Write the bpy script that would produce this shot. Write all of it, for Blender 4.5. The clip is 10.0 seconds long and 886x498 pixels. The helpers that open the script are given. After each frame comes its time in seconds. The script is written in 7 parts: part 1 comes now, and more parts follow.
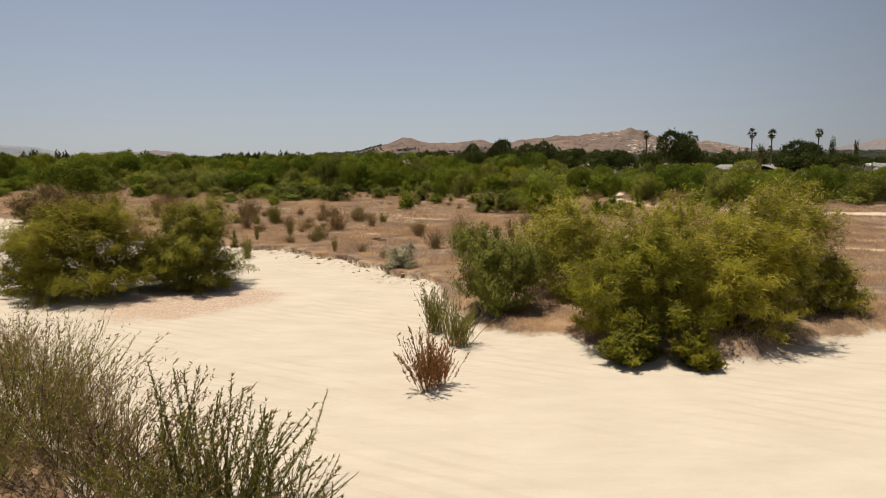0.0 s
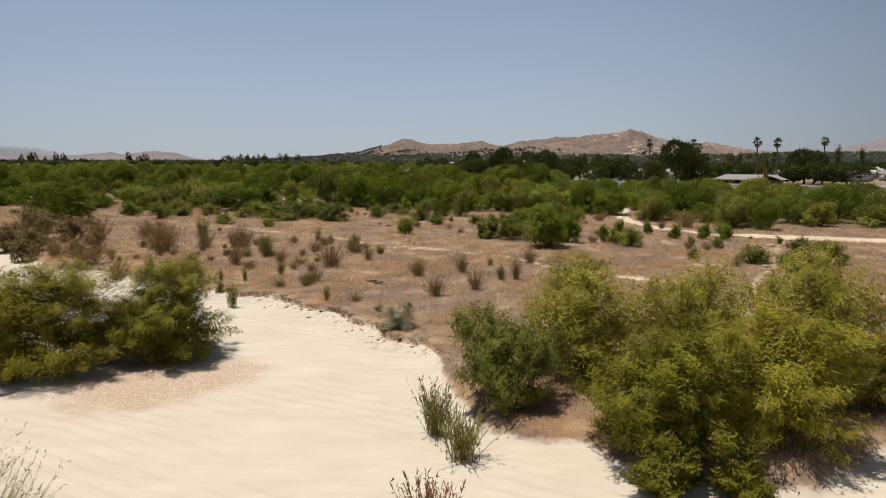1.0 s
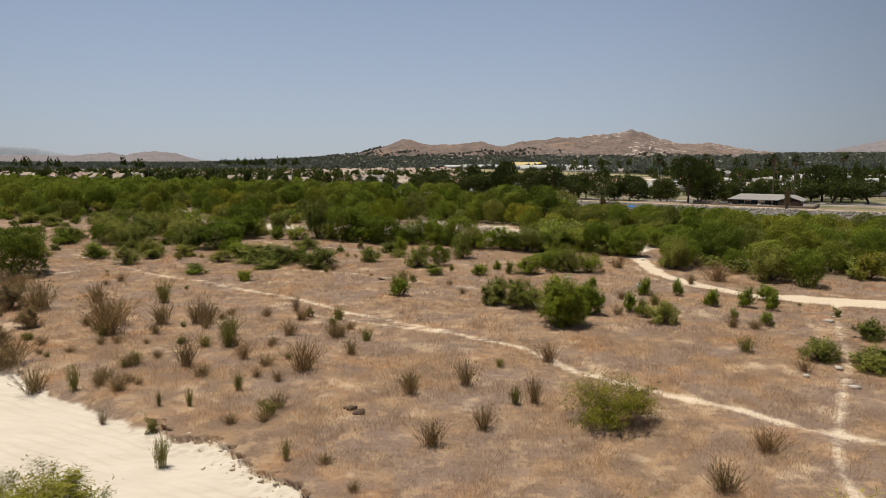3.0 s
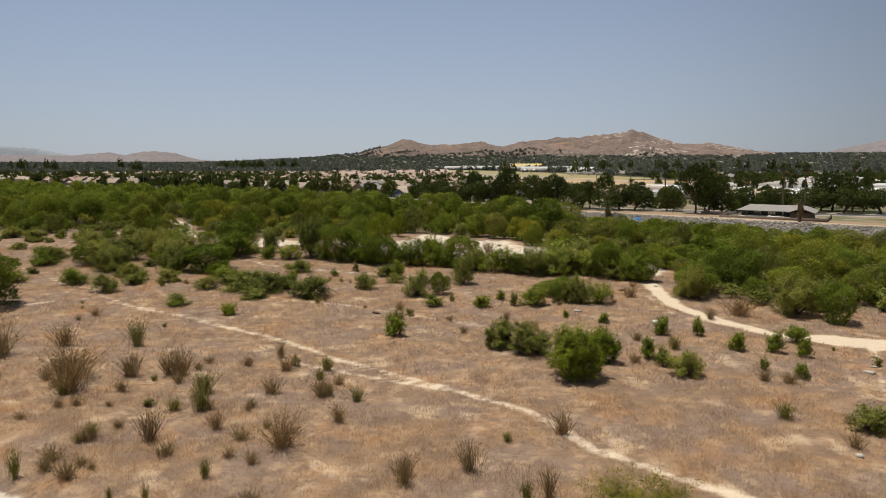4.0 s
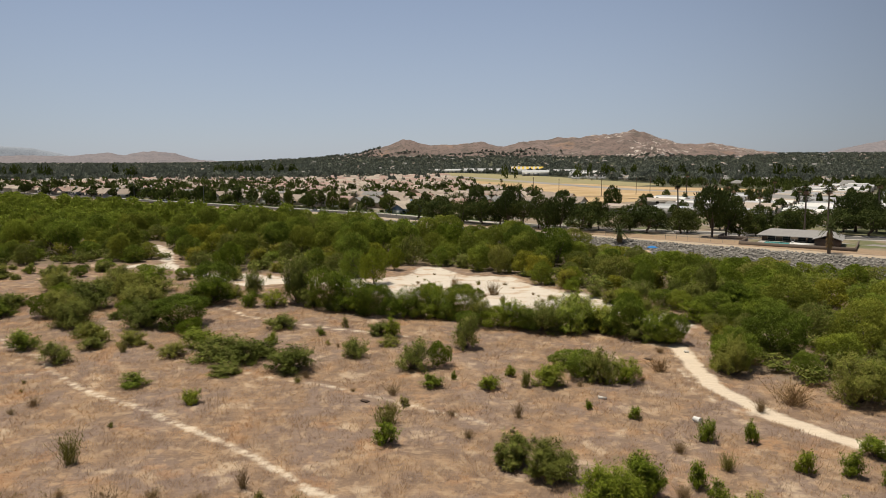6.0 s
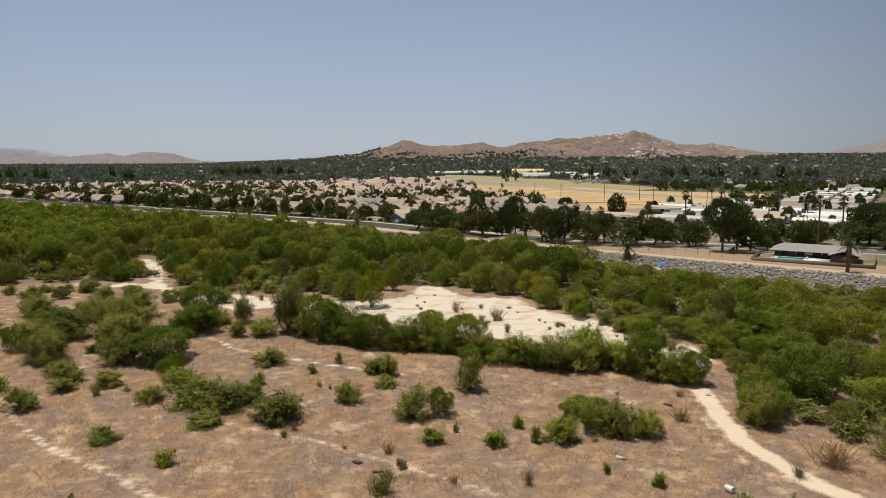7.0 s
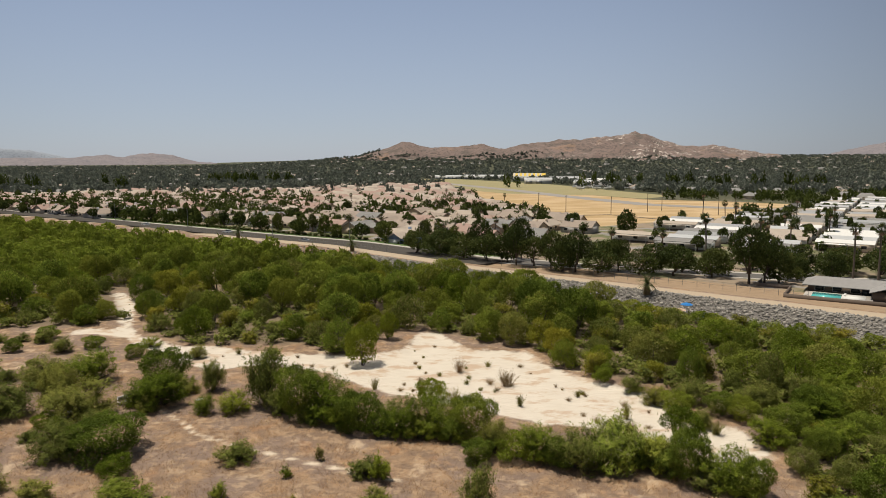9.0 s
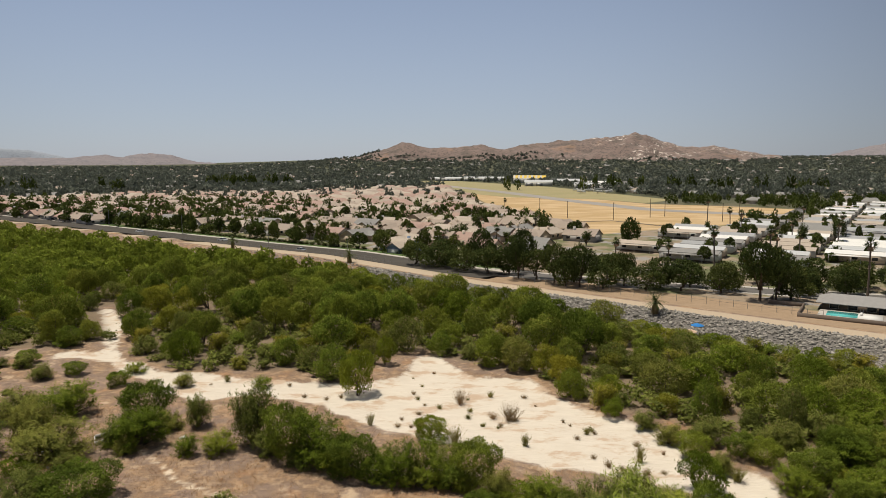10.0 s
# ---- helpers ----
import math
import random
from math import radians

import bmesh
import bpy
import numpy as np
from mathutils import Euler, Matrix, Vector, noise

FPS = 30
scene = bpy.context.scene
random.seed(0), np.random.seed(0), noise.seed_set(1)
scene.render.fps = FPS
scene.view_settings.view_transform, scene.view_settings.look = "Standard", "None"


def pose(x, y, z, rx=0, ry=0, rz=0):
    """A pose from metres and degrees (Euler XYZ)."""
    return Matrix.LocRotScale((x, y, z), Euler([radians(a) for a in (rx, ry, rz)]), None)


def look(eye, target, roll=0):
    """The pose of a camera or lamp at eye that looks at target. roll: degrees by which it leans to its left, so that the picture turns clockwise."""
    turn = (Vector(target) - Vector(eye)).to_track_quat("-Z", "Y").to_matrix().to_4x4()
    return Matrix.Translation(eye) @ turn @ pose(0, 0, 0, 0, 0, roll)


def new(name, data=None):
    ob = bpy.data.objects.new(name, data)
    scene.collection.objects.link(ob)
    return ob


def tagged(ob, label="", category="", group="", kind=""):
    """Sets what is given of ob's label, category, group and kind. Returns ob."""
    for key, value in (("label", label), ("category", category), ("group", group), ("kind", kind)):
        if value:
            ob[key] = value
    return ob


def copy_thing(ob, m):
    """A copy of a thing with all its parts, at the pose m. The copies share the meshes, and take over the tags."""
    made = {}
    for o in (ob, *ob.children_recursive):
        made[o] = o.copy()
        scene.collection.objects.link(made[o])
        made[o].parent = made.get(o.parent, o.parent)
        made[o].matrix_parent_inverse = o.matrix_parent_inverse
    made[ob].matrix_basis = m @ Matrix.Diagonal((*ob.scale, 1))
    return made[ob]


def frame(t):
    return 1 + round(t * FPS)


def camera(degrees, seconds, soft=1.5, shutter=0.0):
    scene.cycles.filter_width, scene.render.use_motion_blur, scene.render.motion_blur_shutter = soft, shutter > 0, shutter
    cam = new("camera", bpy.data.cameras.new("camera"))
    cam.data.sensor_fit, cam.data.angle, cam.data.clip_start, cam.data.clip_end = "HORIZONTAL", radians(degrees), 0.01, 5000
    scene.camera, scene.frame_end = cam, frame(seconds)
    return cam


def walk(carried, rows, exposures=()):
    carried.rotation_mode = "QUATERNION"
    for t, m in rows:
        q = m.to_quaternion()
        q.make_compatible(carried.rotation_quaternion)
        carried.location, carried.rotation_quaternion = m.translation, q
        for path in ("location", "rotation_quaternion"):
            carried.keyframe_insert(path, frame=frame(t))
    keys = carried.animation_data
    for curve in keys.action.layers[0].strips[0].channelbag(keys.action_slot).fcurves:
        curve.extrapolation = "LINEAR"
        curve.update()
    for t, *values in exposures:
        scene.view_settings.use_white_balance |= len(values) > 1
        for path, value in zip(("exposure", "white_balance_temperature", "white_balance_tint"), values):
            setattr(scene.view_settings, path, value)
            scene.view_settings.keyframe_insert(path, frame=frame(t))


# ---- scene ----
cam = camera(65.0, 10.0, soft=0.5, shutter=0.14)
ROWS = [
    (0.0, 0.0, 0.0, 7.0, 0.0, -7.27, -0.0),
    (0.5, -0.03, 1.77, 8.38, 0.0, -7.25, -0.03),
    (1.0, -0.06, 4.1, 9.79, -0.0, -7.23, -0.04),
    (1.5, -0.05, 6.8, 11.3, -0.0, -7.23, -0.08),
    (2.0, -0.03, 9.82, 12.71, -0.01, -7.25, -0.07),
    (2.5, -0.01, 13.22, 14.01, -0.02, -7.25, -0.04),
    (3.0, 0.03, 16.69, 15.5, -0.01, -7.3, -0.01),
    (4.5, 0.09, 26.78, 19.9, -0.01, -7.37, 0.01),
    (5.0, 0.1, 30.04, 21.44, -0.02, -7.41, 0.01),
    (5.5, 0.11, 33.31, 23.01, 0.0, -7.46, 0.05),
    (7.0, -0.01, 44.08, 27.58, 0.01, -7.46, 0.1),
    (7.5, -0.07, 48.09, 29.11, 0.01, -7.46, 0.11),
    (8.0, -0.12, 52.3, 30.59, 0.02, -7.46, 0.13),
    (8.5, -0.16, 56.6, 32.07, 0.02, -7.46, 0.15),
    (9.0, -0.22, 60.79, 33.55, 0.01, -7.46, 0.15),
    (9.5, -0.3, 64.68, 35.12, 0.0, -7.47, 0.12),
    (10.0, -0.3, 67.38, 36.37, -0.02, -7.47, 0.08),
]
walk(cam, [(t, pose(x, y, z, 90 + pitch, roll, yaw)) for t, x, y, z, yaw, pitch, roll in ROWS],
     [(0.0, 0.0, 6950, 11), (0.6, 0.0, 6600, 10), (1.2, 0.0, 6500, 10), (10.0, 0.0, 6500, 10)])

# ---------------------------------------------------------------- light
SUN_FROM = Vector((-0.23, 0.10, 0.968)).normalized()
world = bpy.data.worlds.new("sky")
scene.world = world
world.use_nodes = True
sky = world.node_tree.nodes.new("ShaderNodeTexSky")
sky.sky_type = 'NISHITA'
sky.sun_disc = False
sky.sun_elevation = math.asin(SUN_FROM.z)
sky.sun_rotation = math.atan2(SUN_FROM.x, SUN_FROM.y)
sky.altitude = 250
sky.air_density, sky.dust_density, sky.ozone_density = 0.8, 0.4, 3.0
background = world.node_tree.nodes["Background"]
background.inputs["Strength"].default_value = 0.085


def sky_haze():
    """Summer haze: thickest at the horizon, and brighter towards the valley than to its sides."""
    tree = world.node_tree
    way = tree.nodes.new("ShaderNodeTexCoord").outputs["Generated"]

    def ranged(value, lo, hi, a, b):
        n = tree.nodes.new("ShaderNodeMapRange")
        n.interpolation_type = 'SMOOTHSTEP'
        tree.links.new(value, n.inputs["Value"])
        for key, v in (("From Min", lo), ("From Max", hi), ("To Min", a), ("To Max", b)):
            n.inputs[key].default_value = v
        return n.outputs["Result"]

    def blend(kind, fac, a, b):
        n = tree.nodes.new("ShaderNodeMix")
        n.data_type, n.blend_type = 'RGBA', kind
        ends = [q for q in n.inputs if q.type == 'RGBA']
        for socket, value in ((n.inputs["Factor"], fac), (ends[0], a), (ends[1], b)):
            if isinstance(value, bpy.types.NodeSocket):
                tree.links.new(value, socket)
            else:
                socket.default_value = value
        return [q for q in n.outputs if q.type == 'RGBA'][0]

    split = tree.nodes.new("ShaderNodeSeparateXYZ")
    tree.links.new(way, split.inputs[0])
    thick = ranged(split.outputs["Z"], 0.0, 0.30, 0.72, 0.40)
    dot = tree.nodes.new("ShaderNodeVectorMath")
    dot.operation = 'DOT_PRODUCT'
    tree.links.new(way, dot.inputs[0])
    dot.inputs[1].default_value = Vector((-0.15, 0.97, 0.19)).normalized()
    glow = ranged(dot.outputs["Value"], 0.62, 1.0, 0.60, 1.06)
    hazy = blend('MIX', thick, sky.outputs[0], (4.75, 5.2, 6.1, 1))
    return blend('MULTIPLY', 1.0, hazy, glow)


world.node_tree.links.new(sky_haze(), background.inputs[0])

lamp = bpy.data.lights.new("sun", 'SUN')
lamp.energy, lamp.angle, lamp.color = 5.0, radians(0.53), (1.0, 0.93, 0.80)
sun = new("sun", lamp)
sun.matrix_world = look(SUN_FROM * 100, (0, 0, 0))


# ---------------------------------------------------------------- materials
class Nodes:
    """A small writer of node materials."""

    def __init__(self, name):
        self.mat = bpy.data.materials.new(name)
        self.mat.use_nodes = True
        self.tree = self.mat.node_tree
        self.shader = self.tree.nodes["Principled BSDF"]
        self.out = self.tree.nodes["Material Output"]

    def node(self, kind):
        return self.tree.nodes.new(kind)

    def link(self, a, b):
        self.tree.links.new(a, b)

    def put(self, socket, value):
        if isinstance(value, bpy.types.NodeSocket):
            self.link(value, socket)
        elif isinstance(value, (tuple, list)) and len(value) == 3 and socket.type == 'RGBA':
            socket.default_value = (*value, 1)
        else:
            socket.default_value = value

    def noise(self, scale, detail=4.0, rough=0.55, coords=None, stretch=None):
        n = self.node("ShaderNodeTexNoise")
        n.inputs["Scale"].default_value = scale
        n.inputs["Detail"].default_value = detail
        n.inputs["Roughness"].default_value = rough
        src = coords or self.coords()
        if stretch:
            m = self.node("ShaderNodeMapping")
            m.inputs["Scale"].default_value = stretch
            self.link(src, m.inputs["Vector"])
            src = m.outputs[0]
        self.link(src, n.inputs["Vector"])
        return n.outputs["Fac"]

    def coords(self):
        return self.node("ShaderNodeTexCoord").outputs["Object"]

    def attribute(self, name):
        n = self.node("ShaderNodeAttribute")
        n.attribute_name = name
        return n.outputs["Fac"]

    def math(self, op, a, b=0.0):
        n = self.node("ShaderNodeMath")
        n.operation = op
        self.put(n.inputs[0], a)
        self.put(n.inputs[1], b)
        return n.outputs[0]

    def step(self, value, lo, hi):
        n = self.node("ShaderNodeMapRange")
        n.interpolation_type = 'SMOOTHSTEP'
        self.put(n.inputs["Value"], value)
        n.inputs["From Min"].default_value, n.inputs["From Max"].default_value = lo, hi
        return n.outputs["Result"]

    def mix(self, fac, a, b, blend='MIX'):
        n = self.node("ShaderNodeMix")
        n.data_type, n.blend_type = 'RGBA', blend
        self.put(n.inputs["Factor"], fac)
        sockets = [s for s in n.inputs if s.type == 'RGBA']
        self.put(sockets[0], a)
        self.put(sockets[1], b)
        return [s for s in n.outputs if s.type == 'RGBA'][0]

    def bump(self, height, strength, distance):
        n = self.node("ShaderNodeBump")
        n.inputs["Strength"].default_value, n.inputs["Distance"].default_value = strength, distance
        self.link(height, n.inputs["Height"])
        self.link(n.outputs[0], self.shader.inputs["Normal"])

    def done(self, color, rough=0.85, metal=0.0, specular=0.3):
        self.put(self.shader.inputs["Base Color"], color)
        self.put(self.shader.inputs["Roughness"], rough)
        self.shader.inputs["Metallic"].default_value = metal
        self.shader.inputs["Specular IOR Level"].default_value = specular
        return self.mat


def plain(name, color, rough=0.8, metal=0.0, spread=0.25, scale=3.0, specular=0.3):
    """A painted or mineral surface with soft blotches, fine grain and a shift from thing to thing."""
    m = Nodes(name)
    dark = tuple(c * (1 - spread) for c in color)
    light = tuple(min(1, c * (1 + spread)) for c in color)
    base = m.mix(m.noise(scale), dark, light)
    fine = m.mix(m.math('MULTIPLY', m.noise(scale * 14, 3), 0.35), base, dark)
    info = m.node("ShaderNodeObjectInfo")
    own = m.mix(m.math('MULTIPLY', info.outputs["Random"], 0.35), fine, dark)
    return m.done(own, rough, metal, specular)


def leaves(name, dark, light, other, share=0.12, glow=0.3):
    """Foliage: each leaf its own tone between dark and light, some of another colour; thin enough to let light through."""
    m = Nodes(name)
    warm = (light[0] * 1.12, light[1] * 0.98, light[2] * 0.9)
    island = m.node("ShaderNodeNewGeometry").outputs["Random Per Island"]
    info = m.node("ShaderNodeObjectInfo").outputs["Random"]
    tone = m.mix(island, dark, light)
    pick = m.math('FRACT', m.math('MULTIPLY', island, 17.3))
    tone = m.mix(m.math('LESS_THAN', pick, share), tone, other)
    patch = m.step(m.noise(1.7, 2), 0.35, 0.7)
    tone = m.mix(m.math('MULTIPLY', patch, 0.4), tone, light)
    tone = m.mix(m.math('MULTIPLY', m.step(info, 0.45, 1.0), 0.7), tone, dark)
    tone = m.mix(m.math('MULTIPLY', m.step(m.math('FRACT', m.math('MULTIPLY', info, 7.7)), 0.5, 1.0), 0.6), tone, warm)
    spray = m.attribute("tone")
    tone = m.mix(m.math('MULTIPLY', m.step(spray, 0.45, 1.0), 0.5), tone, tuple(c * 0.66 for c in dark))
    tone = m.mix(m.math('MULTIPLY', m.step(spray, 0.35, 0.0), 0.3), tone, tuple(c * 1.25 for c in light))
    color = m.done(tone, 0.75, 0.0, 0.04)
    thin = m.node("ShaderNodeBsdfTranslucent")
    m.put(thin.inputs["Color"], tone)
    both = m.node("ShaderNodeMixShader")
    both.inputs[0].default_value = glow * 0.9
    m.link(m.shader.outputs[0], both.inputs[1])
    m.link(thin.outputs[0], both.inputs[2])
    m.link(both.outputs[0], m.out.inputs["Surface"])
    return color


def ground_material():
    m = Nodes("ground")
    where = m.coords()
    # dry grass: mauve grey, rust and straw patches over bare soil
    mid = m.noise(0.55, 5, 0.65, where)
    fine = m.noise(6.0, 4, 0.7, where)
    grain = m.noise(40.0, 3, 0.7, where)
    grass = m.mix(m.step(mid, 0.36, 0.64), (0.20, 0.145, 0.112), (0.365, 0.255, 0.165))
    grass = m.mix(m.math('MULTIPLY', m.step(m.noise(0.13, 4, 0.6, where), 0.47, 0.58), 0.85), grass, m.mix(mid, (0.175, 0.132, 0.118), (0.30, 0.235, 0.20)))
    grass = m.mix(m.math('MULTIPLY', m.step(m.noise(0.2, 5, 0.62, where), 0.53, 0.66), 0.55), grass, (0.38, 0.22, 0.115))
    tuft = m.noise(1.1, 4, 0.68, where)
    grass = m.mix(m.math('MULTIPLY', m.step(tuft, 0.5, 0.6), 0.75), grass, (0.165, 0.122, 0.10))
    grass = m.mix(m.math('MULTIPLY', m.step(m.noise(0.8, 4, 0.65, where), 0.52, 0.64), 0.6), grass, (0.44, 0.335, 0.235))
    grass = m.mix(m.math('MULTIPLY', m.step(fine, 0.5, 0.68), 0.45), grass, (0.40, 0.30, 0.20))
    grass = m.mix(m.math('MULTIPLY', m.step(m.noise(17.0, 3, 0.7, where), 0.54, 0.64), 0.25), grass, (0.12, 0.09, 0.07))
    grass = m.mix(1.0, grass, (0.85, 0.795, 0.73), 'MULTIPLY')
    soil = m.mix(fine, (0.40, 0.30, 0.20), (0.56, 0.43, 0.30))
    bare = m.step(m.math('ADD', m.noise(0.22, 4, 0.6, where), m.math('MULTIPLY', mid, 0.35)), 0.75, 0.88)
    land = m.mix(m.math('MULTIPLY', bare, 0.68), grass, soil)
    wobble = m.math('MULTIPLY', m.math('SUBTRACT', mid, 0.5), 1.6)
    wobble2 = m.math('MULTIPLY', m.math('SUBTRACT', fine, 0.5), 0.5)
    edge = m.math('ADD', wobble, wobble2)
    # trodden paths
    path = m.step(m.math('ADD', m.attribute("path"), m.math('MULTIPLY', edge, 1.2)), -0.42, 0.28)
    track = m.mix(fine, (0.54, 0.44, 0.325), (0.68, 0.58, 0.45))
    land = m.mix(m.math('MULTIPLY', path, 0.82), land, track)
    # river sand
    drift = m.noise(0.35, 5, 0.6, where, (1.0, 2.4, 1.0))
    sandy = m.mix(drift, (0.45, 0.39, 0.318), (0.61, 0.548, 0.465))
    sandy = m.mix(m.math('MULTIPLY', m.step(grain, 0.55, 0.75), 0.25), sandy, (0.38, 0.32, 0.25))
    ruts = m.node("ShaderNodeTexWave")
    ruts.wave_type, ruts.bands_direction = 'BANDS', 'Y'
    ruts.inputs["Scale"].default_value, ruts.inputs["Distortion"].default_value = 0.42, 7.0
    ruts.inputs["Detail"].default_value, ruts.inputs["Detail Scale"].default_value = 3.0, 0.35
    turn = m.node("ShaderNodeMapping")
    turn.inputs["Rotation"].default_value = (0, 0, 0.5)
    m.link(where, turn.inputs["Vector"])
    m.link(turn.outputs[0], ruts.inputs["Vector"])
    rut = m.math('MULTIPLY', m.step(ruts.outputs["Fac"], 0.62, 0.95), m.step(m.noise(0.12, 3, 0.6, where), 0.42, 0.62))
    sandy = m.mix(m.math('MULTIPLY', rut, 0.3), sandy, (0.42, 0.355, 0.275))
    litter_bits = m.step(m.noise(3.2, 5, 0.75, where), 0.68, 0.74)
    sandy = m.mix(m.math('MULTIPLY', litter_bits, 0.4), sandy, (0.30, 0.235, 0.17))
    sand = m.step(m.math('ADD', m.attribute("sand"), m.math('MULTIPLY', edge, 0.9)), -0.25, 0.25)
    land = m.mix(sand, land, sandy)
    # fine gravel on the bar under the willow
    stones = m.node("ShaderNodeTexVoronoi")
    stones.inputs["Scale"].default_value = 9.0
    m.link(where, stones.inputs["Vector"])
    gravel_tone = m.mix(stones.outputs["Distance"], (0.27, 0.17, 0.12), (0.56, 0.43, 0.33))
    gravel = m.step(m.math('ADD', m.attribute("gravel"), m.math('MULTIPLY', edge, 2.2)), -0.8, 1.0)
    land = m.mix(m.math('MULTIPLY', gravel, 0.75), land, gravel_tone)
    # weedy wash: dry tufts and rust stains
    scrub = m.step(m.math('ADD', m.attribute("wash"), m.math('MULTIPLY', edge, 2.0)), -0.6, 0.6)
    wash_tone = m.mix(m.step(m.noise(0.16, 5, 0.65, where, (1, 1.6, 1)), 0.5, 0.64), m.mix(drift, (0.46, 0.40, 0.325), (0.60, 0.535, 0.445)), (0.43, 0.325, 0.235))
    land = m.mix(scrub, land, wash_tone)
    # woodland floor, town ground, airfield
    litter = m.mix(mid, (0.10, 0.075, 0.05), (0.22, 0.165, 0.11))
    land = m.mix(m.step(m.attribute("woods"), -2.0, 2.0), land, litter)
    rubble = m.mix(m.noise(1.6, 4, 0.7, where), (0.07, 0.064, 0.058), (0.22, 0.20, 0.18))
    land = m.mix(m.step(m.attribute("rocks"), -0.4, 0.4), land, rubble)
    yard = m.mix(m.step(m.noise(0.05, 4, 0.6, where), 0.42, 0.58), (0.25, 0.195, 0.14), (0.12, 0.125, 0.06))
    yard = m.mix(m.step(m.noise(0.09, 3, 0.6, where), 0.56, 0.62), yard, (0.24, 0.22, 0.20))
    yard = m.mix(m.attribute("valley"), yard, m.mix(mid, (0.055, 0.062, 0.035), (0.10, 0.095, 0.06)))
    land = m.mix(m.step(m.attribute("town"), -1.5, 1.5), land, yard)
    dirt = m.mix(fine, (0.31, 0.24, 0.168), (0.45, 0.365, 0.265))
    land = m.mix(m.step(m.math('ADD', m.attribute("levee"), wobble2), -0.6, 0.6), land, dirt)
    gold = m.mix(m.step(m.noise(0.03, 5, 0.6, where, (1, 2.5, 1)), 0.4, 0.66), (0.36, 0.25, 0.125), (0.47, 0.34, 0.20))
    land = m.mix(m.step(m.attribute("field"), -2.0, 2.0), land, gold)
    strip = m.mix(m.noise(0.02, 4, 0.6, where, (1, 3, 1)), (0.20, 0.19, 0.09), (0.34, 0.28, 0.16))
    land = m.mix(m.step(m.attribute("airfield"), -3.0, 3.0), land, strip)
    slope = m.mix(mid, (0.22, 0.155, 0.10), (0.34, 0.245, 0.16))
    land = m.mix(m.step(m.math('ADD', m.attribute("slope"), wobble), -0.8, 0.8), land, slope)
    ripples = m.math('ADD', m.math('MULTIPLY', m.noise(0.8, 3, 0.5, where, (0.7, 3.2, 1.0)), 1.0), m.math('ADD', m.math('MULTIPLY', fine, 0.35), m.math('MULTIPLY', rut, -0.15)))
    m.bump(ripples, 0.55, 0.14)
    return m.done(land, 0.95, 0.0, 0.1)


GROUND = ground_material()
DROOPING = leaves("drooping_willow_leaves", (0.150, 0.150, 0.013), (0.40, 0.385, 0.040), (0.50, 0.385, 0.20), 0.30, 0.5)
WILLOW = leaves("willow_leaves", (0.100, 0.105, 0.012), (0.285, 0.275, 0.036), (0.34, 0.26, 0.12), 0.12, 0.4)
MULEFAT = leaves("mulefat_leaves", (0.085, 0.104, 0.020), (0.255, 0.275, 0.062), (0.26, 0.20, 0.09), 0.10, 0.4)
FRESH = leaves("fresh_leaves", (0.074, 0.106, 0.009), (0.225, 0.275, 0.031), (0.22, 0.20, 0.06), 0.06, 0.4)
WOODS = leaves("woodland_leaves", (0.064, 0.094, 0.012), (0.245, 0.30, 0.042), (0.20, 0.17, 0.05), 0.06, 0.4)
COTTON = leaves("cottonwood_leaves", (0.080, 0.102, 0.013), (0.25, 0.285, 0.044), (0.26, 0.22, 0.05), 0.08, 0.4)
YELLOWING = leaves("yellowing_leaves", (0.115, 0.125, 0.012), (0.29, 0.285, 0.035), (0.33, 0.28, 0.06), 0.12, 0.4)
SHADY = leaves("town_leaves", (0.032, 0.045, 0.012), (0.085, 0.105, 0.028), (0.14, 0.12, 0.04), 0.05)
GARDEN = leaves("garden_leaves", (0.05, 0.066, 0.015), (0.125, 0.15, 0.036), (0.17, 0.16, 0.05), 0.06)
REED = leaves("pale_reed_leaves", (0.15, 0.195, 0.026), (0.34, 0.39, 0.065), (0.33, 0.28, 0.15), 0.15)
DRYTWIG = leaves("dry_twigs", (0.12, 0.082, 0.042), (0.27, 0.185, 0.095), (0.17, 0.155, 0.040), 0.34, 0.15)
SEEP = leaves("seep_willow_leaves", (0.062, 0.062, 0.013), (0.17, 0.16, 0.036), (0.24, 0.19, 0.09), 0.12, 0.3)
OLIVE = leaves("olive_weed", (0.11, 0.108, 0.026), (0.25, 0.235, 0.062), (0.16, 0.10, 0.06), 0.2, 0.2)
STRAW = leaves("straw", (0.27, 0.18, 0.13), (0.42, 0.29, 0.19), (0.46, 0.24, 0.11), 0.2, 0.2)
RUSTY = leaves("rusty_weed", (0.17, 0.068, 0.030), (0.33, 0.16, 0.07), (0.26, 0.24, 0.06), 0.45, 0.3)
SILVER = leaves("silver_leaves", (0.24, 0.235, 0.13), (0.50, 0.47, 0.33), (0.74, 0.70, 0.58), 0.45, 0.3)
PALMLEAF = leaves("palm_leaves", (0.035, 0.050, 0.018), (0.085, 0.105, 0.035), (0.20, 0.15, 0.08), 0.12)
BARK = plain("bark", (0.115, 0.085, 0.06), 0.95, 0, 0.4, 6.0)
PALMBARK = plain("palm_bark", (0.16, 0.125, 0.095), 0.95, 0, 0.3, 8.0)

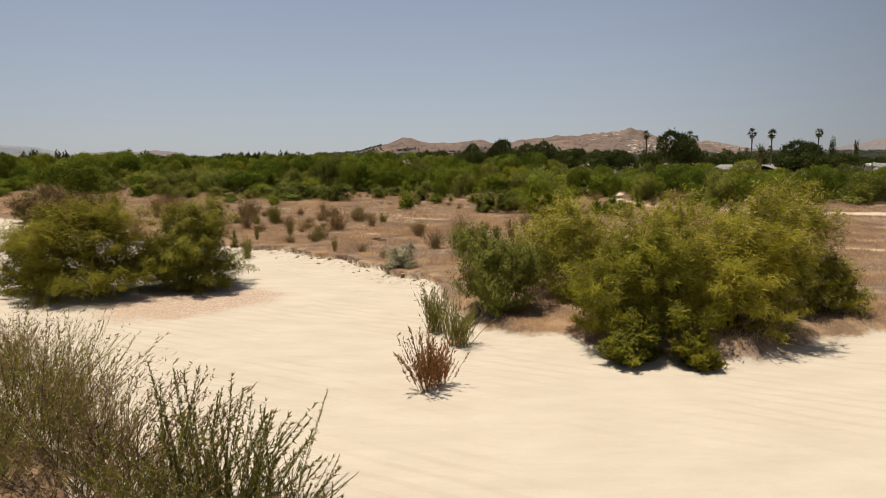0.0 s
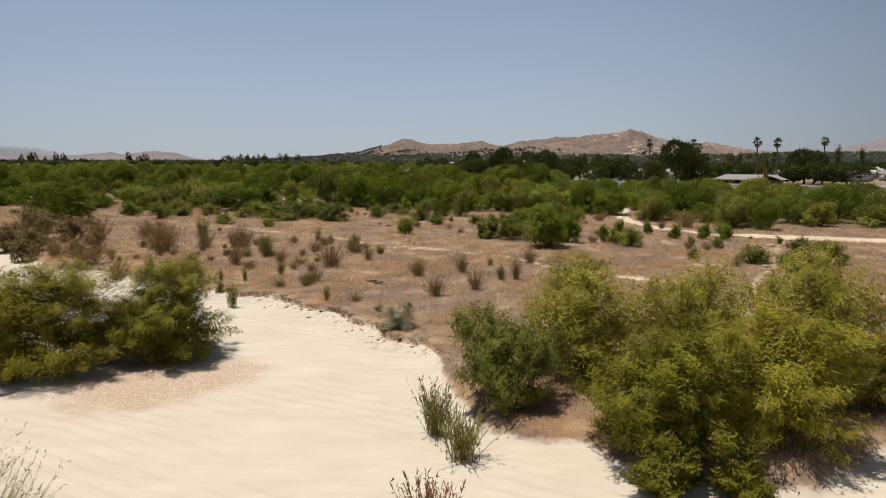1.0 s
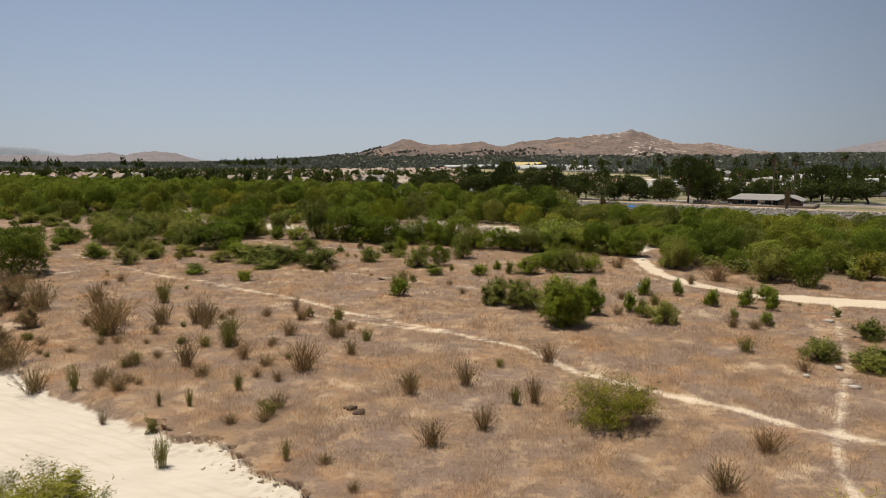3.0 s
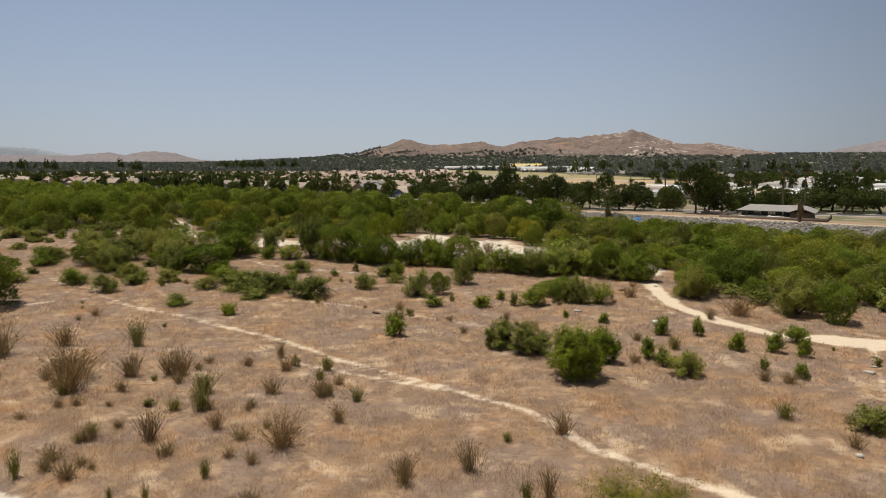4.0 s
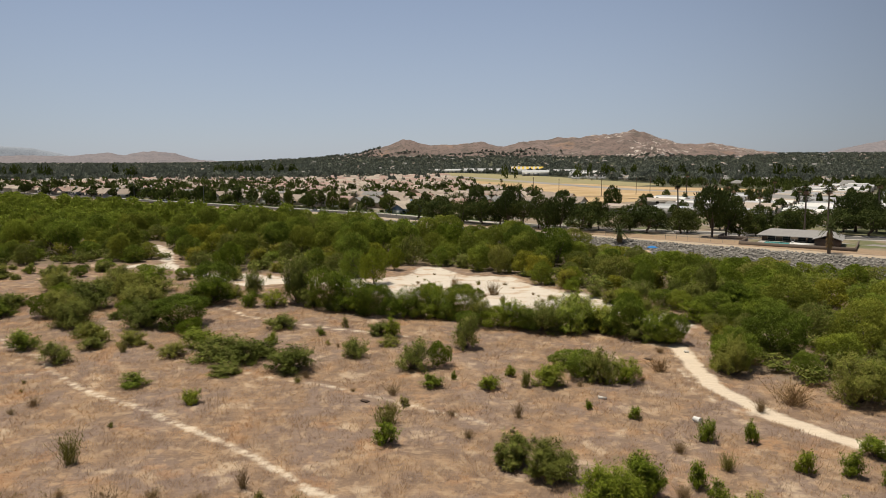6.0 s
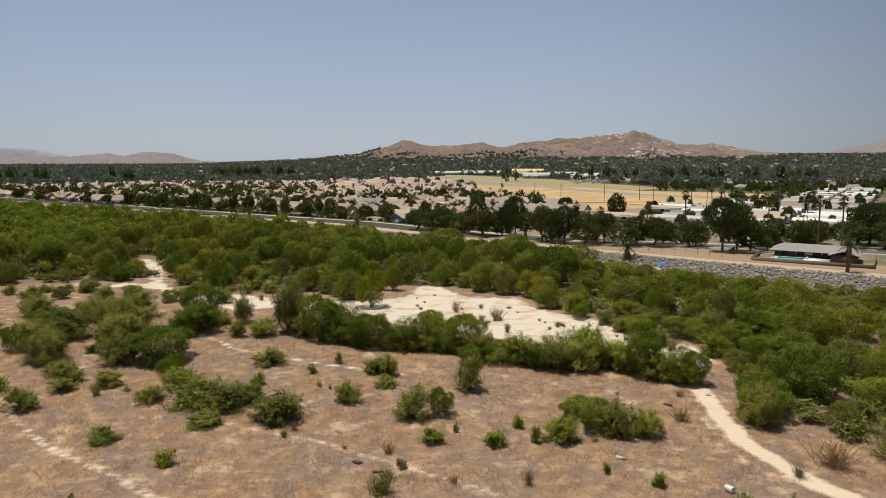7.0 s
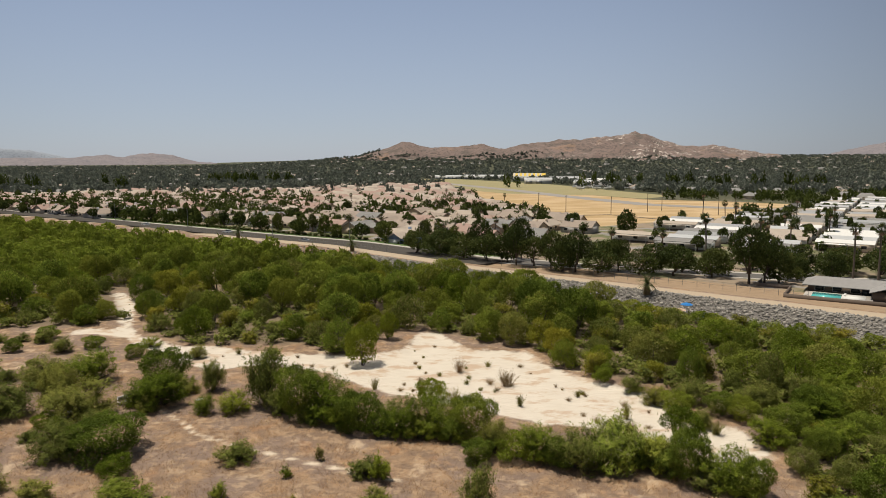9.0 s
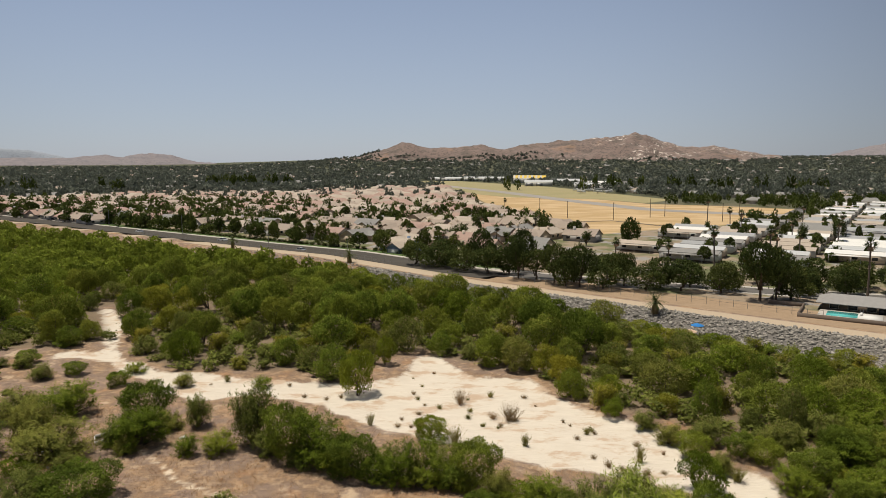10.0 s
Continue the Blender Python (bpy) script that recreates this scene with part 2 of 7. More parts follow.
# ---------------------------------------------------------------- plan of the place
BANK = [(-80, 108), (-46.0, 78.1), (-36.2, 67.3), (-30.6, 65.2), (-25.3, 60.4), (-20.6, 58.1), (-18.1, 55.2), (-15.2, 51.9), (-13.2, 51.6),
        (-10.6, 48.5), (-8.1, 46.3), (-5.6, 43.0), (-3.8, 39.8), (-2.3, 39.0), (-1.0, 36.8), (0.2, 33.0), (1.0, 30.4), (1.8, 28.4), (4.9, 27.1),
        (5.6, 25.8), (7.3, 24.6), (9.8, 24.0), (11.4, 24.2), (13.0, 25.4), (16, 27.4), (20, 28.4), (34, 26), (60, 12), (110, -8), (190, -30), (180, -160), (-260, -190), (-300, 60), (-190, 150), (-120, 138)]
NEAR_BANK = [(-150, 62), (-70, 38), (-40, 27), (-16, 21), (-9, 16), (-6.5, 11.5), (-6, 2), (-9, -8), (-18, -20), (-40, -46), (-150, -90), (-260, -60)]
GRAVEL = [(-17.5, 34.0), (-15.1, 37.9), (-11.6, 38.7), (-8.4, 37.0), (-9.2, 33.3), (-12.4, 30.8), (-14.7, 30.3)]
WASH = [(-81.5, 231.2), (-79.6, 230.0), (-70.6, 215.2), (-66.6, 204.4), (-63.6, 196.3), (-60.0, 190.6), (-52.6, 184.2), (-48.0, 181.4), (-43.4, 180.4), (-35.4, 178.4),
        (-28.9, 176.4), (-19.0, 174.6), (-12.0, 174.6), (-6.4, 178.8), (-4.0, 190.0), (-2.0, 190.0), (1.0, 183.6), (3.9, 178.4), (12.8, 176.8),
        (17.4, 166.2), (23.4, 158.8), (28.6, 155.6), (29.6, 153.2), (28.2, 149.8), (29.0, 145.0), (34.8, 142.2), (36.2, 137.0), (33.4, 131.0), (31.3, 129.8),
        (28.4, 138.4), (17.4, 144.4), (10.2, 146.6), (5.0, 150.6), (-4.3, 155.0), (-12.0, 160.4), (-18.2, 166.4), (-28.2, 171.6), (-37.5, 168.6), (-42.0, 171.6), (-44.4, 173.6),
        (-46.6, 177.4), (-52.6, 180.8), (-57.4, 186.2), (-59.2, 188.4), (-64.6, 190.6), (-70.2, 190.4), (-71.0, 193.6), (-65.2, 193.2), (-64.2, 196.2), (-66.4, 201.6), (-71.6, 211.6), (-78.4, 224.6)]
WOODLAND = [(-82, 236), (-77, 230), (-66.5, 213), (-62, 203), (-58.5, 194), (-50, 186), (-45, 183), (-34, 183), (-22, 182), (-17, 176), (-12, 191), (-4, 195), (3, 188), (15, 181), (20, 168), (26, 162),
            (36, 158), (37, 149), (41, 140), (38, 130), (33, 119), (38, 110), (44, 106), (60, 103), (120, 104), (220, 100), (160, 122),
            (79, 184), (0, 247), (-45, 291), (-83, 316), (-237, 426), (-420, 560), (-420, 330), (-150, 196), (-95, 194), (-74, 197.5), (-67.5, 203), (-73, 213), (-80, 226), (-84, 233)]
LEVEE = [(240, 66), (140, 146), (81, 193), (2, 256), (-43, 300), (-81, 325), (-235, 435), (-420, 560), (-900, 880)]
FIELD = [(62, 440), (66, 378), (100, 401), (144, 423), (204, 474), (240, 531), (204, 564), (155, 590), (127, 655), (58, 682), (25, 751), (24, 730),
         (35, 573), (54, 497)]
AIRFIELD = [(25, 751), (58, 682), (127, 655), (155, 600), (190, 640), (160, 760), (130, 900), (20, 1120), (-60, 1120), (8, 880)]
BRAID = [(-14.6, 84.6), (-10.8, 82.6), (-7.4, 80.3), (-4.2, 78.6), (-2.0, 77.2), (0.6, 75.8)]
PATHS = [
    (0.22, [(-78, 146), (-70.1, 138.5), (-61.4, 129.9), (-54.3, 122.5), (-49.1, 119.2), (-44.2, 113.3), (-37.3, 106.8), (-28.8, 101.3), (-22.4, 96.5), (-17.4, 92.3),
            (-11.7, 87.1), (-6.3, 82.2), (-0.9, 77.5), (3.7, 74.0), (6.4, 71.5), (9.7, 64.7), (14.8, 59.8), (17.9, 57.7), (20.5, 54.1), (24, 52.5), (40, 49)]),
    (0.02, [(-30, 115.5), (-23.7, 113.3), (-17.6, 110.6), (-11.9, 108.1), (-6.4, 104.5), (-1.3, 101.3), (5.5, 97.0)]),
    (1.0, [(30.4, 124.5), (29.2, 114.4), (28.8, 107), (31.2, 99.2), (35.0, 93.4), (40.5, 90.6)]),
    (1.9, [(38.5, 91.6), (46, 88.6), (60, 84), (90, 76)]),
    (0.05, [(27.4, 114.5), (26.2, 106.5), (27.6, 102), (31, 97.5)]),
    (0.08, [(42.7, 90.9), (37.0, 80.2), (29.8, 66.2), (25.0, 58.7), (21.6, 53.0), (19.4, 49.0), (18.3, 45.6), (17.6, 42), (17.5, 30)]),
    (0.3, [(-37.9, 149.9), (-30.1, 141.3), (-21.2, 136.3), (-11.7, 131.7), (-4.5, 128.6)]),
    (0.1, [(-62, 104.5), (-51.7, 109.3), (-49.3, 111.9), (-44.5, 113.3)]),
    (0.15, BRAID),
]


def to_segments(px, py, points, closed):
    """Distance of many places to a broken line."""
    best = np.full(px.shape, 1e9)
    pts = points + points[:1] if closed else points
    for (ax, ay), (bx, by) in zip(pts, pts[1:]):
        dx, dy = bx - ax, by - ay
        k = np.clip(((px - ax) * dx + (py - ay) * dy) / (dx * dx + dy * dy), 0, 1)
        best = np.minimum(best, np.hypot(px - ax - k * dx, py - ay - k * dy))
    return best


def inside(px, py, points):
    """Signed distance to a closed outline, positive inside."""
    odd = np.zeros(px.shape, bool)
    for (ax, ay), (bx, by) in zip(points, points[1:] + points[:1]):
        cross = (ay > py) != (by > py)
        at = ax + (py - ay) * (bx - ax) / ((by - ay) if by != ay else 1e-9)
        odd ^= cross & (px < at)
    d = to_segments(px, py, points, True)
    return np.where(odd, d, -d)


def offset(points, d):
    """A line at the distance d to the town's side of a broken line that runs from right to left."""
    out = []
    for i, (x, y) in enumerate(points):
        ax, ay = points[max(i - 1, 0)]
        bx, by = points[min(i + 1, len(points) - 1)]
        n = math.hypot(bx - ax, by - ay)
        out.append((x + (by - ay) / n * d, y - (bx - ax) / n * d))
    return out


def dense(points, gap):
    """The same line with a point about every gap metres."""
    out = []
    for (ax, ay), (bx, by) in zip(points, points[1:]):
        n = max(1, int(math.hypot(bx - ax, by - ay) / gap))
        out += [(ax + (bx - ax) * i / n, ay + (by - ay) * i / n) for i in range(n)]
    return out + [points[-1]]


def beyond_levee(px, py):
    """Signed distance to the levee's line, positive on the town's side."""
    town = [(240, 66), (140, 146), (81, 193), (2, 256), (-43, 300), (-81, 325), (-235, 435), (-420, 560), (-900, 880), (-9000, 6000), (0, 9000), (9000, 6000), (9000, 0)]
    d = to_segments(px, py, LEVEE, False)
    return np.where(inside(px, py, town) > 0, d, -d)


def waves(px, py, seed, size):
    """Cheap smooth relief from a few crossed waves, between about -1 and 1."""
    r = np.random.RandomState(seed)
    total = np.zeros(px.shape)
    for _ in range(9):
        a, k, p = r.uniform(0, 6.28), r.uniform(0.6, 1.9) / size, r.uniform(0, 6.28)
        total += np.sin((px * math.cos(a) + py * math.sin(a)) * k * 6.28 + p)
    return total / 4.0


def ramp(v, a, b):
    k = np.clip((v - a) / (b - a), 0, 1)
    return k * k * (3 - 2 * k)


def sand_depth(px, py):
    s = inside(px, py, BANK)
    return np.minimum(s, -inside(px, py, NEAR_BANK)) + 0.35 * waves(px, py, 3, 5.0) + 0.12 * waves(px, py, 4, 1.3)


def scarp(px, py):
    """Signed distance to the jagged lip of the undercut bank, positive on the sand's side."""
    return sand_depth(px, py) + 1.7 + 0.22 * waves(px, py, 41, 1.1) + 0.10 * waves(px, py, 42, 0.35)


def undercut(px, py):
    """Where along the sand's edge the bank is undercut."""
    return ramp(px, -19, -15) * (1 - ramp(px, -1.5, 1.5)) * ramp(py, 34, 38)


def height(px, py):
    px, py = np.asarray(px, float), np.asarray(py, float)
    s = sand_depth(px, py)
    near = np.clip(1 - (py - 80) / 60, 0, 1)
    grass = 0.42 + 0.10 * waves(px, py, 1, 14) + 0.035 * waves(px, py, 2, 2.2)
    slump = ramp(s, -1.9, 0.15)
    cut = ramp(scarp(px, py), -0.02, 0.07)
    stretch = undercut(px, py)
    shaped = stretch * (0.48 * cut + 0.52 * slump) + (1 - stretch) * ramp(s, -1.0, 0.3)
    clods = 0.07 * waves(px, py, 8, 0.9) * np.exp(-((s + 0.8) / 0.7) ** 2) * stretch
    bed = -0.12 + 0.05 * waves(px, py, 5, 9) + 0.018 * waves(px, py * 2.2, 6, 2.0)
    z = grass * (1 - shaped) + bed * shaped + clods
    w = inside(px, py, WASH) + 0.8 * waves(px, py, 7, 7)
    z = z - 0.35 * ramp(w, -1.0, 0.6) * (1 - near * 0)
    d = beyond_levee(px, py)
    bank = 3.3 * ramp(d, -12.5, -3.0)
    back = -1.0 * ramp(d, 4.5, 10.0) - 0.7 * ramp(d, 26, 40)
    far = np.hypot(px, py)
    flat = ramp(d, -13, -9)
    z = z * (1 - flat) + (bank + back) * 1.0 + 0.15 * flat
    rise = 34 * ramp(far, 1300, 2900) * ramp(np.arctan2(px, py), -0.36, -0.05)
    return z + rise


def spread(breaks):
    """Grid lines: (start, end, step) stretches, the step growing to the next one's."""
    out = []
    for a, b, n in breaks:
        out += list(np.linspace(a, b, n, endpoint=False))
    return np.array(out + [breaks[-1][1]])


def build_ground():
    half = [(0, 24, 60), (24, 60, 36), (60, 140, 40), (140, 400, 34), (400, 1200, 16), (1200, 4800, 10)]
    right = spread(half)
    xs = np.concatenate([-right[:0:-1], right])
    ys = spread([(-4800, -300, 8), (-300, -20, 10), (-20, 12, 14), (12, 62, 120), (62, 110, 70), (110, 200, 70), (200, 340, 80), (340, 800, 36), (800, 2000, 22), (2000, 4850, 12)])
    gx, gy = np.meshgrid(xs, ys)
    px, py = gx.ravel(), gy.ravel()
    z = height(px, py) - sunk(px, py)
    co = np.stack([px, py, z], 1)
    nx, ny = len(xs), len(ys)
    GRID.update(x=xs, y=ys, z=z.reshape(ny, nx), dip=sunk(px, py).reshape(ny, nx))
    i = (np.arange(ny - 1)[:, None] * nx + np.arange(nx - 1)[None]).ravel()
    quads = np.stack([i, i + 1, i + nx + 1, i + nx], 1)
    me = mesh_of("ground", co, quads)
    me.shade_smooth()
    mask(me, px, py)
    return tagged(new("ground", me), "dry river plain of pale sand, rust-brown grass and footpaths", "ground", kind="structure")


def mask(me, px, py):
    """Writes what covers the ground where, as signed distances, and gives it its material."""
    d = beyond_levee(px, py)
    path = np.full(px.shape, -50.0)
    for width, pts in PATHS:
        path = np.maximum(path, width - to_segments(px, py, pts, False))
    masks = {
        "sand": sand_depth(px, py) + 1.55 * undercut(px, py),
        "path": path,
        "gravel": inside(px, py, GRAVEL),
        "wash": inside(px, py, WASH) + 0.9 + 0.5 * waves(px, py, 7, 7),
        "woods": np.minimum(inside(px, py, WOODLAND), -d - 10),
        "town": d - 5,
        "levee": np.where(px > 6, 2.5 - np.abs(d + 0.2), 3.0 - np.abs(d - 2.2)),
        "slope": np.where(px > 4, 9.0 - np.abs(d - 12.6), -9.0),
        "valley": ramp(np.hypot(px, py), 430, 700) * (np.abs(d) > 30),
        "rocks": np.where(px > -24, np.minimum(d + 13.2, -2.3 - d), -9.0),
        "field": inside(px, py, FIELD),
        "airfield": inside(px, py, AIRFIELD),
    }
    for name, values in masks.items():
        layer = me.attributes.new(name, 'FLOAT', 'POINT')
        layer.data.foreach_set("value", np.clip(values, -60, 60).astype(np.float32))
    me.materials.append(GROUND)


def along_bank(px, py):
    """How far places lie along the undercut bank, and away from the sand."""
    return (px + 17) * 0.667 - (py - 56) * 0.745, (px + 17) * 0.745 + (py - 56) * 0.667


def sunk(px, py):
    """How far the wide ground dips below the finely cut bank."""
    a, b = along_bank(px, py)
    return 0.6 * ramp(a, 0.8, 1.8) * (1 - ramp(a, 24.2, 25.2)) * ramp(b, -2.4, -1.6) * (1 - ramp(b, 4.2, 5.2))


def build_bank():
    """The undercut bank, in a grid fine enough for its scarp."""
    a, b = np.meshgrid(np.arange(0, 26.01, 0.085), np.arange(-3.2, 6.01, 0.085))
    px, py = (a * 0.667 + b * 0.745 - 17).ravel(), (-a * 0.745 + b * 0.667 + 56).ravel()
    ny, nx = a.shape
    rim = np.minimum(np.minimum(a, 26 - a), np.minimum(b + 3.2, 6 - b)).ravel()
    z = height(px, py) + 0.02 - 0.1 * (1 - ramp(rim, 0, 0.4))
    # the turf leans out over the cut
    edge = scarp(px, py)
    out = 0.26 * undercut(px, py) * ramp(edge, -1.6, -0.05) * (1 - ramp(edge, 0.0, 0.05)) * (0.68 + 0.32 * np.clip(waves(px, py, 43, 2.6), -1, 1))
    z = z - 0.16 * undercut(px, py) * np.exp(-((edge - 0.14) / 0.13) ** 2)
    where = px, py
    px, py, z = px - 0.745 * out, py - 0.667 * out, z + 0.25 * out
    i = (np.arange(ny - 1)[:, None] * nx + np.arange(nx - 1)[None]).ravel()
    me = mesh_of("river_bank", np.stack([px, py, z], 1), np.stack([i, i + nx, i + nx + 1, i + 1], 1)[:, ::-1])
    mask(me, *where)
    tagged(new("river_bank", me), "undercut soil bank between sand and dead grass", "bank", kind="structure")


def mesh_of(name, co, faces):
    """A mesh from arrays: places (n, 3) and faces of one size (m, 3 or 4)."""
    co, faces = np.asarray(co, np.float32), np.asarray(faces, np.int32)
    me = bpy.data.meshes.new(name)
    me.vertices.add(len(co))
    me.vertices.foreach_set("co", co.ravel())
    me.loops.add(faces.size)
    me.loops.foreach_set("vertex_index", faces.ravel())
    me.polygons.add(len(faces))
    me.polygons.foreach_set("loop_start", np.arange(0, faces.size, faces.shape[1], dtype=np.int32))
    me.update(calc_edges=True)
    return me


def up(x, y):
    """The ground's height at one place, read off its grid."""
    i = min(max(int(np.searchsorted(GRID["x"], x)) - 1, 0), len(GRID["x"]) - 2)
    j = min(max(int(np.searchsorted(GRID["y"], y)) - 1, 0), len(GRID["y"]) - 2)
    x0, x1, y0, y1 = GRID["x"][i], GRID["x"][i + 1], GRID["y"][j], GRID["y"][j + 1]
    u, v, z = (x - x0) / (x1 - x0), (y - y0) / (y1 - y0), GRID["z"]
    return float((z[j, i] * (1 - u) + z[j, i + 1] * u) * (1 - v) + (z[j + 1, i] * (1 - u) + z[j + 1, i + 1] * u) * v)


GRID = {}
build_ground()
GRID["z"] = GRID["z"] + GRID["dip"]
build_bank()

# ---------------------------------------------------------------- plants
def leaf_faces(base, axis, side, length, width):
    """One narrow triangle a leaf."""
    n = len(base)
    w = (side * width[:, None]) * 0.5
    co = np.empty((n, 3, 3))
    co[:, 0], co[:, 1], co[:, 2] = base - w, base + w, base + axis * length[:, None]
    return co.reshape(-1, 3), np.arange(n * 3).reshape(-1, 3)


def unit(v):
    return v / np.maximum(np.linalg.norm(v, axis=1, keepdims=True), 1e-9)


def crown(seed, count, length, width, habit="bush", clumps=70, lobes=9, lean=0.35):
    """Leaves of a crown one metre wide and one high, gathered in clumps on uneven lobes. Returns places, faces, the lobes' centres and each corner's tone."""
    r = np.random.RandomState(seed)
    low, high = {"bush": (0.30, 0.74), "tree": (0.48, 0.78), "droop": (0.34, 0.76), "upright": (0.28, 0.66), "tall": (0.35, 0.86)}[habit]
    ang = np.arange(lobes) * 2.4 + r.uniform(0, 6)
    hz = r.uniform(low, high, lobes)
    rad = 0.33 * np.sqrt(np.clip(1.05 - ((hz - low) / (high - low + 0.12)) ** 2, 0.02, 1)) * r.uniform(0.55, 1.0, lobes)
    size = r.uniform(0.15, 0.25, lobes)
    hz[0], rad[0], size[0] = (low + high) / 2, 0.03, 0.30
    if habit in ("bush", "droop", "upright"):
        skirt = max(3, lobes * 2 // 5)
        hz[-skirt:] = r.uniform(0.12, 0.24, skirt)
        rad[-skirt:] = r.uniform(0.24, 0.35, skirt)
        hz[1:3], rad[1:3], size[1:3] = (0.26, 0.34), (0.14, 0.16), (0.24, 0.22)
        size[-skirt:] = r.uniform(0.13, 0.19, skirt)
    if habit == "upright":
        size *= 0.85
    centre = np.stack([np.cos(ang) * rad, np.sin(ang) * rad, hz], 1)
    pick = r.choice(lobes, clumps, p=size ** 2 / (size ** 2).sum())
    out = unit(r.normal(size=(clumps, 3)) + (0, 0, 0.45))
    at = centre[pick] + out * (size[pick] * r.uniform(0.78, 1.08, clumps))[:, None]
    at[:, 2] = np.clip(at[:, 2], 0.03, 0.96)
    loose = r.uniform(0.03, 0.062, clumps) * (90 / clumps) ** 0.33
    k = r.randint(0, clumps, count)
    # each clump is a spray: leaves along a shoot that leaves the foot
    rise = {"upright": 0.75, "droop": -0.1, "tall": 0.3, "tree": 0.15}.get(habit, 0.38)
    shoot = unit(unit(at - (0, 0, 0.05)) * 0.75 + out * 0.35 + (0, 0, rise) + r.normal(size=(clumps, 3)) * 0.16)
    long = {"upright": 2.5, "tree": 1.2, "tall": 1.5}.get(habit, 1.9)
    base = at[k] + shoot[k] * (r.uniform(-1.2, 0.9, count) * loose[k] * long)[:, None] + r.normal(size=(count, 3)) * (loose[k] * 0.62)[:, None]
    shade = r.uniform(size=clumps)[k]
    inner = r.uniform(size=count) < 0.34
    core = r.choice(lobes, count, p=size ** 3 / (size ** 3).sum())
    deep = centre[core] + unit(r.normal(size=(count, 3))) * (size[core] * 0.85 * r.uniform(0, 1, count) ** 0.4)[:, None]
    base = np.where(inner[:, None], deep, base)
    base[:, 2] = np.abs(base[:, 2])
    drift = np.array({"upright": (0, 0, 1.3), "droop": (0, 0, -0.75), "tall": (0, 0, 0.2)}.get(habit, (0, 0, 0.35)))
    face = unit(out[k] * 0.75 + unit(base - (0, 0, 0.3)) * 0.75 + (0, 0, 0.5) + r.normal(size=(count, 3)) * 0.27)
    axis = out[k] * lean + shoot[k] * 0.5 + r.normal(size=(count, 3)) * 0.5 + drift * 0.6
    axis = unit(axis - face * (axis * face).sum(1, keepdims=True) * 0.85)
    side = unit(np.cross(axis, face))
    co, faces = leaf_faces(base, axis, side, length * r.uniform(0.6, 1.35, count), width * r.uniform(0.7, 1.3, count))
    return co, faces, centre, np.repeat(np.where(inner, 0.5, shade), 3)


def billow(seed, count, length, width, lobes=17, low=-0.9, lift=0.42):
    """Leaves of a rounded crown one metre wide and high: small facing leaves over billowing lobes, each lobe with its own tone."""
    r = np.random.RandomState(seed)
    e = np.linspace(low, 1.35, lobes) + r.normal(size=lobes) * 0.12
    a = np.arange(lobes) * 2.4 + r.uniform(0, 6)
    reach = r.uniform(0.15, 0.38, lobes)
    size = r.uniform(0.08, 0.2, lobes)
    centre = np.stack([np.cos(e) * np.cos(a) * reach, np.cos(e) * np.sin(a) * reach, lift + np.sin(e) * (0.95 - lift) * 0.6 * r.uniform(0.75, 1.1, lobes)], 1)
    centre = np.concatenate([[(0, 0, lift)], centre])
    size = np.concatenate([[0.27], size])
    shade = r.uniform(size=lobes + 1)
    k = r.choice(lobes + 1, count * 3, p=size ** 2 / (size ** 2).sum())
    way = unit(r.normal(size=(count * 3, 3)) + (0, 0, 0.25))
    lump = 1 + 0.16 * np.sin(way[:, 0] * 9 + k) * np.sin(way[:, 1] * 8 + 2 * k) * np.cos(way[:, 2] * 7)
    lump = lump * np.where(r.uniform(size=count * 3) < 0.2, r.uniform(1.0, 1.42, count * 3), 1.0)
    base = centre[k] + way * (size[k] * lump * r.uniform(0.8, 1.06, count * 3))[:, None]
    gap = np.linalg.norm(base[:, None] - centre[None], axis=2) / size[None]
    gap[np.arange(count * 3), k] = 9
    keep = np.nonzero((gap.min(1) > 0.86) & (base[:, 2] > 0.0) & (base[:, 2] < 1.02))[0][:count]
    base, k, way = base[keep], k[keep], way[keep]
    n = len(base)
    face = unit(way * 0.8 + (0, 0, 0.1) + r.normal(size=(n, 3)) * 0.45)
    axis = r.normal(size=(n, 3)) * 0.7 + way * 0.6 + (0, 0, 1.4)
    axis = unit(axis - face * (axis * face).sum(1, keepdims=True) * 0.75)
    co, faces = leaf_faces(base, axis, unit(np.cross(axis, face)), length * r.uniform(0.6, 1.5, n), width * r.uniform(0.6, 1.4, n))
    return co, faces, centre[1::5], np.repeat(np.clip(shade[k] + r.normal(size=n) * 0.1, 0, 1), 3)


def tubes(lines, sides=5):
    """Tapered tubes along lines of (place, radius)."""
    co, faces = [], []
    for line in lines:
        first = len(co)
        for j, (p, rad) in enumerate(line):
            for s in range(sides):
                a = 6.283 * s / sides
                co.append((p[0] + math.cos(a) * rad, p[1] + math.sin(a) * rad, p[2]))
        for j in range(len(line) - 1):
            for s in range(sides):
                a, b = first + j * sides + s, first + j * sides + (s + 1) % sides
                faces.append((a, b, b + sides, a + sides))
    return np.array(co), np.array(faces)


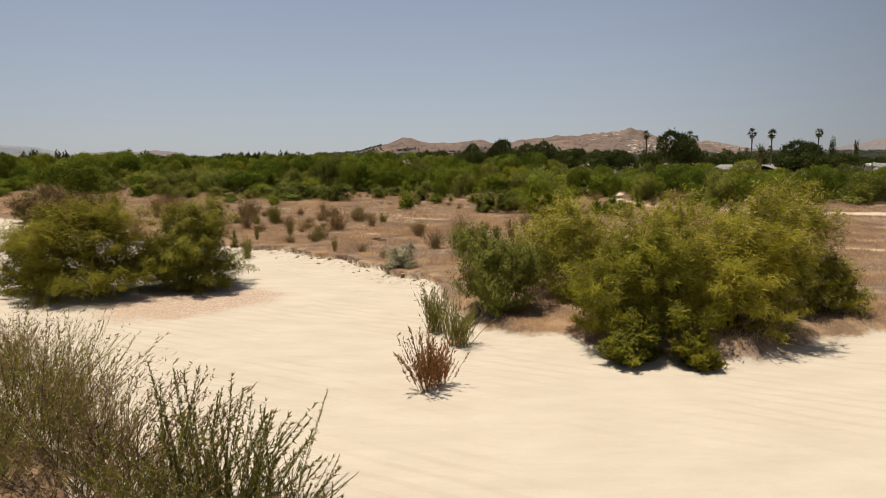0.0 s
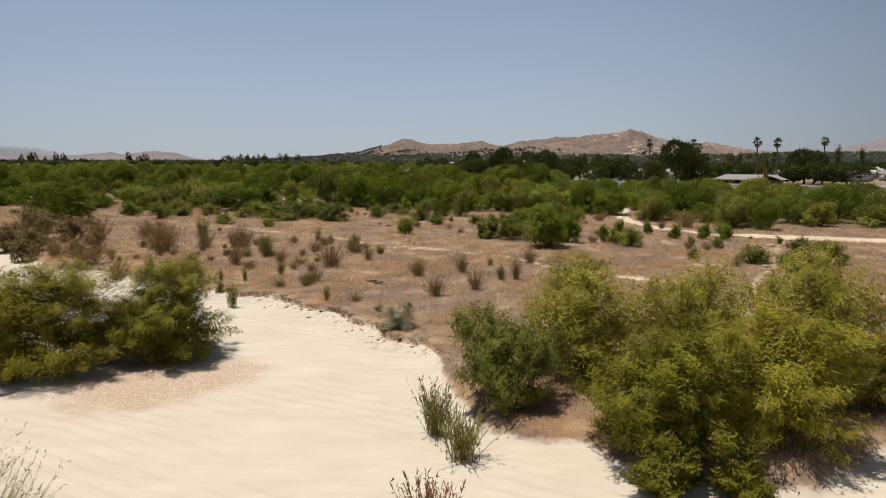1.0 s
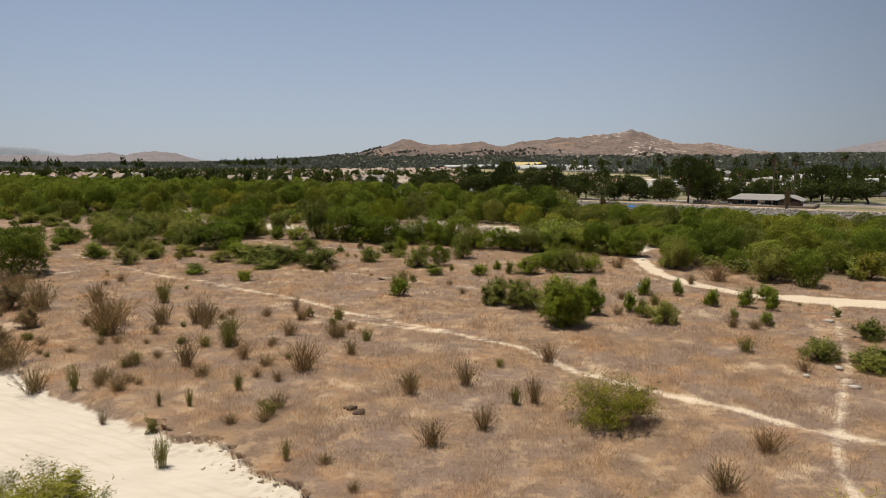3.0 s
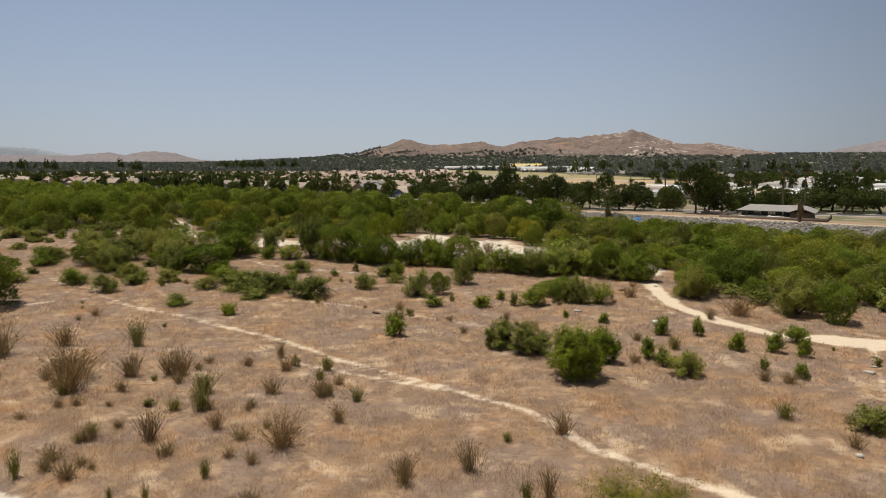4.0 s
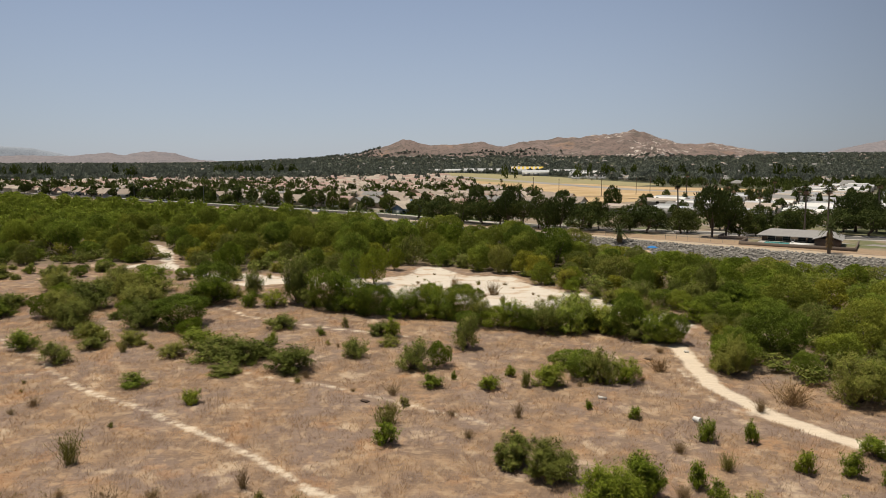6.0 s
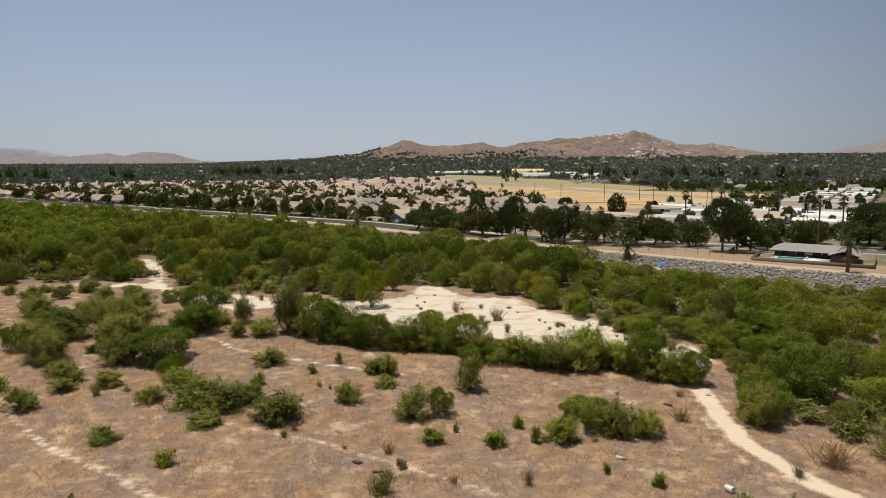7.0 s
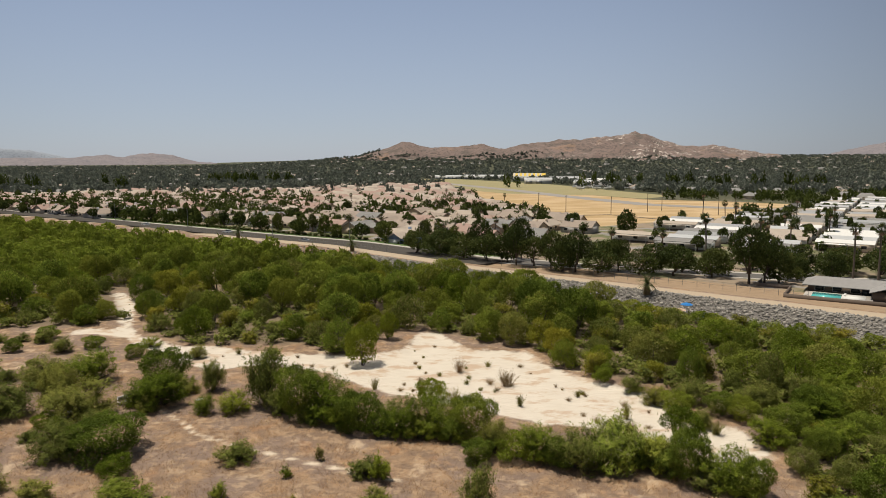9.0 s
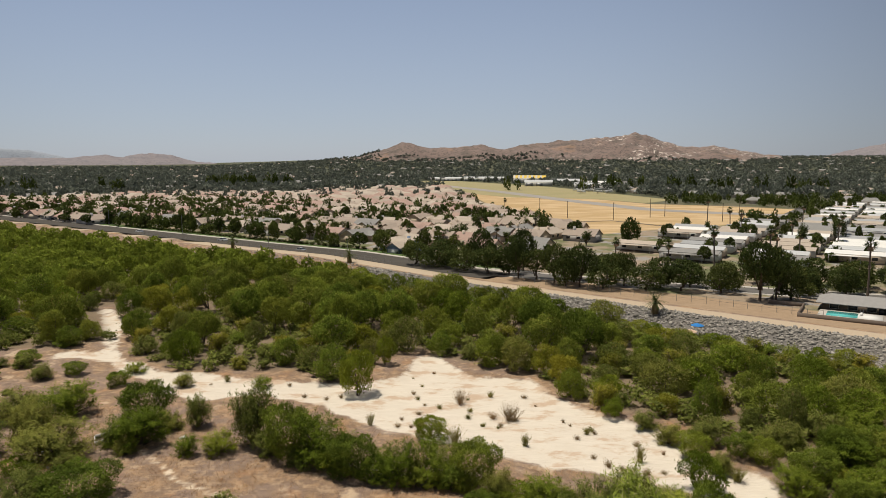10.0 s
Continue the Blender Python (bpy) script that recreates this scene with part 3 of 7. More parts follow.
def limbs(seed, centre, stem=0.03, bare=0.0):
    """Bent limbs from the foot to each lobe."""
    r = np.random.RandomState(seed)
    lines = []
    if bare:
        lines.append([((0, 0, -0.03), stem * 1.5), ((0.01, 0, bare * 0.5), stem * 1.2), ((0, 0.01, bare), stem)])
    for c in centre:
        start = np.array((r.normal() * 0.02, r.normal() * 0.02, bare * 0.9 - (0.0 if bare else 0.03)))
        mid = start * 0.4 + c * 0.6 + r.normal(size=3) * 0.03 + (0, 0, 0.04)
        lines.append([(start, stem), (start * 0.65 + mid * 0.35, stem * 0.75), (mid, stem * 0.5), (c, stem * 0.22)])
    return tubes(lines)


def part(name, me, material, parent, label=""):
    ob = new(name, me)
    me.materials.append(material)
    ob.parent = parent
    return tagged(ob, label) if label else ob


def toned(me, tone):
    """Gives each spray of a crown its own tone."""
    me.attributes.new("tone", 'FLOAT', 'POINT').data.foreach_set("value", np.asarray(tone, np.float32))
    return me


def plant(name, seed, count, length, width, material, habit="bush", clumps=70, lobes=9, stem=0.02, bare=0.0, lean=0.35):
    """A plant one metre wide and high: an Empty at its foot with its crown and its branches."""
    top = new(name)
    if habit in ("dome", "standard"):
        co, faces, centre, tone = billow(seed, count, length, width, lobes, *{"dome": (-0.9, 0.42), "standard": (-0.5, 0.56)}[habit])
    else:
        co, faces, centre, tone = crown(seed, count, length, width, habit, clumps, lobes, lean)
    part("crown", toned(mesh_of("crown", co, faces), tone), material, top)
    co, faces = limbs(seed, centre, stem, bare)
    part("trunk", mesh_of("trunk", co, faces), BARK, top)
    return top


def brush(name, seed, stems, twigs, material, spray=0.45, thick=0.016, leafy=0.09, leafwide=0.02, apart=False):
    """A broom-like weed one metre wide and high: upright bent stems with short twigs and leaves along them."""
    r = np.random.RandomState(seed)
    foot = r.normal(size=(stems, 3)) * (0.11, 0.11, 0)
    way = unit(np.concatenate([r.normal(size=(stems, 2)) * spray, np.ones((stems, 1))], 1))
    long = r.uniform(0.55, 1.05, stems)
    side = unit(np.cross(way, r.normal(size=(stems, 3))))
    mid = foot + way * (long * 0.55)[:, None]
    tip = foot + way * long[:, None] + (way * (1, 1, 0)) * (long * 0.12)[:, None]
    tip[:, 2] = np.minimum(tip[:, 2], 1.0)
    w = side * thick
    co = np.stack([foot - w, foot + w, mid + w * 0.8, mid - w * 0.8, tip], 1).reshape(-1, 3)
    i = np.arange(stems)[:, None] * 5
    tri = np.concatenate([i + (0, 1, 2), i + (0, 2, 3), i + (3, 2, 4)])
    k = r.randint(0, stems, twigs)
    f = r.uniform(0.25, 1.0, twigs)[:, None]
    base = foot[k] * (1 - f) + tip[k] * f
    axis = unit(way[k] * 0.9 + r.normal(size=(twigs, 3)) * 0.55)
    c2, t2 = leaf_faces(base, axis, unit(np.cross(axis, r.normal(size=(twigs, 3)))), leafy * r.uniform(0.5, 1.4, twigs), leafwide * r.uniform(0.6, 1.4, twigs))
    top = new(name)
    if apart:
        tagged(part("stems", mesh_of("stems", co, tri), BARK, top), "thin brown upright stems", kind="stuff")
        part("crown", mesh_of("crown", c2, t2), material, top)
        return top
    part("crown", mesh_of("crown", np.concatenate([co, c2]), np.concatenate([tri, t2 + len(co)])), material, top)
    return top


def stand(models, rows, label, category, group, rng, sink=0.05):
    """Sets a copy of one of the models on the ground at each (x, y, width, height)."""
    for x, y, w, h in rows:
        model = models[rng.randrange(len(models))]
        m = pose(x, y, up(x, y) - sink, 0, 0, rng.uniform(0, 360)) @ Matrix.Diagonal((w, w, h, 1))
        tagged(copy_thing(model, m), label, category, group)


def clear(models):
    """Takes the models themselves away once their copies stand."""
    for top in models:
        for o in (*top.children_recursive, top):
            bpy.data.objects.remove(o)


dice = random.Random(5)

# the great willows and mulefat by the sand, each grown for itself
def grown(name, x, y, w, h, seed, count, length, width, material, habit, label, category="bush", group="bushes on the river bank", **more):
    top = plant(name, seed, count, length / w, width / w, material, habit, stem=0.045 / w, **more)
    top.matrix_basis = pose(x, y, up(x, y) - 0.06, 0, 0, seed * 37) @ Matrix.Diagonal((w, w, h, 1))
    return tagged(top, label, category, group)


grown("willow_bush", -18.6, 36.6, 8.6, 5.6, 11, 56000, 0.25, 0.052, WILLOW, "droop", "broad olive-green willow bush drooping over river sand", clumps=360, lobes=20)
grown("willow_bush", -14.4, 38.9, 7.4, 5.2, 12, 48000, 0.25, 0.052, WILLOW, "droop", "broad olive-green willow bush drooping over river sand", clumps=330, lobes=19)
grown("willow_bush", -22.4, 37.6, 5.6, 4.3, 13, 17000, 0.24, 0.06, WILLOW, "droop", "olive-green bush beside a willow on sand", clumps=200, lobes=13)
grown("mulefat_bush", 2.5, 30.6, 5.4, 4.5, 14, 26000, 0.24, 0.05, MULEFAT, "upright", "dense grey-green mulefat bush on the sand's edge", clumps=280, lobes=15)
grown("willow_bush", 6.6, 34.6, 7.4, 6.3, 15, 24000, 0.27, 0.06, DROOPING, "bush", "large yellow-green willow bush with dry sprays", clumps=280, lobes=15)
grown("willow_bush", 11.6, 35.4, 6.0, 5.4, 26, 18000, 0.27, 0.06, DROOPING, "bush", "large yellow-green willow bush with dry sprays", clumps=220, lobes=14)
grown("willow_bush", 7.6, 26.2, 6.2, 4.6, 16, 33000, 0.23, 0.05, DROOPING, "bush", "large yellow-green willow bush with dry sprays", clumps=230, lobes=16)
grown("willow_bush", 11.4, 27.4, 6.6, 5.0, 17, 33000, 0.25, 0.05, DROOPING, "droop", "tall willow bush with pale hanging dead leaves", clumps=200, lobes=15)
grown("willow_bush", 14.8, 31.2, 6.8, 6.0, 18, 32000, 0.25, 0.05, DROOPING, "bush", "tall willow bush beside rust-coloured grass", clumps=240, lobes=16)
grown("willow_bush", 17.4, 37.6, 5.6, 5.3, 27, 15000, 0.26, 0.06, DROOPING, "bush", "yellow-green willow bush beside rust-coloured grass", clumps=200, lobes=14)
grown("willow_bush", 17.0, 30.2, 3.4, 3.0, 28, 8000, 0.25, 0.06, DROOPING, "bush", "yellow-green willow bush on pale sandy soil", clumps=120)
grown("willow_sapling", 6.6, 23.9, 2.6, 1.7, 19, 9000, 0.2, 0.06, WILLOW, "bush", "bright green willow sapling on the sand's edge", clumps=70)
grown("willow_sapling", 8.8, 23.6, 2.0, 1.5, 20, 7500, 0.2, 0.06, WILLOW, "bush", "bright green willow sapling on the sand's edge", clumps=60)
grown("mulefat_bush", 9.8, 55.7, 7.4, 3.7, 21, 8500, 0.30, 0.055, WILLOW, "upright", "sparse grey-green bush in rust-coloured grass", clumps=120, lobes=12)
grown("round_bush", 11.1, 79.4, 5.6, 5.4, 22, 15000, 0.30, 0.075, FRESH, "bush", "rounded bright green bush in dry grass", clumps=290, lobes=16)
grown("round_bush", 8.1, 86.9, 5.0, 3.6, 23, 10000, 0.30, 0.07, MULEFAT, "bush", "rounded grey-green bush in dry grass", clumps=110)
grown("round_bush", 5.6, 89.0, 3.4, 2.9, 24, 7000, 0.30, 0.07, MULEFAT, "bush", "rounded grey-green bush in dry grass", clumps=80)
grown("round_bush", 14.4, 83.9, 3.6, 3.6, 25, 7000, 0.30, 0.07, FRESH, "bush", "rounded bright green bush in dry grass", clumps=80)

# shrubs of the plain: x, y, width, height
BIG = [
    (32.2, 111.8, 5.3, 5.3), (41.1, 103.2, 7.7, 6.4), (43.7, 98.8, 5.9, 5.3), (-56.9, 106.6, 12.5, 7.6),
]
GREEN2 = [
    (18.9, 85.3, 2.2, 2.4), (19.4, 82.9, 2.1, 2.1), (20.5, 80.0, 4.3, 2.8), (22.8, 93.9, 2.4, 2.7), (26.3, 93.4, 1.8, 2.6),
    (28.0, 87.6, 2.4, 2.4), (31.2, 86.9, 2.4, 2.4), (35.1, 90.6, 3.2, 2.3), (33.1, 85.2, 1.9, 2.1), (27.9, 81.9, 1.1, 1.5),
    (30.0, 79.7, 1.7, 1.8), (18.0, 99.1, 1.9, 1.6), (5.0, 107.4, 3.2, 2.0), (7.6, 111.7, 1.7, 1.7), (11.5, 108.7, 5.1, 2.9),
    (17.1, 109.7, 5.3, 4.9), (19.9, 109.8, 4.0, 3.3), (14.1, 101.3, 1.1, 1.3),
]
GREEN3 = [
    (-4.8, 93.3, 2.9, 2.5), (-25.1, 103.5, 2.9, 1.9), (-33.1, 108.5, 4.1, 1.8), (-10.8, 119.5, 4.5, 3.1), (-6.7, 129.2, 3.2, 3.4),
    (-3.7, 102.5, 1.5, 1.2), (-13.9, 134.0, 1.5, 2.1), (-16.7, 129.9, 1.6, 1.6), (1.2, 110.5, 0.9, 1.2), (-3.3, 114.5, 5.4, 4.1),
    (-0.5, 115.3, 3.5, 3.5), (-1.1, 108.2, 3.2, 1.6), (2.9, 123.4, 4.5, 5.3), (28.3, 139.5, 5.4, 5.0),
]
GREEN1 = [
    (-14.4, 50.7, 1.1, 1.9), (-24.4, 61.2, 1.1, 2.0), (-17.6, 58.3, 0.5, 1.1), (-15.7, 58.3, 0.6, 1.3), (-7.9, 50.3, 0.6, 1.3),
    (-18.5, 75.7, 2.4, 2.0), (-5.1, 97.9, 3.3, 2.0), (4.5, 58.2, 1.1, 1.3), (-0.3, 28.5, 1.9, 2.2), (0.6, 26.4, 2.0, 1.9),
    (4.2, 66.2, 0.9, 0.8), (-13.5, 61.2, 0.9, 1.4), (-29.7, 89.5, 2.2, 2.8), (-17.4, 71.7, 1.8, 2.0),
]
DRY1 = [
    (-45.5, 80.5, 4.1, 4.1), (-49.9, 96.7, 4.9, 2.8), (-40.7, 85.7, 4.2, 3.5), (-39.1, 73.4, 2.2, 2.2), (-32.3, 66.8, 3.8, 2.7),
    (-27.5, 62.0, 2.2, 2.1), (-29.1, 76.0, 3.6, 3.0), (-26.2, 80.1, 2.2, 2.4), (-21.8, 80.1, 2.1, 2.7), (-18.8, 66.3, 1.8, 2.4),
    (-20.2, 56.4, 0.7, 1.3), (-10.0, 65.5, 2.9, 2.5), (-4.1, 47.0, 0.7, 0.7), (-2.2, 61.5, 1.5, 1.5), (-0.6, 52.2, 1.8, 1.7),
    (-7.2, 69.7, 1.5, 1.5),
]
DRY2 = [
    (1.6, 62.0, 1.7, 2.1), (2.3, 54.4, 1.4, 1.8), (5.7, 58.5, 1.2, 2.1), (-36.9, 89.6, 2.6, 2.6), (-30.1, 77.9, 3.8, 3.3),
    (-15.2, 68.4, 1.3, 1.6), (-13.2, 75.4, 2.0, 1.5), (-2.1, 60.3, 1.5, 1.6), (-23.0, 80.6, 2.2, 2.5), (16.9, 51.1, 1.9, 1.6),
    (-30.7, 79.4, 3.9, 2.9), (-14.7, 85.2, 1.0, 1.9), (34.5, 102.6, 4.0, 2.7), (24.7, 113.6, 2.5, 1.8), (7.1, 99.3, 1.2, 1.7),
]
THICK = [
    (-48.9, 129.8, 5.3, 3.4), (-40.4, 125.0, 4.8, 3.1), (-33.4, 120.0, 4.5, 2.9), (-27.1, 118.8, 8.5, 4.7), (-31.4, 124.7, 6.9, 4.1),
    (-24.3, 117.1, 7.5, 4.8), (-17.4, 114.3, 7.2, 4.6), (-21.7, 119.5, 5.6, 3.6), (-24.6, 112.6, 5.3, 2.0), (-23.1, 134.0, 6.2, 3.7),
    (-22.4, 125.3, 2.4, 2.7), (-8.6, 130.4, 4.6, 3.0), (-6.8, 124.6, 3.6, 2.3),
]
THICK2 = [
    (3.5, 133.5, 4.8, 3.1), (8.8, 107.9, 1.3, 2.4), (15.5, 111.3, 5.6, 3.6), (14.2, 115.0, 5.2, 2.3), (33.3, 114.1, 6.9, 4.5),
    (-53.0, 134.8, 8.3, 5.3), (-58.8, 141.7, 8.1, 5.2), (-47.4, 147.9, 11.9, 6.2), (-38.1, 135.5, 11.2, 5.4),
]
THICK3 = [
    (-58.8, 159.8, 9.1, 5.1), (-53.3, 161.9, 10.2, 6.0), (-38.9, 151.6, 9.5, 6.1), (-39.4, 149.2, 3.9, 2.5), (-57.2, 147.6, 10.3, 5.5),
    (-43.1, 134.6, 8.0, 5.1), (-71.1, 163.1, 7.3, 4.7), (-62.0, 180.4, 5.0, 2.6),
]
HEDGE = [
    (-33.3, 157.3, 4.8, 5.6), (-40.4, 157.6, 9.0, 7.4), (-31.5, 148.2, 3.7, 3.3), (-52.0, 174.4, 4.6, 2.8), (-66.3, 177.9, 5.0, 3.2),
    (-52.4, 151.8, 7.4, 7.4), (-24.4, 151.9, 8.1, 9.6), (-19.1, 147.3, 8.4, 7.7), (-14.9, 145.9, 8.8, 7.5), (-10.6, 142.6, 7.2, 5.9),
    (-5.5, 141.3, 7.0, 5.8), (-1.2, 141.1, 6.4, 6.4), (3.1, 140.1, 7.6, 6.3), (-41.8, 174.9, 4.4, 2.8),
]
HEDGE2 = [
    (19.4, 133.9, 5.8, 5.8), (14.1, 132.2, 7.0, 6.0), (10.2, 134.1, 6.4, 5.0), (22.0, 132.8, 5.8, 4.3), (24.9, 129.0, 6.3, 6.3),
    (28.3, 127.1, 6.2, 5.5), (30.5, 125.5, 4.2, 4.8), (5.4, 135.9, 5.1, 5.1),
]
WASHSHRUB = [
    (-13.5, 170.8, 6.5, 8.2), (-2.0, 153.7, 5.5, 3.7), (32.2, 143.9, 2.5, 2.1), (9.1, 160.5, 2.8, 2.8), (1.2, 151.8, 2.2, 2.5),
    (-3.3, 157.2, 1.9, 1.9), (2.3, 167.0, 2.1, 2.5), (-10.2, 158.1, 1.6, 1.9), (23.3, 146.7, 1.8, 2.5), (32.9, 141.8, 2.5, 1.8),
    (23.6, 160.7, 3.6, 3.2), (-52.7, 182.2, 4.2, 2.3), (-29.1, 174.5, 3.6, 2.4), (-10.5, 185.8, 3.9, 5.9), (10.1, 151.5, 1.5, 1.8),
]

small = [plant("shrub", 40 + i, 1700, 0.085, 0.032, FRESH, "upright" if i % 2 else "bush", 45, 8) for i in range(4)]
broom = [plant("shrub", 50 + i, 1300, 0.10, 0.028, OLIVE, "upright", 40, 8) for i in range(3)]
thicket = [plant("thicket_bush", 60 + i, 4800, 0.046, 0.022, (FRESH, WOODS, MULEFAT)[i % 3], ("dome", "upright", "upright", "bush", "dome", "upright")[i], 120, 14) for i in range(6)]
grey = [plant("thicket_bush", 70 + i, 4200, 0.058, 0.024, MULEFAT, "upright", 95, 11) for i in range(2)]
dry = [brush("dry_weed", 80 + i, 130, 1500, DRYTWIG, 0.40, 0.0055, 0.075, 0.014) for i in range(4)]
olive = [brush("green_weed", 90 + i, 120, 1500, OLIVE, 0.24, 0.006, 0.085, 0.016) for i in range(3)]
finer = [plant("thicket_bush", 56 + i, 9000, 0.040, 0.014, (MULEFAT, WOODS, MULEFAT, FRESH)[i], ("upright", "dome", "upright", "bush")[i], 150, 15) for i in range(4)]
dense_dry = [plant("shrub", 46 + i, 2600, 0.085, 0.022, DRYTWIG, "upright", 110, 11) for i in range(2)]
rusty = [brush("rusty_weed", 95, 60, 2200, RUSTY, 0.36, 0.005, 0.075, 0.022)]

stand(finer, BIG, "dense green willow bush on the dry plain", "bush", "thicket bushes", dice)
stand(small, [q for q in GREEN2 if q[2] < 3.4], "green upright shrub in dry grass", "shrub", "green shrubs in the grass", dice)
stand(thicket, [q for q in GREEN2 if q[2] >= 3.4], "dense green bush in dry grass", "bush", "thicket bushes", dice)
stand(small + broom, [q for q in GREEN3 if q[2] < 3.4], "olive-green shrub in dry grass", "shrub", "green shrubs in the grass", dice)
stand(thicket, [q for q in GREEN3 if q[2] >= 3.4], "dense green bush in dry grass", "bush", "thicket bushes", dice)
stand(olive, GREEN1, "upright olive-green weed among dry grass", "weed", "green weeds", dice)
stand(dense_dry, [(-43.5, 76.8, 4.6, 3.2), (-41.5, 72.0, 4.0, 2.8), (-47.5, 79.0, 5.0, 3.8), (-44.0, 86.0, 5.0, 3.2), (-48.5, 86.5, 5.4, 4.2), (-37.6, 78.6, 3.2, 2.4), (-36.0, 71.5, 2.8, 2.2), (-53.0, 94.0, 6.0, 4.0)], "dense olive-brown half-dry shrub by the sand", "shrub", "half-dry shrubs", dice)
stand(dry, DRY1, "dry brown mustard weed among dead grass", "weed", "dry weeds", dice)
stand(dry, DRY2, "dry brown mustard weed among dead grass", "weed", "dry weeds", dice)
stand(thicket + grey, [(28.8, 68.2, 4.0, 2.3), (32.0, 66.4, 4.6, 2.0), (36.4, 74.2, 3.4, 2.2), (31.0, 65.2, 3.0, 1.5), (35.0, 66.5, 4.2, 2.6)], "low green bush beside a trodden path", "bush", "bushes by the path", dice)
stand([thicket[1], thicket[2], thicket[5]] + grey, [(x, y, w, h * 0.72) for x, y, w, h in THICK], "dark green thicket bush on dry ground", "bush", "thicket bushes", dice)
stand(finer, THICK2, "dark green thicket bush on dry ground", "bush", "thicket bushes", dice)
stand(finer, THICK3, "dark green thicket bush on dry ground", "bush", "thicket bushes", dice)
stand(finer, HEDGE, "dark green willow bush along a sandy wash", "bush", "bushes along the wash", dice)
for row in (HEDGE, HEDGE2):
    line = sorted(row)
    between = [((a[0] + b[0]) / 2, (a[1] + b[1]) / 2 - 0.8, 5.2, 3.4) for a, b in zip(line, line[1:]) if math.hypot(a[0] - b[0], a[1] - b[1]) < 9]
    stand(thicket, between, "dark green willow bush along a sandy wash", "bush", "bushes along the wash", dice)
stand(finer, [(28.6, 152.4, 5.0, 3.4), (30.0, 147.4, 5.4, 3.8), (33.0, 151.5, 6, 4.4), (27.0, 157.0, 4.4, 3.0), (31.5, 143.6, 4.2, 3.0), (35.5, 147.5, 5, 3.6), (41.3, 149.3, 7, 4.6), (48.0, 152.7, 7, 5.0), (41.4, 141.0, 7, 4.4), (47.0, 144.0, 8, 5.0), (54.5, 154.5, 8, 5.2), (37.6, 138.0, 6, 4.0), (52.0, 147.5, 7, 4.6), (44.5, 136.5, 7, 4.4)], "dark green willow bush along a sandy wash", "bush", "bushes along the wash", dice)
stand(finer, HEDGE2, "dark green willow bush along a sandy wash", "bush", "bushes along the wash", dice)
stand([thicket[0], thicket[3]], [q for q in WASHSHRUB if q[2] > 3], "green bush standing in pale river sand", "bush", "bushes in the wash", dice)
stand(olive + dry, [q for q in WASHSHRUB if q[2] <= 3], "brown-green weed standing in pale river sand", "weed", "weeds in the wash", dice)

wr = random.Random(58)
tufts = []
while len(tufts) < 46:
    x, y = wr.uniform(-40, 34), wr.uniform(138, 182)
    if float(inside(np.array([x]), np.array([y]), WASH)[0]) > 0.8:
        size = wr.uniform(0.5, 1.5)
        tufts.append((x, y, size, size * wr.uniform(0.5, 0.9)))
stand(olive + dry + dry, tufts, "brown-green weed standing in pale river sand", "weed", "weeds in the wash", dice)

# low scrub west of the wash
sr = random.Random(31)
scrub = []
while len(scrub) < 75:
    x, y = sr.uniform(-120, -34), sr.uniform(112, 204)
    if -0.66 * y < x < -30 - (y - 112) * 0.2 and y < 206 - max(0, x + 80) * 0.5 and float(inside(np.array([x]), np.array([y]), WASH)[0]) < -2.5:
        w = sr.uniform(2.5, 6.5)
        scrub.append((x, y, w, w * sr.uniform(0.4, 0.7)))
stand(thicket + grey, scrub, "low dark green scrub bush on dry ground", "bush", "low scrub", dice)

# smaller weeds strewn over the dead grass
wr = random.Random(77)
places, withered, fresh = [], [], []
while len(places) < 64:
    x, y = wr.uniform(-48, 42), wr.uniform(42, 128)
    if abs(x) < 0.66 * y and wr.random() < (0.9 if x < -8 and y < 95 else 0.3):
        places.append((x, y))
ex, ey = np.array([q[0] for q in places]), np.array([q[1] for q in places])
for (x, y), s, w in zip(places, sand_depth(ex, ey), inside(ex, ey, WASH)):
    if s < -1 and w < -1:
        size = wr.uniform(0.6, 1.8)
        (withered if wr.random() < 0.6 else fresh).append((x, y, size, size * wr.uniform(0.7, 1.0)))
stand(dry, withered, "dry brown mustard weed among dead grass", "weed", "dry weeds", dice)
stand(olive + broom, fresh, "upright olive-green weed among dry grass", "weed", "green weeds", dice)

# thick withered weeds behind the undercut bank
wr = random.Random(63)
clump = []
while len(clump) < 42:
    x, y = wr.uniform(-40, -9), wr.uniform(54, 84)
    if float(sand_depth(np.array([x]), np.array([y]))[0]) < -2.5 and abs(x) < 0.6 * y:
        size = wr.uniform(0.7, 1.9)
        clump.append((x, y, size, size * wr.uniform(0.6, 0.9)))
stand(dry + dry + olive, clump, "dry brown mustard weed among dead grass", "weed", "dry weeds", dice)

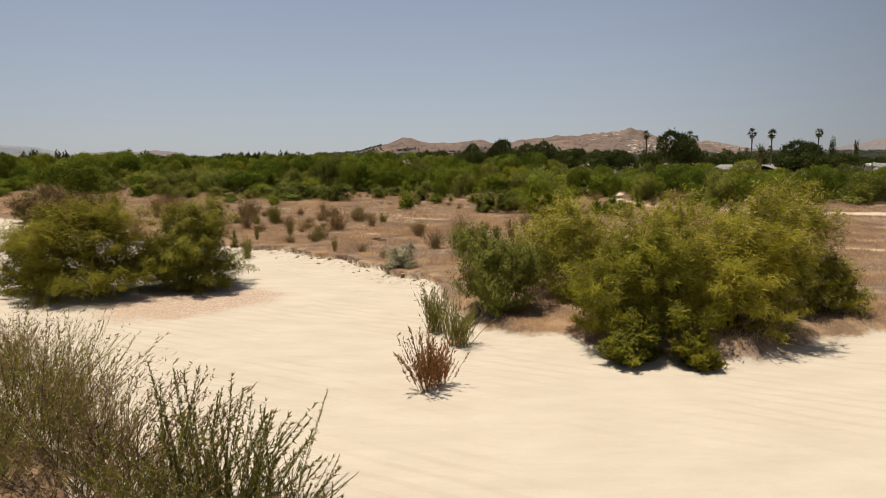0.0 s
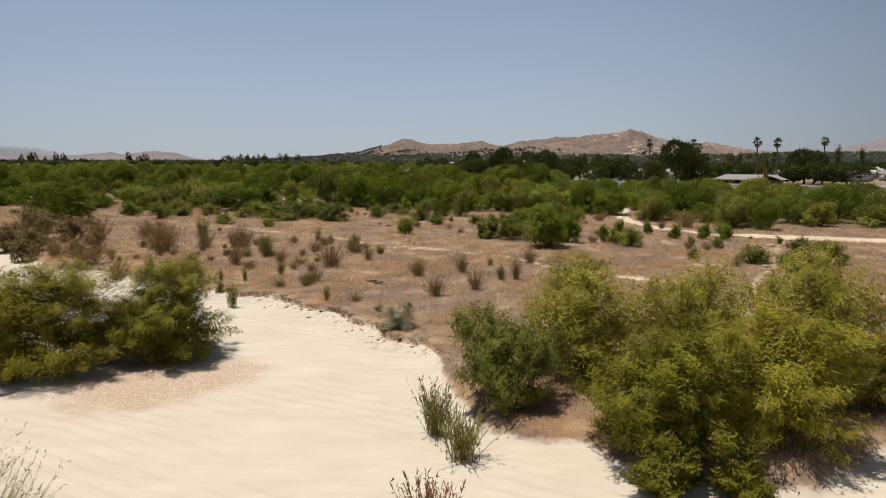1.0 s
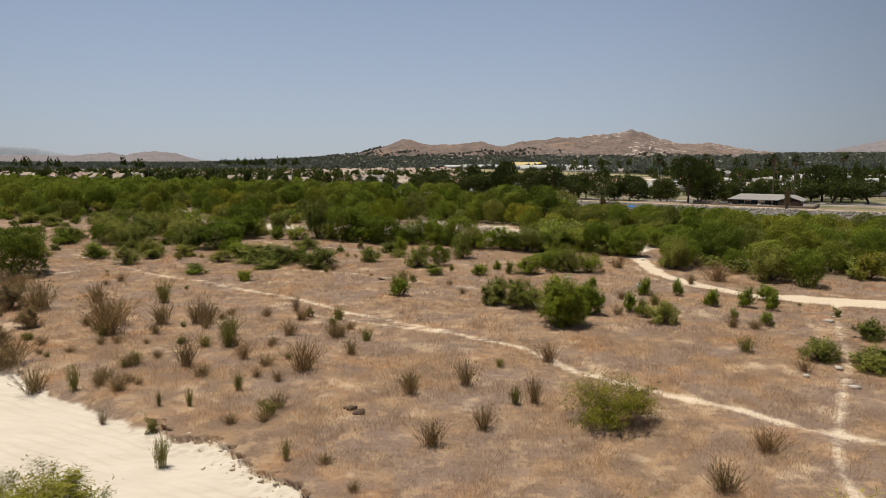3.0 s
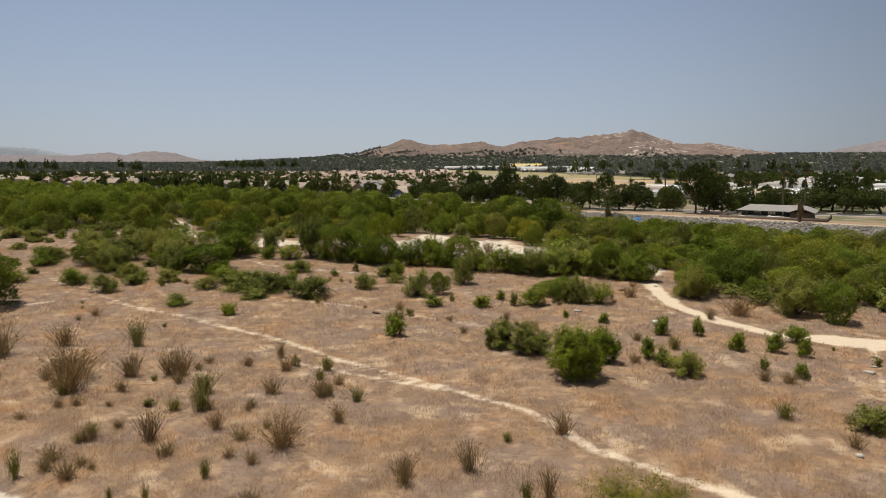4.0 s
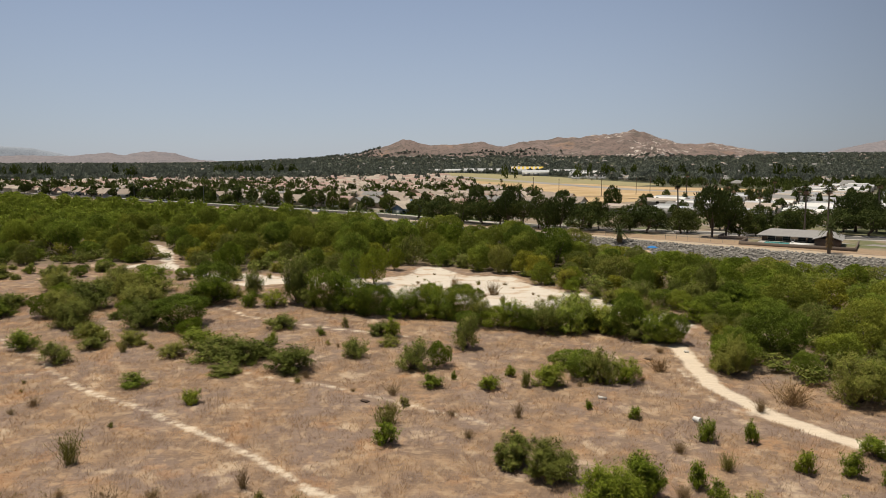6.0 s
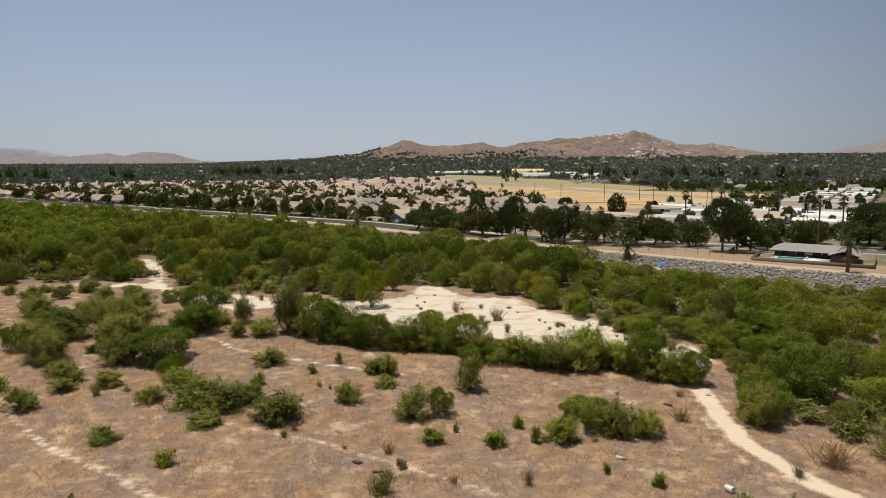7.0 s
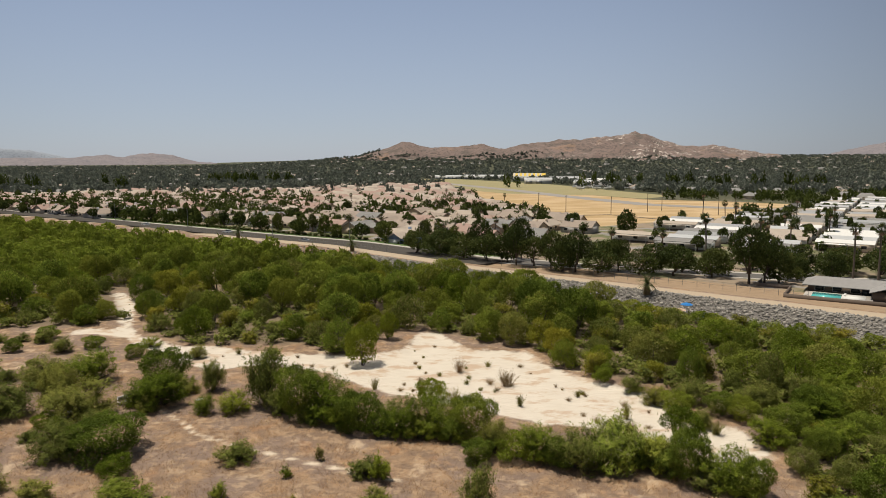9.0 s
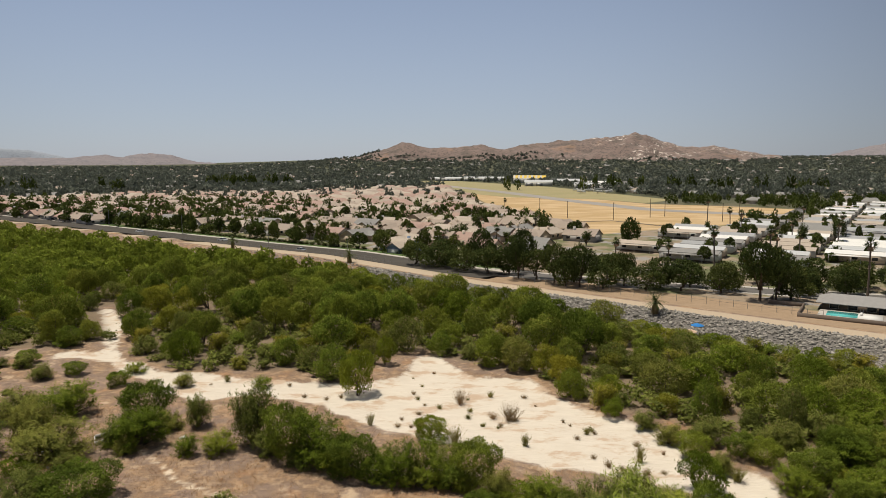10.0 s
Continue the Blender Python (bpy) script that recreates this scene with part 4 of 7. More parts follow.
# weeds on the near sand
stand(rusty, [(-0.5, 20.9, 1.5, 2.1), (-0.1, 21.3, 1.1, 1.6)], "rust-brown leafy weed on open sand", "weed", "weeds on the sand", dice)
wispy = [brush("broom_weed", 71 + i, 150, 4200, (DRYTWIG, OLIVE, DRYTWIG)[i], 0.42, 0.0024, 0.040, 0.007) for i in range(3)]
stand(wispy, [(-14.6, 22.8, 3.6, 2.4), (-11.8, 20.2, 3.4, 2.7), (-10.0, 17.6, 3.2, 2.6), (-12.6, 17.4, 3.0, 2.5), (-8.4, 15.6, 2.8, 2.3), (-14.4, 19.0, 3.4, 2.3), (-10.8, 15.2, 3.0, 2.2), (-9.2, 13.4, 2.6, 2.0), (-12.0, 14.0, 3.0, 2.1)],
      "tall dry brown broom weed on the near bank", "weed", "weeds on the near bank", dice)
olive_seep = [brush("seep_willow", 35 + i, 90, 6000, (DRYTWIG, OLIVE)[i], 0.40, 0.0026, 0.030, 0.007, True) for i in range(2)]
seep = [brush("seep_willow", 31 + i, 55, 9000, SEEP, 0.40, 0.003, 0.030, 0.008, True) for i in range(3)]
stand(seep, [(-4.7, 12.7, 4.0, 3.1), (-3.8, 12.4, 3.2, 2.5), (-2.9, 12.7, 2.2, 1.5)], "sparse dark green seep willow with feathery shoots", "bush", "weeds on the near bank", dice)
stand(olive_seep, [(-7.4, 13.8, 4.0, 3.3), (-6.0, 13.0, 3.8, 3.0), (-9.6, 15.4, 4.0, 3.3), (-5.0, 11.8, 3.0, 2.2)], "half-dry brown seep willow with feathery shoots", "bush", "weeds on the near bank", dice)
grown("silver_shrub", -2.5, 42.6, 2.7, 1.75, 34, 6000, 0.12, 0.06, SILVER, "bush", "rounded silvery shrub with pale flowers in dead grass", "shrub", "silver shrub", clumps=90)
grown("pale_reed_clump", 17.6, 131.8, 8.0, 6.6, 35, 6000, 0.75, 0.12, REED, "upright", "tall pale green giant reed clump", "reed", "reed clump", clumps=90, lobes=11)
grown("pale_reed_clump", 22.6, 131.0, 5.5, 4.6, 36, 3500, 0.7, 0.12, REED, "upright", "tall pale green giant reed clump", "reed", "reed clump", clumps=60, lobes=9)


def dead_grass(count, area, seed, tall, wide, name, label):
    """Tufts of dead grass, four bent blades each, thinned out on sand and paths."""
    r = np.random.RandomState(seed)
    x0, x1, y0, y1 = area
    px, py = r.uniform(x0, x1, count), r.uniform(y0, y1, count)
    keep = np.abs(px) < 0.68 * py + 6
    px, py = px[keep], py[keep]
    path = np.full(px.shape, -9.0)
    for w, pts in PATHS:
        path = np.maximum(path, w - to_segments(px, py, pts, False))
    thick = 0.55 + 0.45 * waves(px, py, 21, 6) + 0.2 * waves(px, py, 22, 1.6)
    keep = (sand_depth(px, py) < -0.5 - 1.35 * undercut(px, py)) & (inside(px, py, WASH) < -1) & (path < -0.1) & (thick > r.uniform(0, 0.9, len(px)))
    px, py = px[keep], py[keep]
    n = len(px)
    pz = height(px, py)
    base = np.repeat(np.stack([px, py, pz - 0.02], 1), 4, 0) + r.normal(size=(n * 4, 3)) * (0.12, 0.12, 0)
    axis = unit(r.normal(size=(n * 4, 3)) * (0.55, 0.55, 0.1) + (0.1, 0, 1))
    side = unit(np.cross(axis, r.normal(size=(n * 4, 3))))
    h = np.repeat(r.uniform(0.6, 1.25, n) * (0.75 + 0.35 * np.clip(waves(px, py, 23, 9), -1, 1)), 4) * tall * r.uniform(0.7, 1.2, n * 4)
    co, faces = leaf_faces(base, axis, side, h, np.full(n * 4, wide))
    me = mesh_of(name, co, faces)
    me.materials.append(STRAW_FIELD)
    tagged(new(name, me), label, "grass", kind="stuff")


def straw_material():
    m = Nodes("dead_grass")
    where = m.coords()
    island = m.node("ShaderNodeNewGeometry").outputs["Random Per Island"]
    mid = m.noise(0.55, 5, 0.65, where)
    tone = m.mix(m.step(mid, 0.36, 0.64), (0.42, 0.305, 0.235), (0.64, 0.46, 0.30))
    tone = m.mix(m.math('MULTIPLY', m.step(m.noise(0.13, 4, 0.6, where), 0.47, 0.58), 0.85), tone, m.mix(island, (0.33, 0.255, 0.225), (0.52, 0.41, 0.35)))
    tone = m.mix(m.math('MULTIPLY', m.step(m.noise(0.2, 5, 0.62, where), 0.53, 0.66), 0.55), tone, (0.60, 0.35, 0.18))
    tone = m.mix(m.math('MULTIPLY', island, 0.5), tone, (0.74, 0.58, 0.41))
    tone = m.mix(1.0, tone, (0.98, 0.91, 0.79), 'MULTIPLY')
    mat = m.done(tone, 0.9, 0.0, 0.05)
    thin = m.node("ShaderNodeBsdfTranslucent")
    m.put(thin.inputs["Color"], tone)
    both = m.node("ShaderNodeMixShader")
    both.inputs[0].default_value = 0.45
    m.link(m.shader.outputs[0], both.inputs[1])
    m.link(thin.outputs[0], both.inputs[2])
    m.link(both.outputs[0], m.out.inputs["Surface"])
    return mat


STRAW_FIELD = straw_material()
dead_grass(190000, (-50, 46, 18, 75), 1, 0.46, 0.016, "dead_grass", "dead mauve and rust grass tufts on the plain")
dead_grass(130000, (-95, 70, 75, 165), 2, 0.55, 0.030, "dead_grass", "dead mauve and rust grass tufts on the plain")


def clods():
    """Broken soil blocks along the undercut bank."""
    r = np.random.RandomState(9)
    co, faces = [], []
    line = [(-15.6, 53.6), (-13.2, 53.4), (-10.6, 50.3), (-8.1, 48.1), (-5.6, 44.8), (-3.8, 41.4), (-2.0, 40.6), (-0.2, 38.2)]
    cube = np.array([(x, y, z) for z in (-1, 1) for x, y in ((-1, -1), (1, -1), (1, 1), (-1, 1))], float)
    quad = np.array([(0, 3, 2, 1), (4, 5, 6, 7), (0, 1, 5, 4), (1, 2, 6, 5), (2, 3, 7, 6), (3, 0, 4, 7)])
    for (ax, ay), (bx, by) in zip(line, line[1:]):
        for _ in range(24):
            k = r.uniform()
            off = abs(r.normal()) * 0.6 - 0.25
            x, y = ax + (bx - ax) * k - off * 0.5, ay + (by - ay) * k - off * 0.85
            s = r.uniform(0.015, 0.04) * (2.2 if r.uniform() < 0.1 else 1.0)
            turn = Euler((r.uniform(-0.3, 0.3), r.uniform(-0.3, 0.3), r.uniform(0, 6))).to_matrix()
            shape = (cube + r.normal(size=cube.shape) * 0.22) * (s * 1.6, s, s * 0.8)
            pts = shape @ np.array(turn).T + (x, y, up(x, y) + s * 0.35)
            faces.append(quad + 8 * len(co))
            co.append(pts)
    me = mesh_of("soil_clods", np.concatenate(co), np.concatenate(faces))
    me.materials.append(SOIL)
    tagged(new("soil_clods", me), "broken pale soil blocks along an undercut bank", "soil", kind="stuff")


SOIL = plain("soil", (0.54, 0.45, 0.345), 0.95, 0, 0.25, 2.0)
clods()

# ---------------------------------------------------------------- riverside woodland
def in_view(x, y, margin=8):
    return abs(x) < 0.67 * y + margin


def scatter(outline, gap, seed, room=0.0):
    """Places inside an outline, no two closer than the gap."""
    r = random.Random(seed)
    xs, ys = [p[0] for p in outline], [p[1] for p in outline]
    x0, x1, y0, y1 = max(min(xs), -330), min(max(xs), 190), min(ys), max(ys)
    cand = [(r.uniform(x0, x1), r.uniform(y0, y1)) for _ in range(int((x1 - x0) * (y1 - y0) / gap ** 2 * 5))]
    px, py = np.array([c[0] for c in cand]), np.array([c[1] for c in cand])
    ok = (inside(px, py, outline) > room) & (np.abs(px) < 0.67 * py + 8)
    cells, out = {}, []
    for (x, y), good in zip(cand, ok):
        if not good:
            continue
        i, j = int(x // gap), int(y // gap)
        if all((x - a) ** 2 + (y - b) ** 2 > gap * gap for di in (-1, 0, 1) for dj in (-1, 0, 1) for a, b in cells.get((i + di, j + dj), ())):
            cells.setdefault((i, j), []).append((x, y))
            out.append((x, y))
    return out


woods = [plant("woodland_tree", 110 + i, 4400, 0.047, 0.021, (WOODS, FRESH, COTTON, MULEFAT, WOODS, COTTON, WOODS, MULEFAT, FRESH)[i], "dome", lobes=13 + i, stem=0.014) for i in range(9)]
woods.append(plant("woodland_tree", 119, 4200, 0.047, 0.021, YELLOWING, "dome", lobes=16, stem=0.014))
leafy = [plant("woodland_tree", 100 + i, 9500, 0.036, 0.014, (WOODS, MULEFAT, COTTON)[i], "dome", lobes=17 + i, stem=0.014) for i in range(3)]
feathery = [plant("woodland_shrub", 105 + i, 3000, 0.062, 0.022, (MULEFAT, WILLOW, WOODS)[i], "upright", 130, 13, 0.016) for i in range(3)]
cotton = [plant("cottonwood", 120 + i, 4800, 0.044, 0.021, (COTTON, WOODS, COTTON)[i], "standard", lobes=20, stem=0.018, bare=0.12) for i in range(3)]
spots = scatter(WOODLAND, 4.8, 3, -0.8)
dw = beyond_levee(np.array([p[0] for p in spots]), np.array([p[1] for p in spots]))
spots = sorted((math.hypot(x, y - 40), x, y) for (x, y), d in zip(spots, dw) if d < (-18 if x > 25 else (-16 if -20 < x < -8 else -13)))
far_rows = []
sx, sy = np.array([p[1] for p in spots]), np.array([p[2] for p in spots])
spots = [p for p, w in zip(spots, inside(sx, sy, WASH)) if w < -2.4 and math.hypot(p[1] - 47.5, p[2] - 197) > 6]
edges = inside(np.array([p[1] for p in spots]), np.array([p[2] for p in spots]), WOODLAND)
for n, ((far, x, y), edge) in enumerate(zip(spots, edges)):
    w = dice.uniform(5.0, 9.5) * (0.82 if edge < 6 else 1)
    h = w * dice.uniform(0.55, 0.95) + (0.5 if x < 20 else -0.2)
    if x > 34 and y > 150:
        h = dice.uniform(0.72, 1.0) * min(8.6, 4.6 + 0.09 * (-18 - float(beyond_levee(np.array([x]), np.array([y]))[0])))
    near = math.hypot(x, y - 67) < 98
    if n < 360 and edge > 7 and x < 26 and dice.random() < 0.22:
        stand(cotton, [(x, y, dice.uniform(7.5, 10.5), dice.uniform(7.4, 9.6))], "tall rounded cottonwood above the riverside thicket", "tree", "riverside woodland", dice)
    elif n < 360 and dice.random() < 0.36:
        stand(feathery, [(x, y, w * 0.8, h * 0.75)], "feathery olive-green shrub in the riverside thicket", "shrub", "riverside woodland", dice)
    elif n < 360:
        stand(leafy if near else woods, [(x, y, w, h)], "dense green riverside tree in a thicket", "tree", "riverside woodland", dice)
    else:
        far_rows.append((x, y, w, h))
# low shrubs along the toe of the riprap
for x, y in offset(dense([(112, 168.4), (81, 193), (34, 230.4)], 3.6), -14.6):
    stand(woods[:4] + feathery, [(x + dice.uniform(-1, 1), y + dice.uniform(-1.2, 1.2), dice.uniform(4.2, 6.4), dice.uniform(2.4, 3.6))], "low green shrub at the foot of the riprap", "shrub", "shrubs below the levee", dice)
# a close row at the foot of the levee
for i, (x, y) in enumerate(offset(dense([(34, 230.4), (2, 256), (-6, 263.8)], 4.2), -14.2)):
    stand(woods[:6], [(x + dice.uniform(-1, 1), y + dice.uniform(-1, 1), dice.uniform(6, 8), dice.uniform(5.2, 6.8))], "dense green tree at the foot of the levee", "tree", "riverside woodland", dice)


def joined(name, models, rows, label, category, seed, material):
    """Many plants as one mesh."""
    r = random.Random(seed)
    co, faces, tones, n = [], [], [], 0
    for x, y, w, h, *own in rows:
        z = own[0] if own else up(x, y)
        c, f = models[r.randrange(len(models))]
        a = r.uniform(0, 6.28)
        ca, sa = math.cos(a) * w, math.sin(a) * w
        p = np.stack([c[:, 0] * ca - c[:, 1] * sa + x, c[:, 0] * sa + c[:, 1] * ca + y, c[:, 2] * h + z], 1)
        co.append(p)
        faces.append(f + n)
        n += len(p)
        tones.append(np.full(len(p), r.random() * 0.9))
    me = toned(mesh_of(name, np.concatenate(co), np.concatenate(faces)), np.concatenate(tones))
    me.materials.append(material)
    return tagged(new(name, me), label, category, kind="stuff")


under = scatter(WOODLAND, 3.3, 8, -0.6)
du = beyond_levee(np.array([p[0] for p in under]), np.array([p[1] for p in under]))
under = sorted((math.hypot(x, y - 40), x, y) for (x, y), d in zip(under, du) if d < -14)[:520]
low = [crown(140 + i, 260, 0.15, 0.07, "upright", 40, 9)[:2] for i in range(5)]
joined("undergrowth", low, [(x, y, dice.uniform(3.4, 5.6), dice.uniform(1.6, 3.0)) for far, x, y in under], "low green undergrowth between riverside trees", "undergrowth", 5, MULEFAT)

if far_rows:
    rough = [billow(130 + i, 640, 0.095, 0.075, 12)[:2] for i in range(6)]
    joined("far_woodland", rough, far_rows, "far green riverside woodland crowns", "woodland", 4, WOODS)
clear(wispy + finer + small + broom + thicket + grey + dry + olive + rusty + seep + olive_seep + dense_dry + woods + cotton + feathery + leafy)

# ---------------------------------------------------------------- levee, road and riprap
def strip(name, line, d0, d1, lift, material, thick=0.0, gap=6.0):
    """A ribbon between two offsets of a line, lying on the ground."""
    mid = dense(line, gap)
    a, b = np.array(offset(mid, d0)), np.array(offset(mid, d1))
    za, zb = height(a[:, 0], a[:, 1]) + lift, height(b[:, 0], b[:, 1]) + lift
    n = len(mid)
    co = np.concatenate([np.column_stack([a, za]), np.column_stack([b, zb])])
    faces = [(i, n + i, n + i + 1, i + 1) for i in range(n - 1)]
    if thick:
        co = np.concatenate([co, co - (0, 0, thick)])
        faces += [(i, i + 1, 2 * n + i + 1, 2 * n + i) for i in range(n - 1)] + [(n + i + 1, n + i, 3 * n + i, 3 * n + i + 1) for i in range(n - 1)]
    me = mesh_of(name, co, faces)
    me.materials.append(material)
    return new(name, me)


ASPHALT = plain("asphalt", (0.075, 0.067, 0.058), 0.95, 0, 0.25, 0.25, 0.05)
STREET = plain("street_asphalt", (0.12, 0.112, 0.104), 0.95, 0, 0.2, 0.3, 0.1)
CONCRETE = plain("concrete", (0.46, 0.42, 0.37), 0.9, 0, 0.15, 0.6)
LAWN = plain("lawn", (0.075, 0.115, 0.03), 0.95, 0, 0.35, 0.5)
PAINT = plain("road_paint", (0.62, 0.60, 0.55), 0.7, 0, 0.2, 2.0)


def stone_material():
    """Rubble: every block its own grey, with stains and grain."""
    m = Nodes("riprap_stone")
    island = m.node("ShaderNodeNewGeometry").outputs["Random Per Island"]
    tone = m.mix(island, (0.075, 0.068, 0.058), (0.36, 0.33, 0.285))
    tone = m.mix(m.math('MULTIPLY', m.step(m.noise(2.5, 4, 0.7), 0.45, 0.65), 0.5), tone, (0.15, 0.13, 0.115))
    info = m.node("ShaderNodeObjectInfo").outputs["Random"]
    tone = m.mix(m.math('MULTIPLY', info, 0.4), tone, (0.34, 0.315, 0.275))
    return m.done(tone, 0.92, 0.0, 0.15)


STONE = stone_material()
RUNWAY = plain("runway_asphalt", (0.27, 0.245, 0.215), 0.9, 0, 0.2, 0.05)
DITCH = plain("ditch_soil", (0.13, 0.10, 0.07), 0.95, 0, 0.3, 0.3)
STEEL = plain("galvanised_steel", (0.30, 0.30, 0.30), 0.5, 0.8, 0.15, 2.0)

HIGHWAY = [(6, 252.8), (2, 256), (-43, 300), (-81, 325), (-235, 435), (-420, 560), (-700, 747)]
LANE = [(230, 196), (180, 213), (130, 228), (89, 243), (70, 250), (48, 256), (28, 265), (12, 274)]
road = tagged(strip("road", HIGHWAY, 6.0, 22.5, 0.05, ASPHALT), "worn grey four-lane asphalt road behind the levee", "road", kind="structure")
for d in (7.2, 13.9, 14.5, 21.3):
    line = strip("lane_marking", HIGHWAY, d, d + 0.18, 0.06, PAINT)
    line.parent = road
for d in (10.5, 18.0):
    for i in range(40):
        k = i * 9.0 + 2
        a = dense(HIGHWAY, 1.0)[int(k):int(k) + 4]
        if len(a) == 4:
            dash = strip("lane_marking", a, d, d + 0.15, 0.06, PAINT)
            dash.parent = road
tagged(strip("pavement", HIGHWAY, 22.5, 24.3, 0.17, CONCRETE, 0.2), "pale concrete pavement along the road", "pavement", kind="structure")
tagged(strip("verge", HIGHWAY, 24.35, 29.5, 0.06, LAWN), "mown green verge beside the road", "lawn", kind="structure")
street = tagged(strip("street", LANE, -4.2, 4.2, 0.05, STREET), "pale grey asphalt street under shade trees", "street", kind="structure")
tagged(strip("pavement", LANE, 4.2, 5.8, 0.17, CONCRETE, 0.2), "pale concrete pavement along the street", "pavement", kind="structure")
tagged(strip("pavement", LANE, -5.4, -4.2, 0.17, CONCRETE, 0.2), "pale concrete kerb along the street", "pavement", kind="structure")
tagged(strip("avenue", [(300, 620), (277, 587), (167, 423), (140, 384)], -4.5, 4.5, 0.06, STREET), "grey street running past the mobile homes", "street", kind="structure")
tagged(strip("runway", [(230, 470), (170, 505), (138, 533), (100, 640), (65, 761), (4, 930), (-20, 1010)], -9, 9, 0.08, RUNWAY, 0, 20), "pale worn runway crossing a dry field", "runway", kind="structure")
tagged(strip("ditch", [(150, 399), (117, 412), (93, 450), (55, 440)][::1], -1.6, 1.6, 0.07, DITCH), "dark ditch line across the golden field", "ditch", kind="structure")


def stones():
    """Angular blocks on the river side of the levee: the nearest as pieces, the rest joined."""
    r = np.random.RandomState(12)
    top = tagged(new("riprap"), "grey angular riprap stones on the levee's slope", "riprap", kind="structure")
    ico = np.array([(x, y, z) for z in (-1, 1) for x, y in ((-1, -1), (1, -1), (1, 1), (-1, 1))], float) * (0.62, 0.62, 0.5)
    ico = np.concatenate([ico, [(0, 0, 0.8), (1.0, 0, 0), (-1.0, 0, 0), (0, 1.0, 0), (0, -1.0, 0)]])
    tri = np.array([(4, 5, 8), (5, 6, 8), (6, 7, 8), (7, 4, 8), (0, 1, 12), (1, 5, 12), (5, 4, 12), (4, 0, 12), (1, 2, 9), (2, 6, 9), (6, 5, 9), (5, 1, 9),
                    (2, 3, 11), (3, 7, 11), (7, 6, 11), (6, 2, 11), (3, 0, 10), (0, 4, 10), (4, 7, 10), (7, 3, 10)])
    kinds = []
    for i in range(8):
        me = mesh_of("stone", ico + r.normal(size=ico.shape) * 0.16, tri)
        me.materials.append(STONE)
        kinds.append(me)
    line = dense([(150, 138), (140, 146), (81, 193), (2, 256), (-43, 300), (-81, 325)], 1.0)
    edge = [np.array(offset(line, d)) for d in (-12.6, -2.6)]
    co, faces, made = [], [], 0
    for i in range(len(line)):
        x0 = line[i][0]
        rows = 52 if x0 > 22 else (40 if -22 < x0 < -4 else 8)
        for j in range(rows):
            k = r.uniform(0, 1)
            p = edge[0][i] * (1 - k) + edge[1][i] * k + r.normal(size=2) * 0.35
            s = r.uniform(0.16, 0.36) * (1.6 if r.uniform() < 0.1 else 1.0)
            place = (p[0], p[1], up(p[0], p[1]) + s * 0.15)
            turn = Euler((r.uniform(-0.5, 0.5), r.uniform(-0.5, 0.5), r.uniform(0, 6.28)))
            if 66 < p[0] < 84 and made < 290 and j % 3 == 0:
                ob = new("stone", kinds[r.randint(8)])
                ob.parent = top
                ob.matrix_basis = Matrix.LocRotScale(place, turn, (s, s * r.uniform(0.7, 1), s * r.uniform(0.6, 1)))
                made += 1
            else:
                pts = (ico + r.normal(size=ico.shape) * 0.16) * (s, s * r.uniform(0.7, 1), s * r.uniform(0.6, 1))
                co.append(pts @ np.array(turn.to_matrix()).T + place)
                faces.append(tri + 13 * len(faces))
    me = mesh_of("stone_rest", np.concatenate(co), np.concatenate(faces))
    me.materials.append(STONE)
    tagged(new("stone_bank", me), "grey angular riprap stones piled on the levee", "stones", kind="stuff")


stones()


def box(name, x0, x1, y0, y1, z0, z1, material, parent, label=""):
    co = [(x, y, z) for z in (z0, z1) for x, y in ((x0, y0), (x1, y0), (x1, y1), (x0, y1))]
    faces = [(0, 3, 2, 1), (4, 5, 6, 7), (0, 1, 5, 4), (1, 2, 6, 5), (2, 3, 7, 6), (3, 0, 4, 7)]
    return part(name, mesh_of(name, co, faces), material, parent, label)


def gable(name, x0, x1, y0, y1, z, rise, material, parent, over=0.6, hip=0.0, thick=0.18):
    """A pitched roof slab with its ridge along x; hip draws the ridge's ends in."""
    x0, x1, y0, y1 = x0 - over, x1 + over, y0 - over, y1 + over
    ym = (y0 + y1) / 2
    drop = 0.12
    co = [(x0, y0, z - drop), (x1, y0, z - drop), (x1, y1, z - drop), (x0, y1, z - drop), (x0 + hip, ym, z + rise), (x1 - hip, ym, z + rise)]
    co += [(x, y, q - thick) for x, y, q in co]
    faces = [(0, 1, 5, 4), (2, 3, 4, 5), (7, 6, 10, 11), (9, 8, 11, 10), (1, 0, 6, 7), (3, 2, 8, 9)]
    me = bpy.data.meshes.new(name)
    ends = [(3, 0, 4), (1, 2, 5), (0, 3, 9, 6), (2, 1, 7, 8)] if hip else [(0, 4, 10, 6), (4, 3, 9, 10), (1, 7, 11, 5), (5, 11, 8, 2)]
    me.from_pydata(co, [], faces + ends)
    return part(name, me, material, parent)


def gable_end(x, y0, y1, z, rise, material, parent, thick=0.2):
    ym = (y0 + y1) / 2
    co = [(x - thick, y0, z), (x - thick, y1, z), (x - thick, ym, z + rise - 0.15), (x, y0, z), (x, y1, z), (x, ym, z + rise - 0.15)]
    me = bpy.data.meshes.new("gable_wall")
    me.from_pydata(co, [], [(0, 2, 1), (3, 4, 5), (0, 3, 5, 2), (1, 2, 5, 4), (0, 1, 4, 3)])
    return part("gable_wall", me, material, parent)


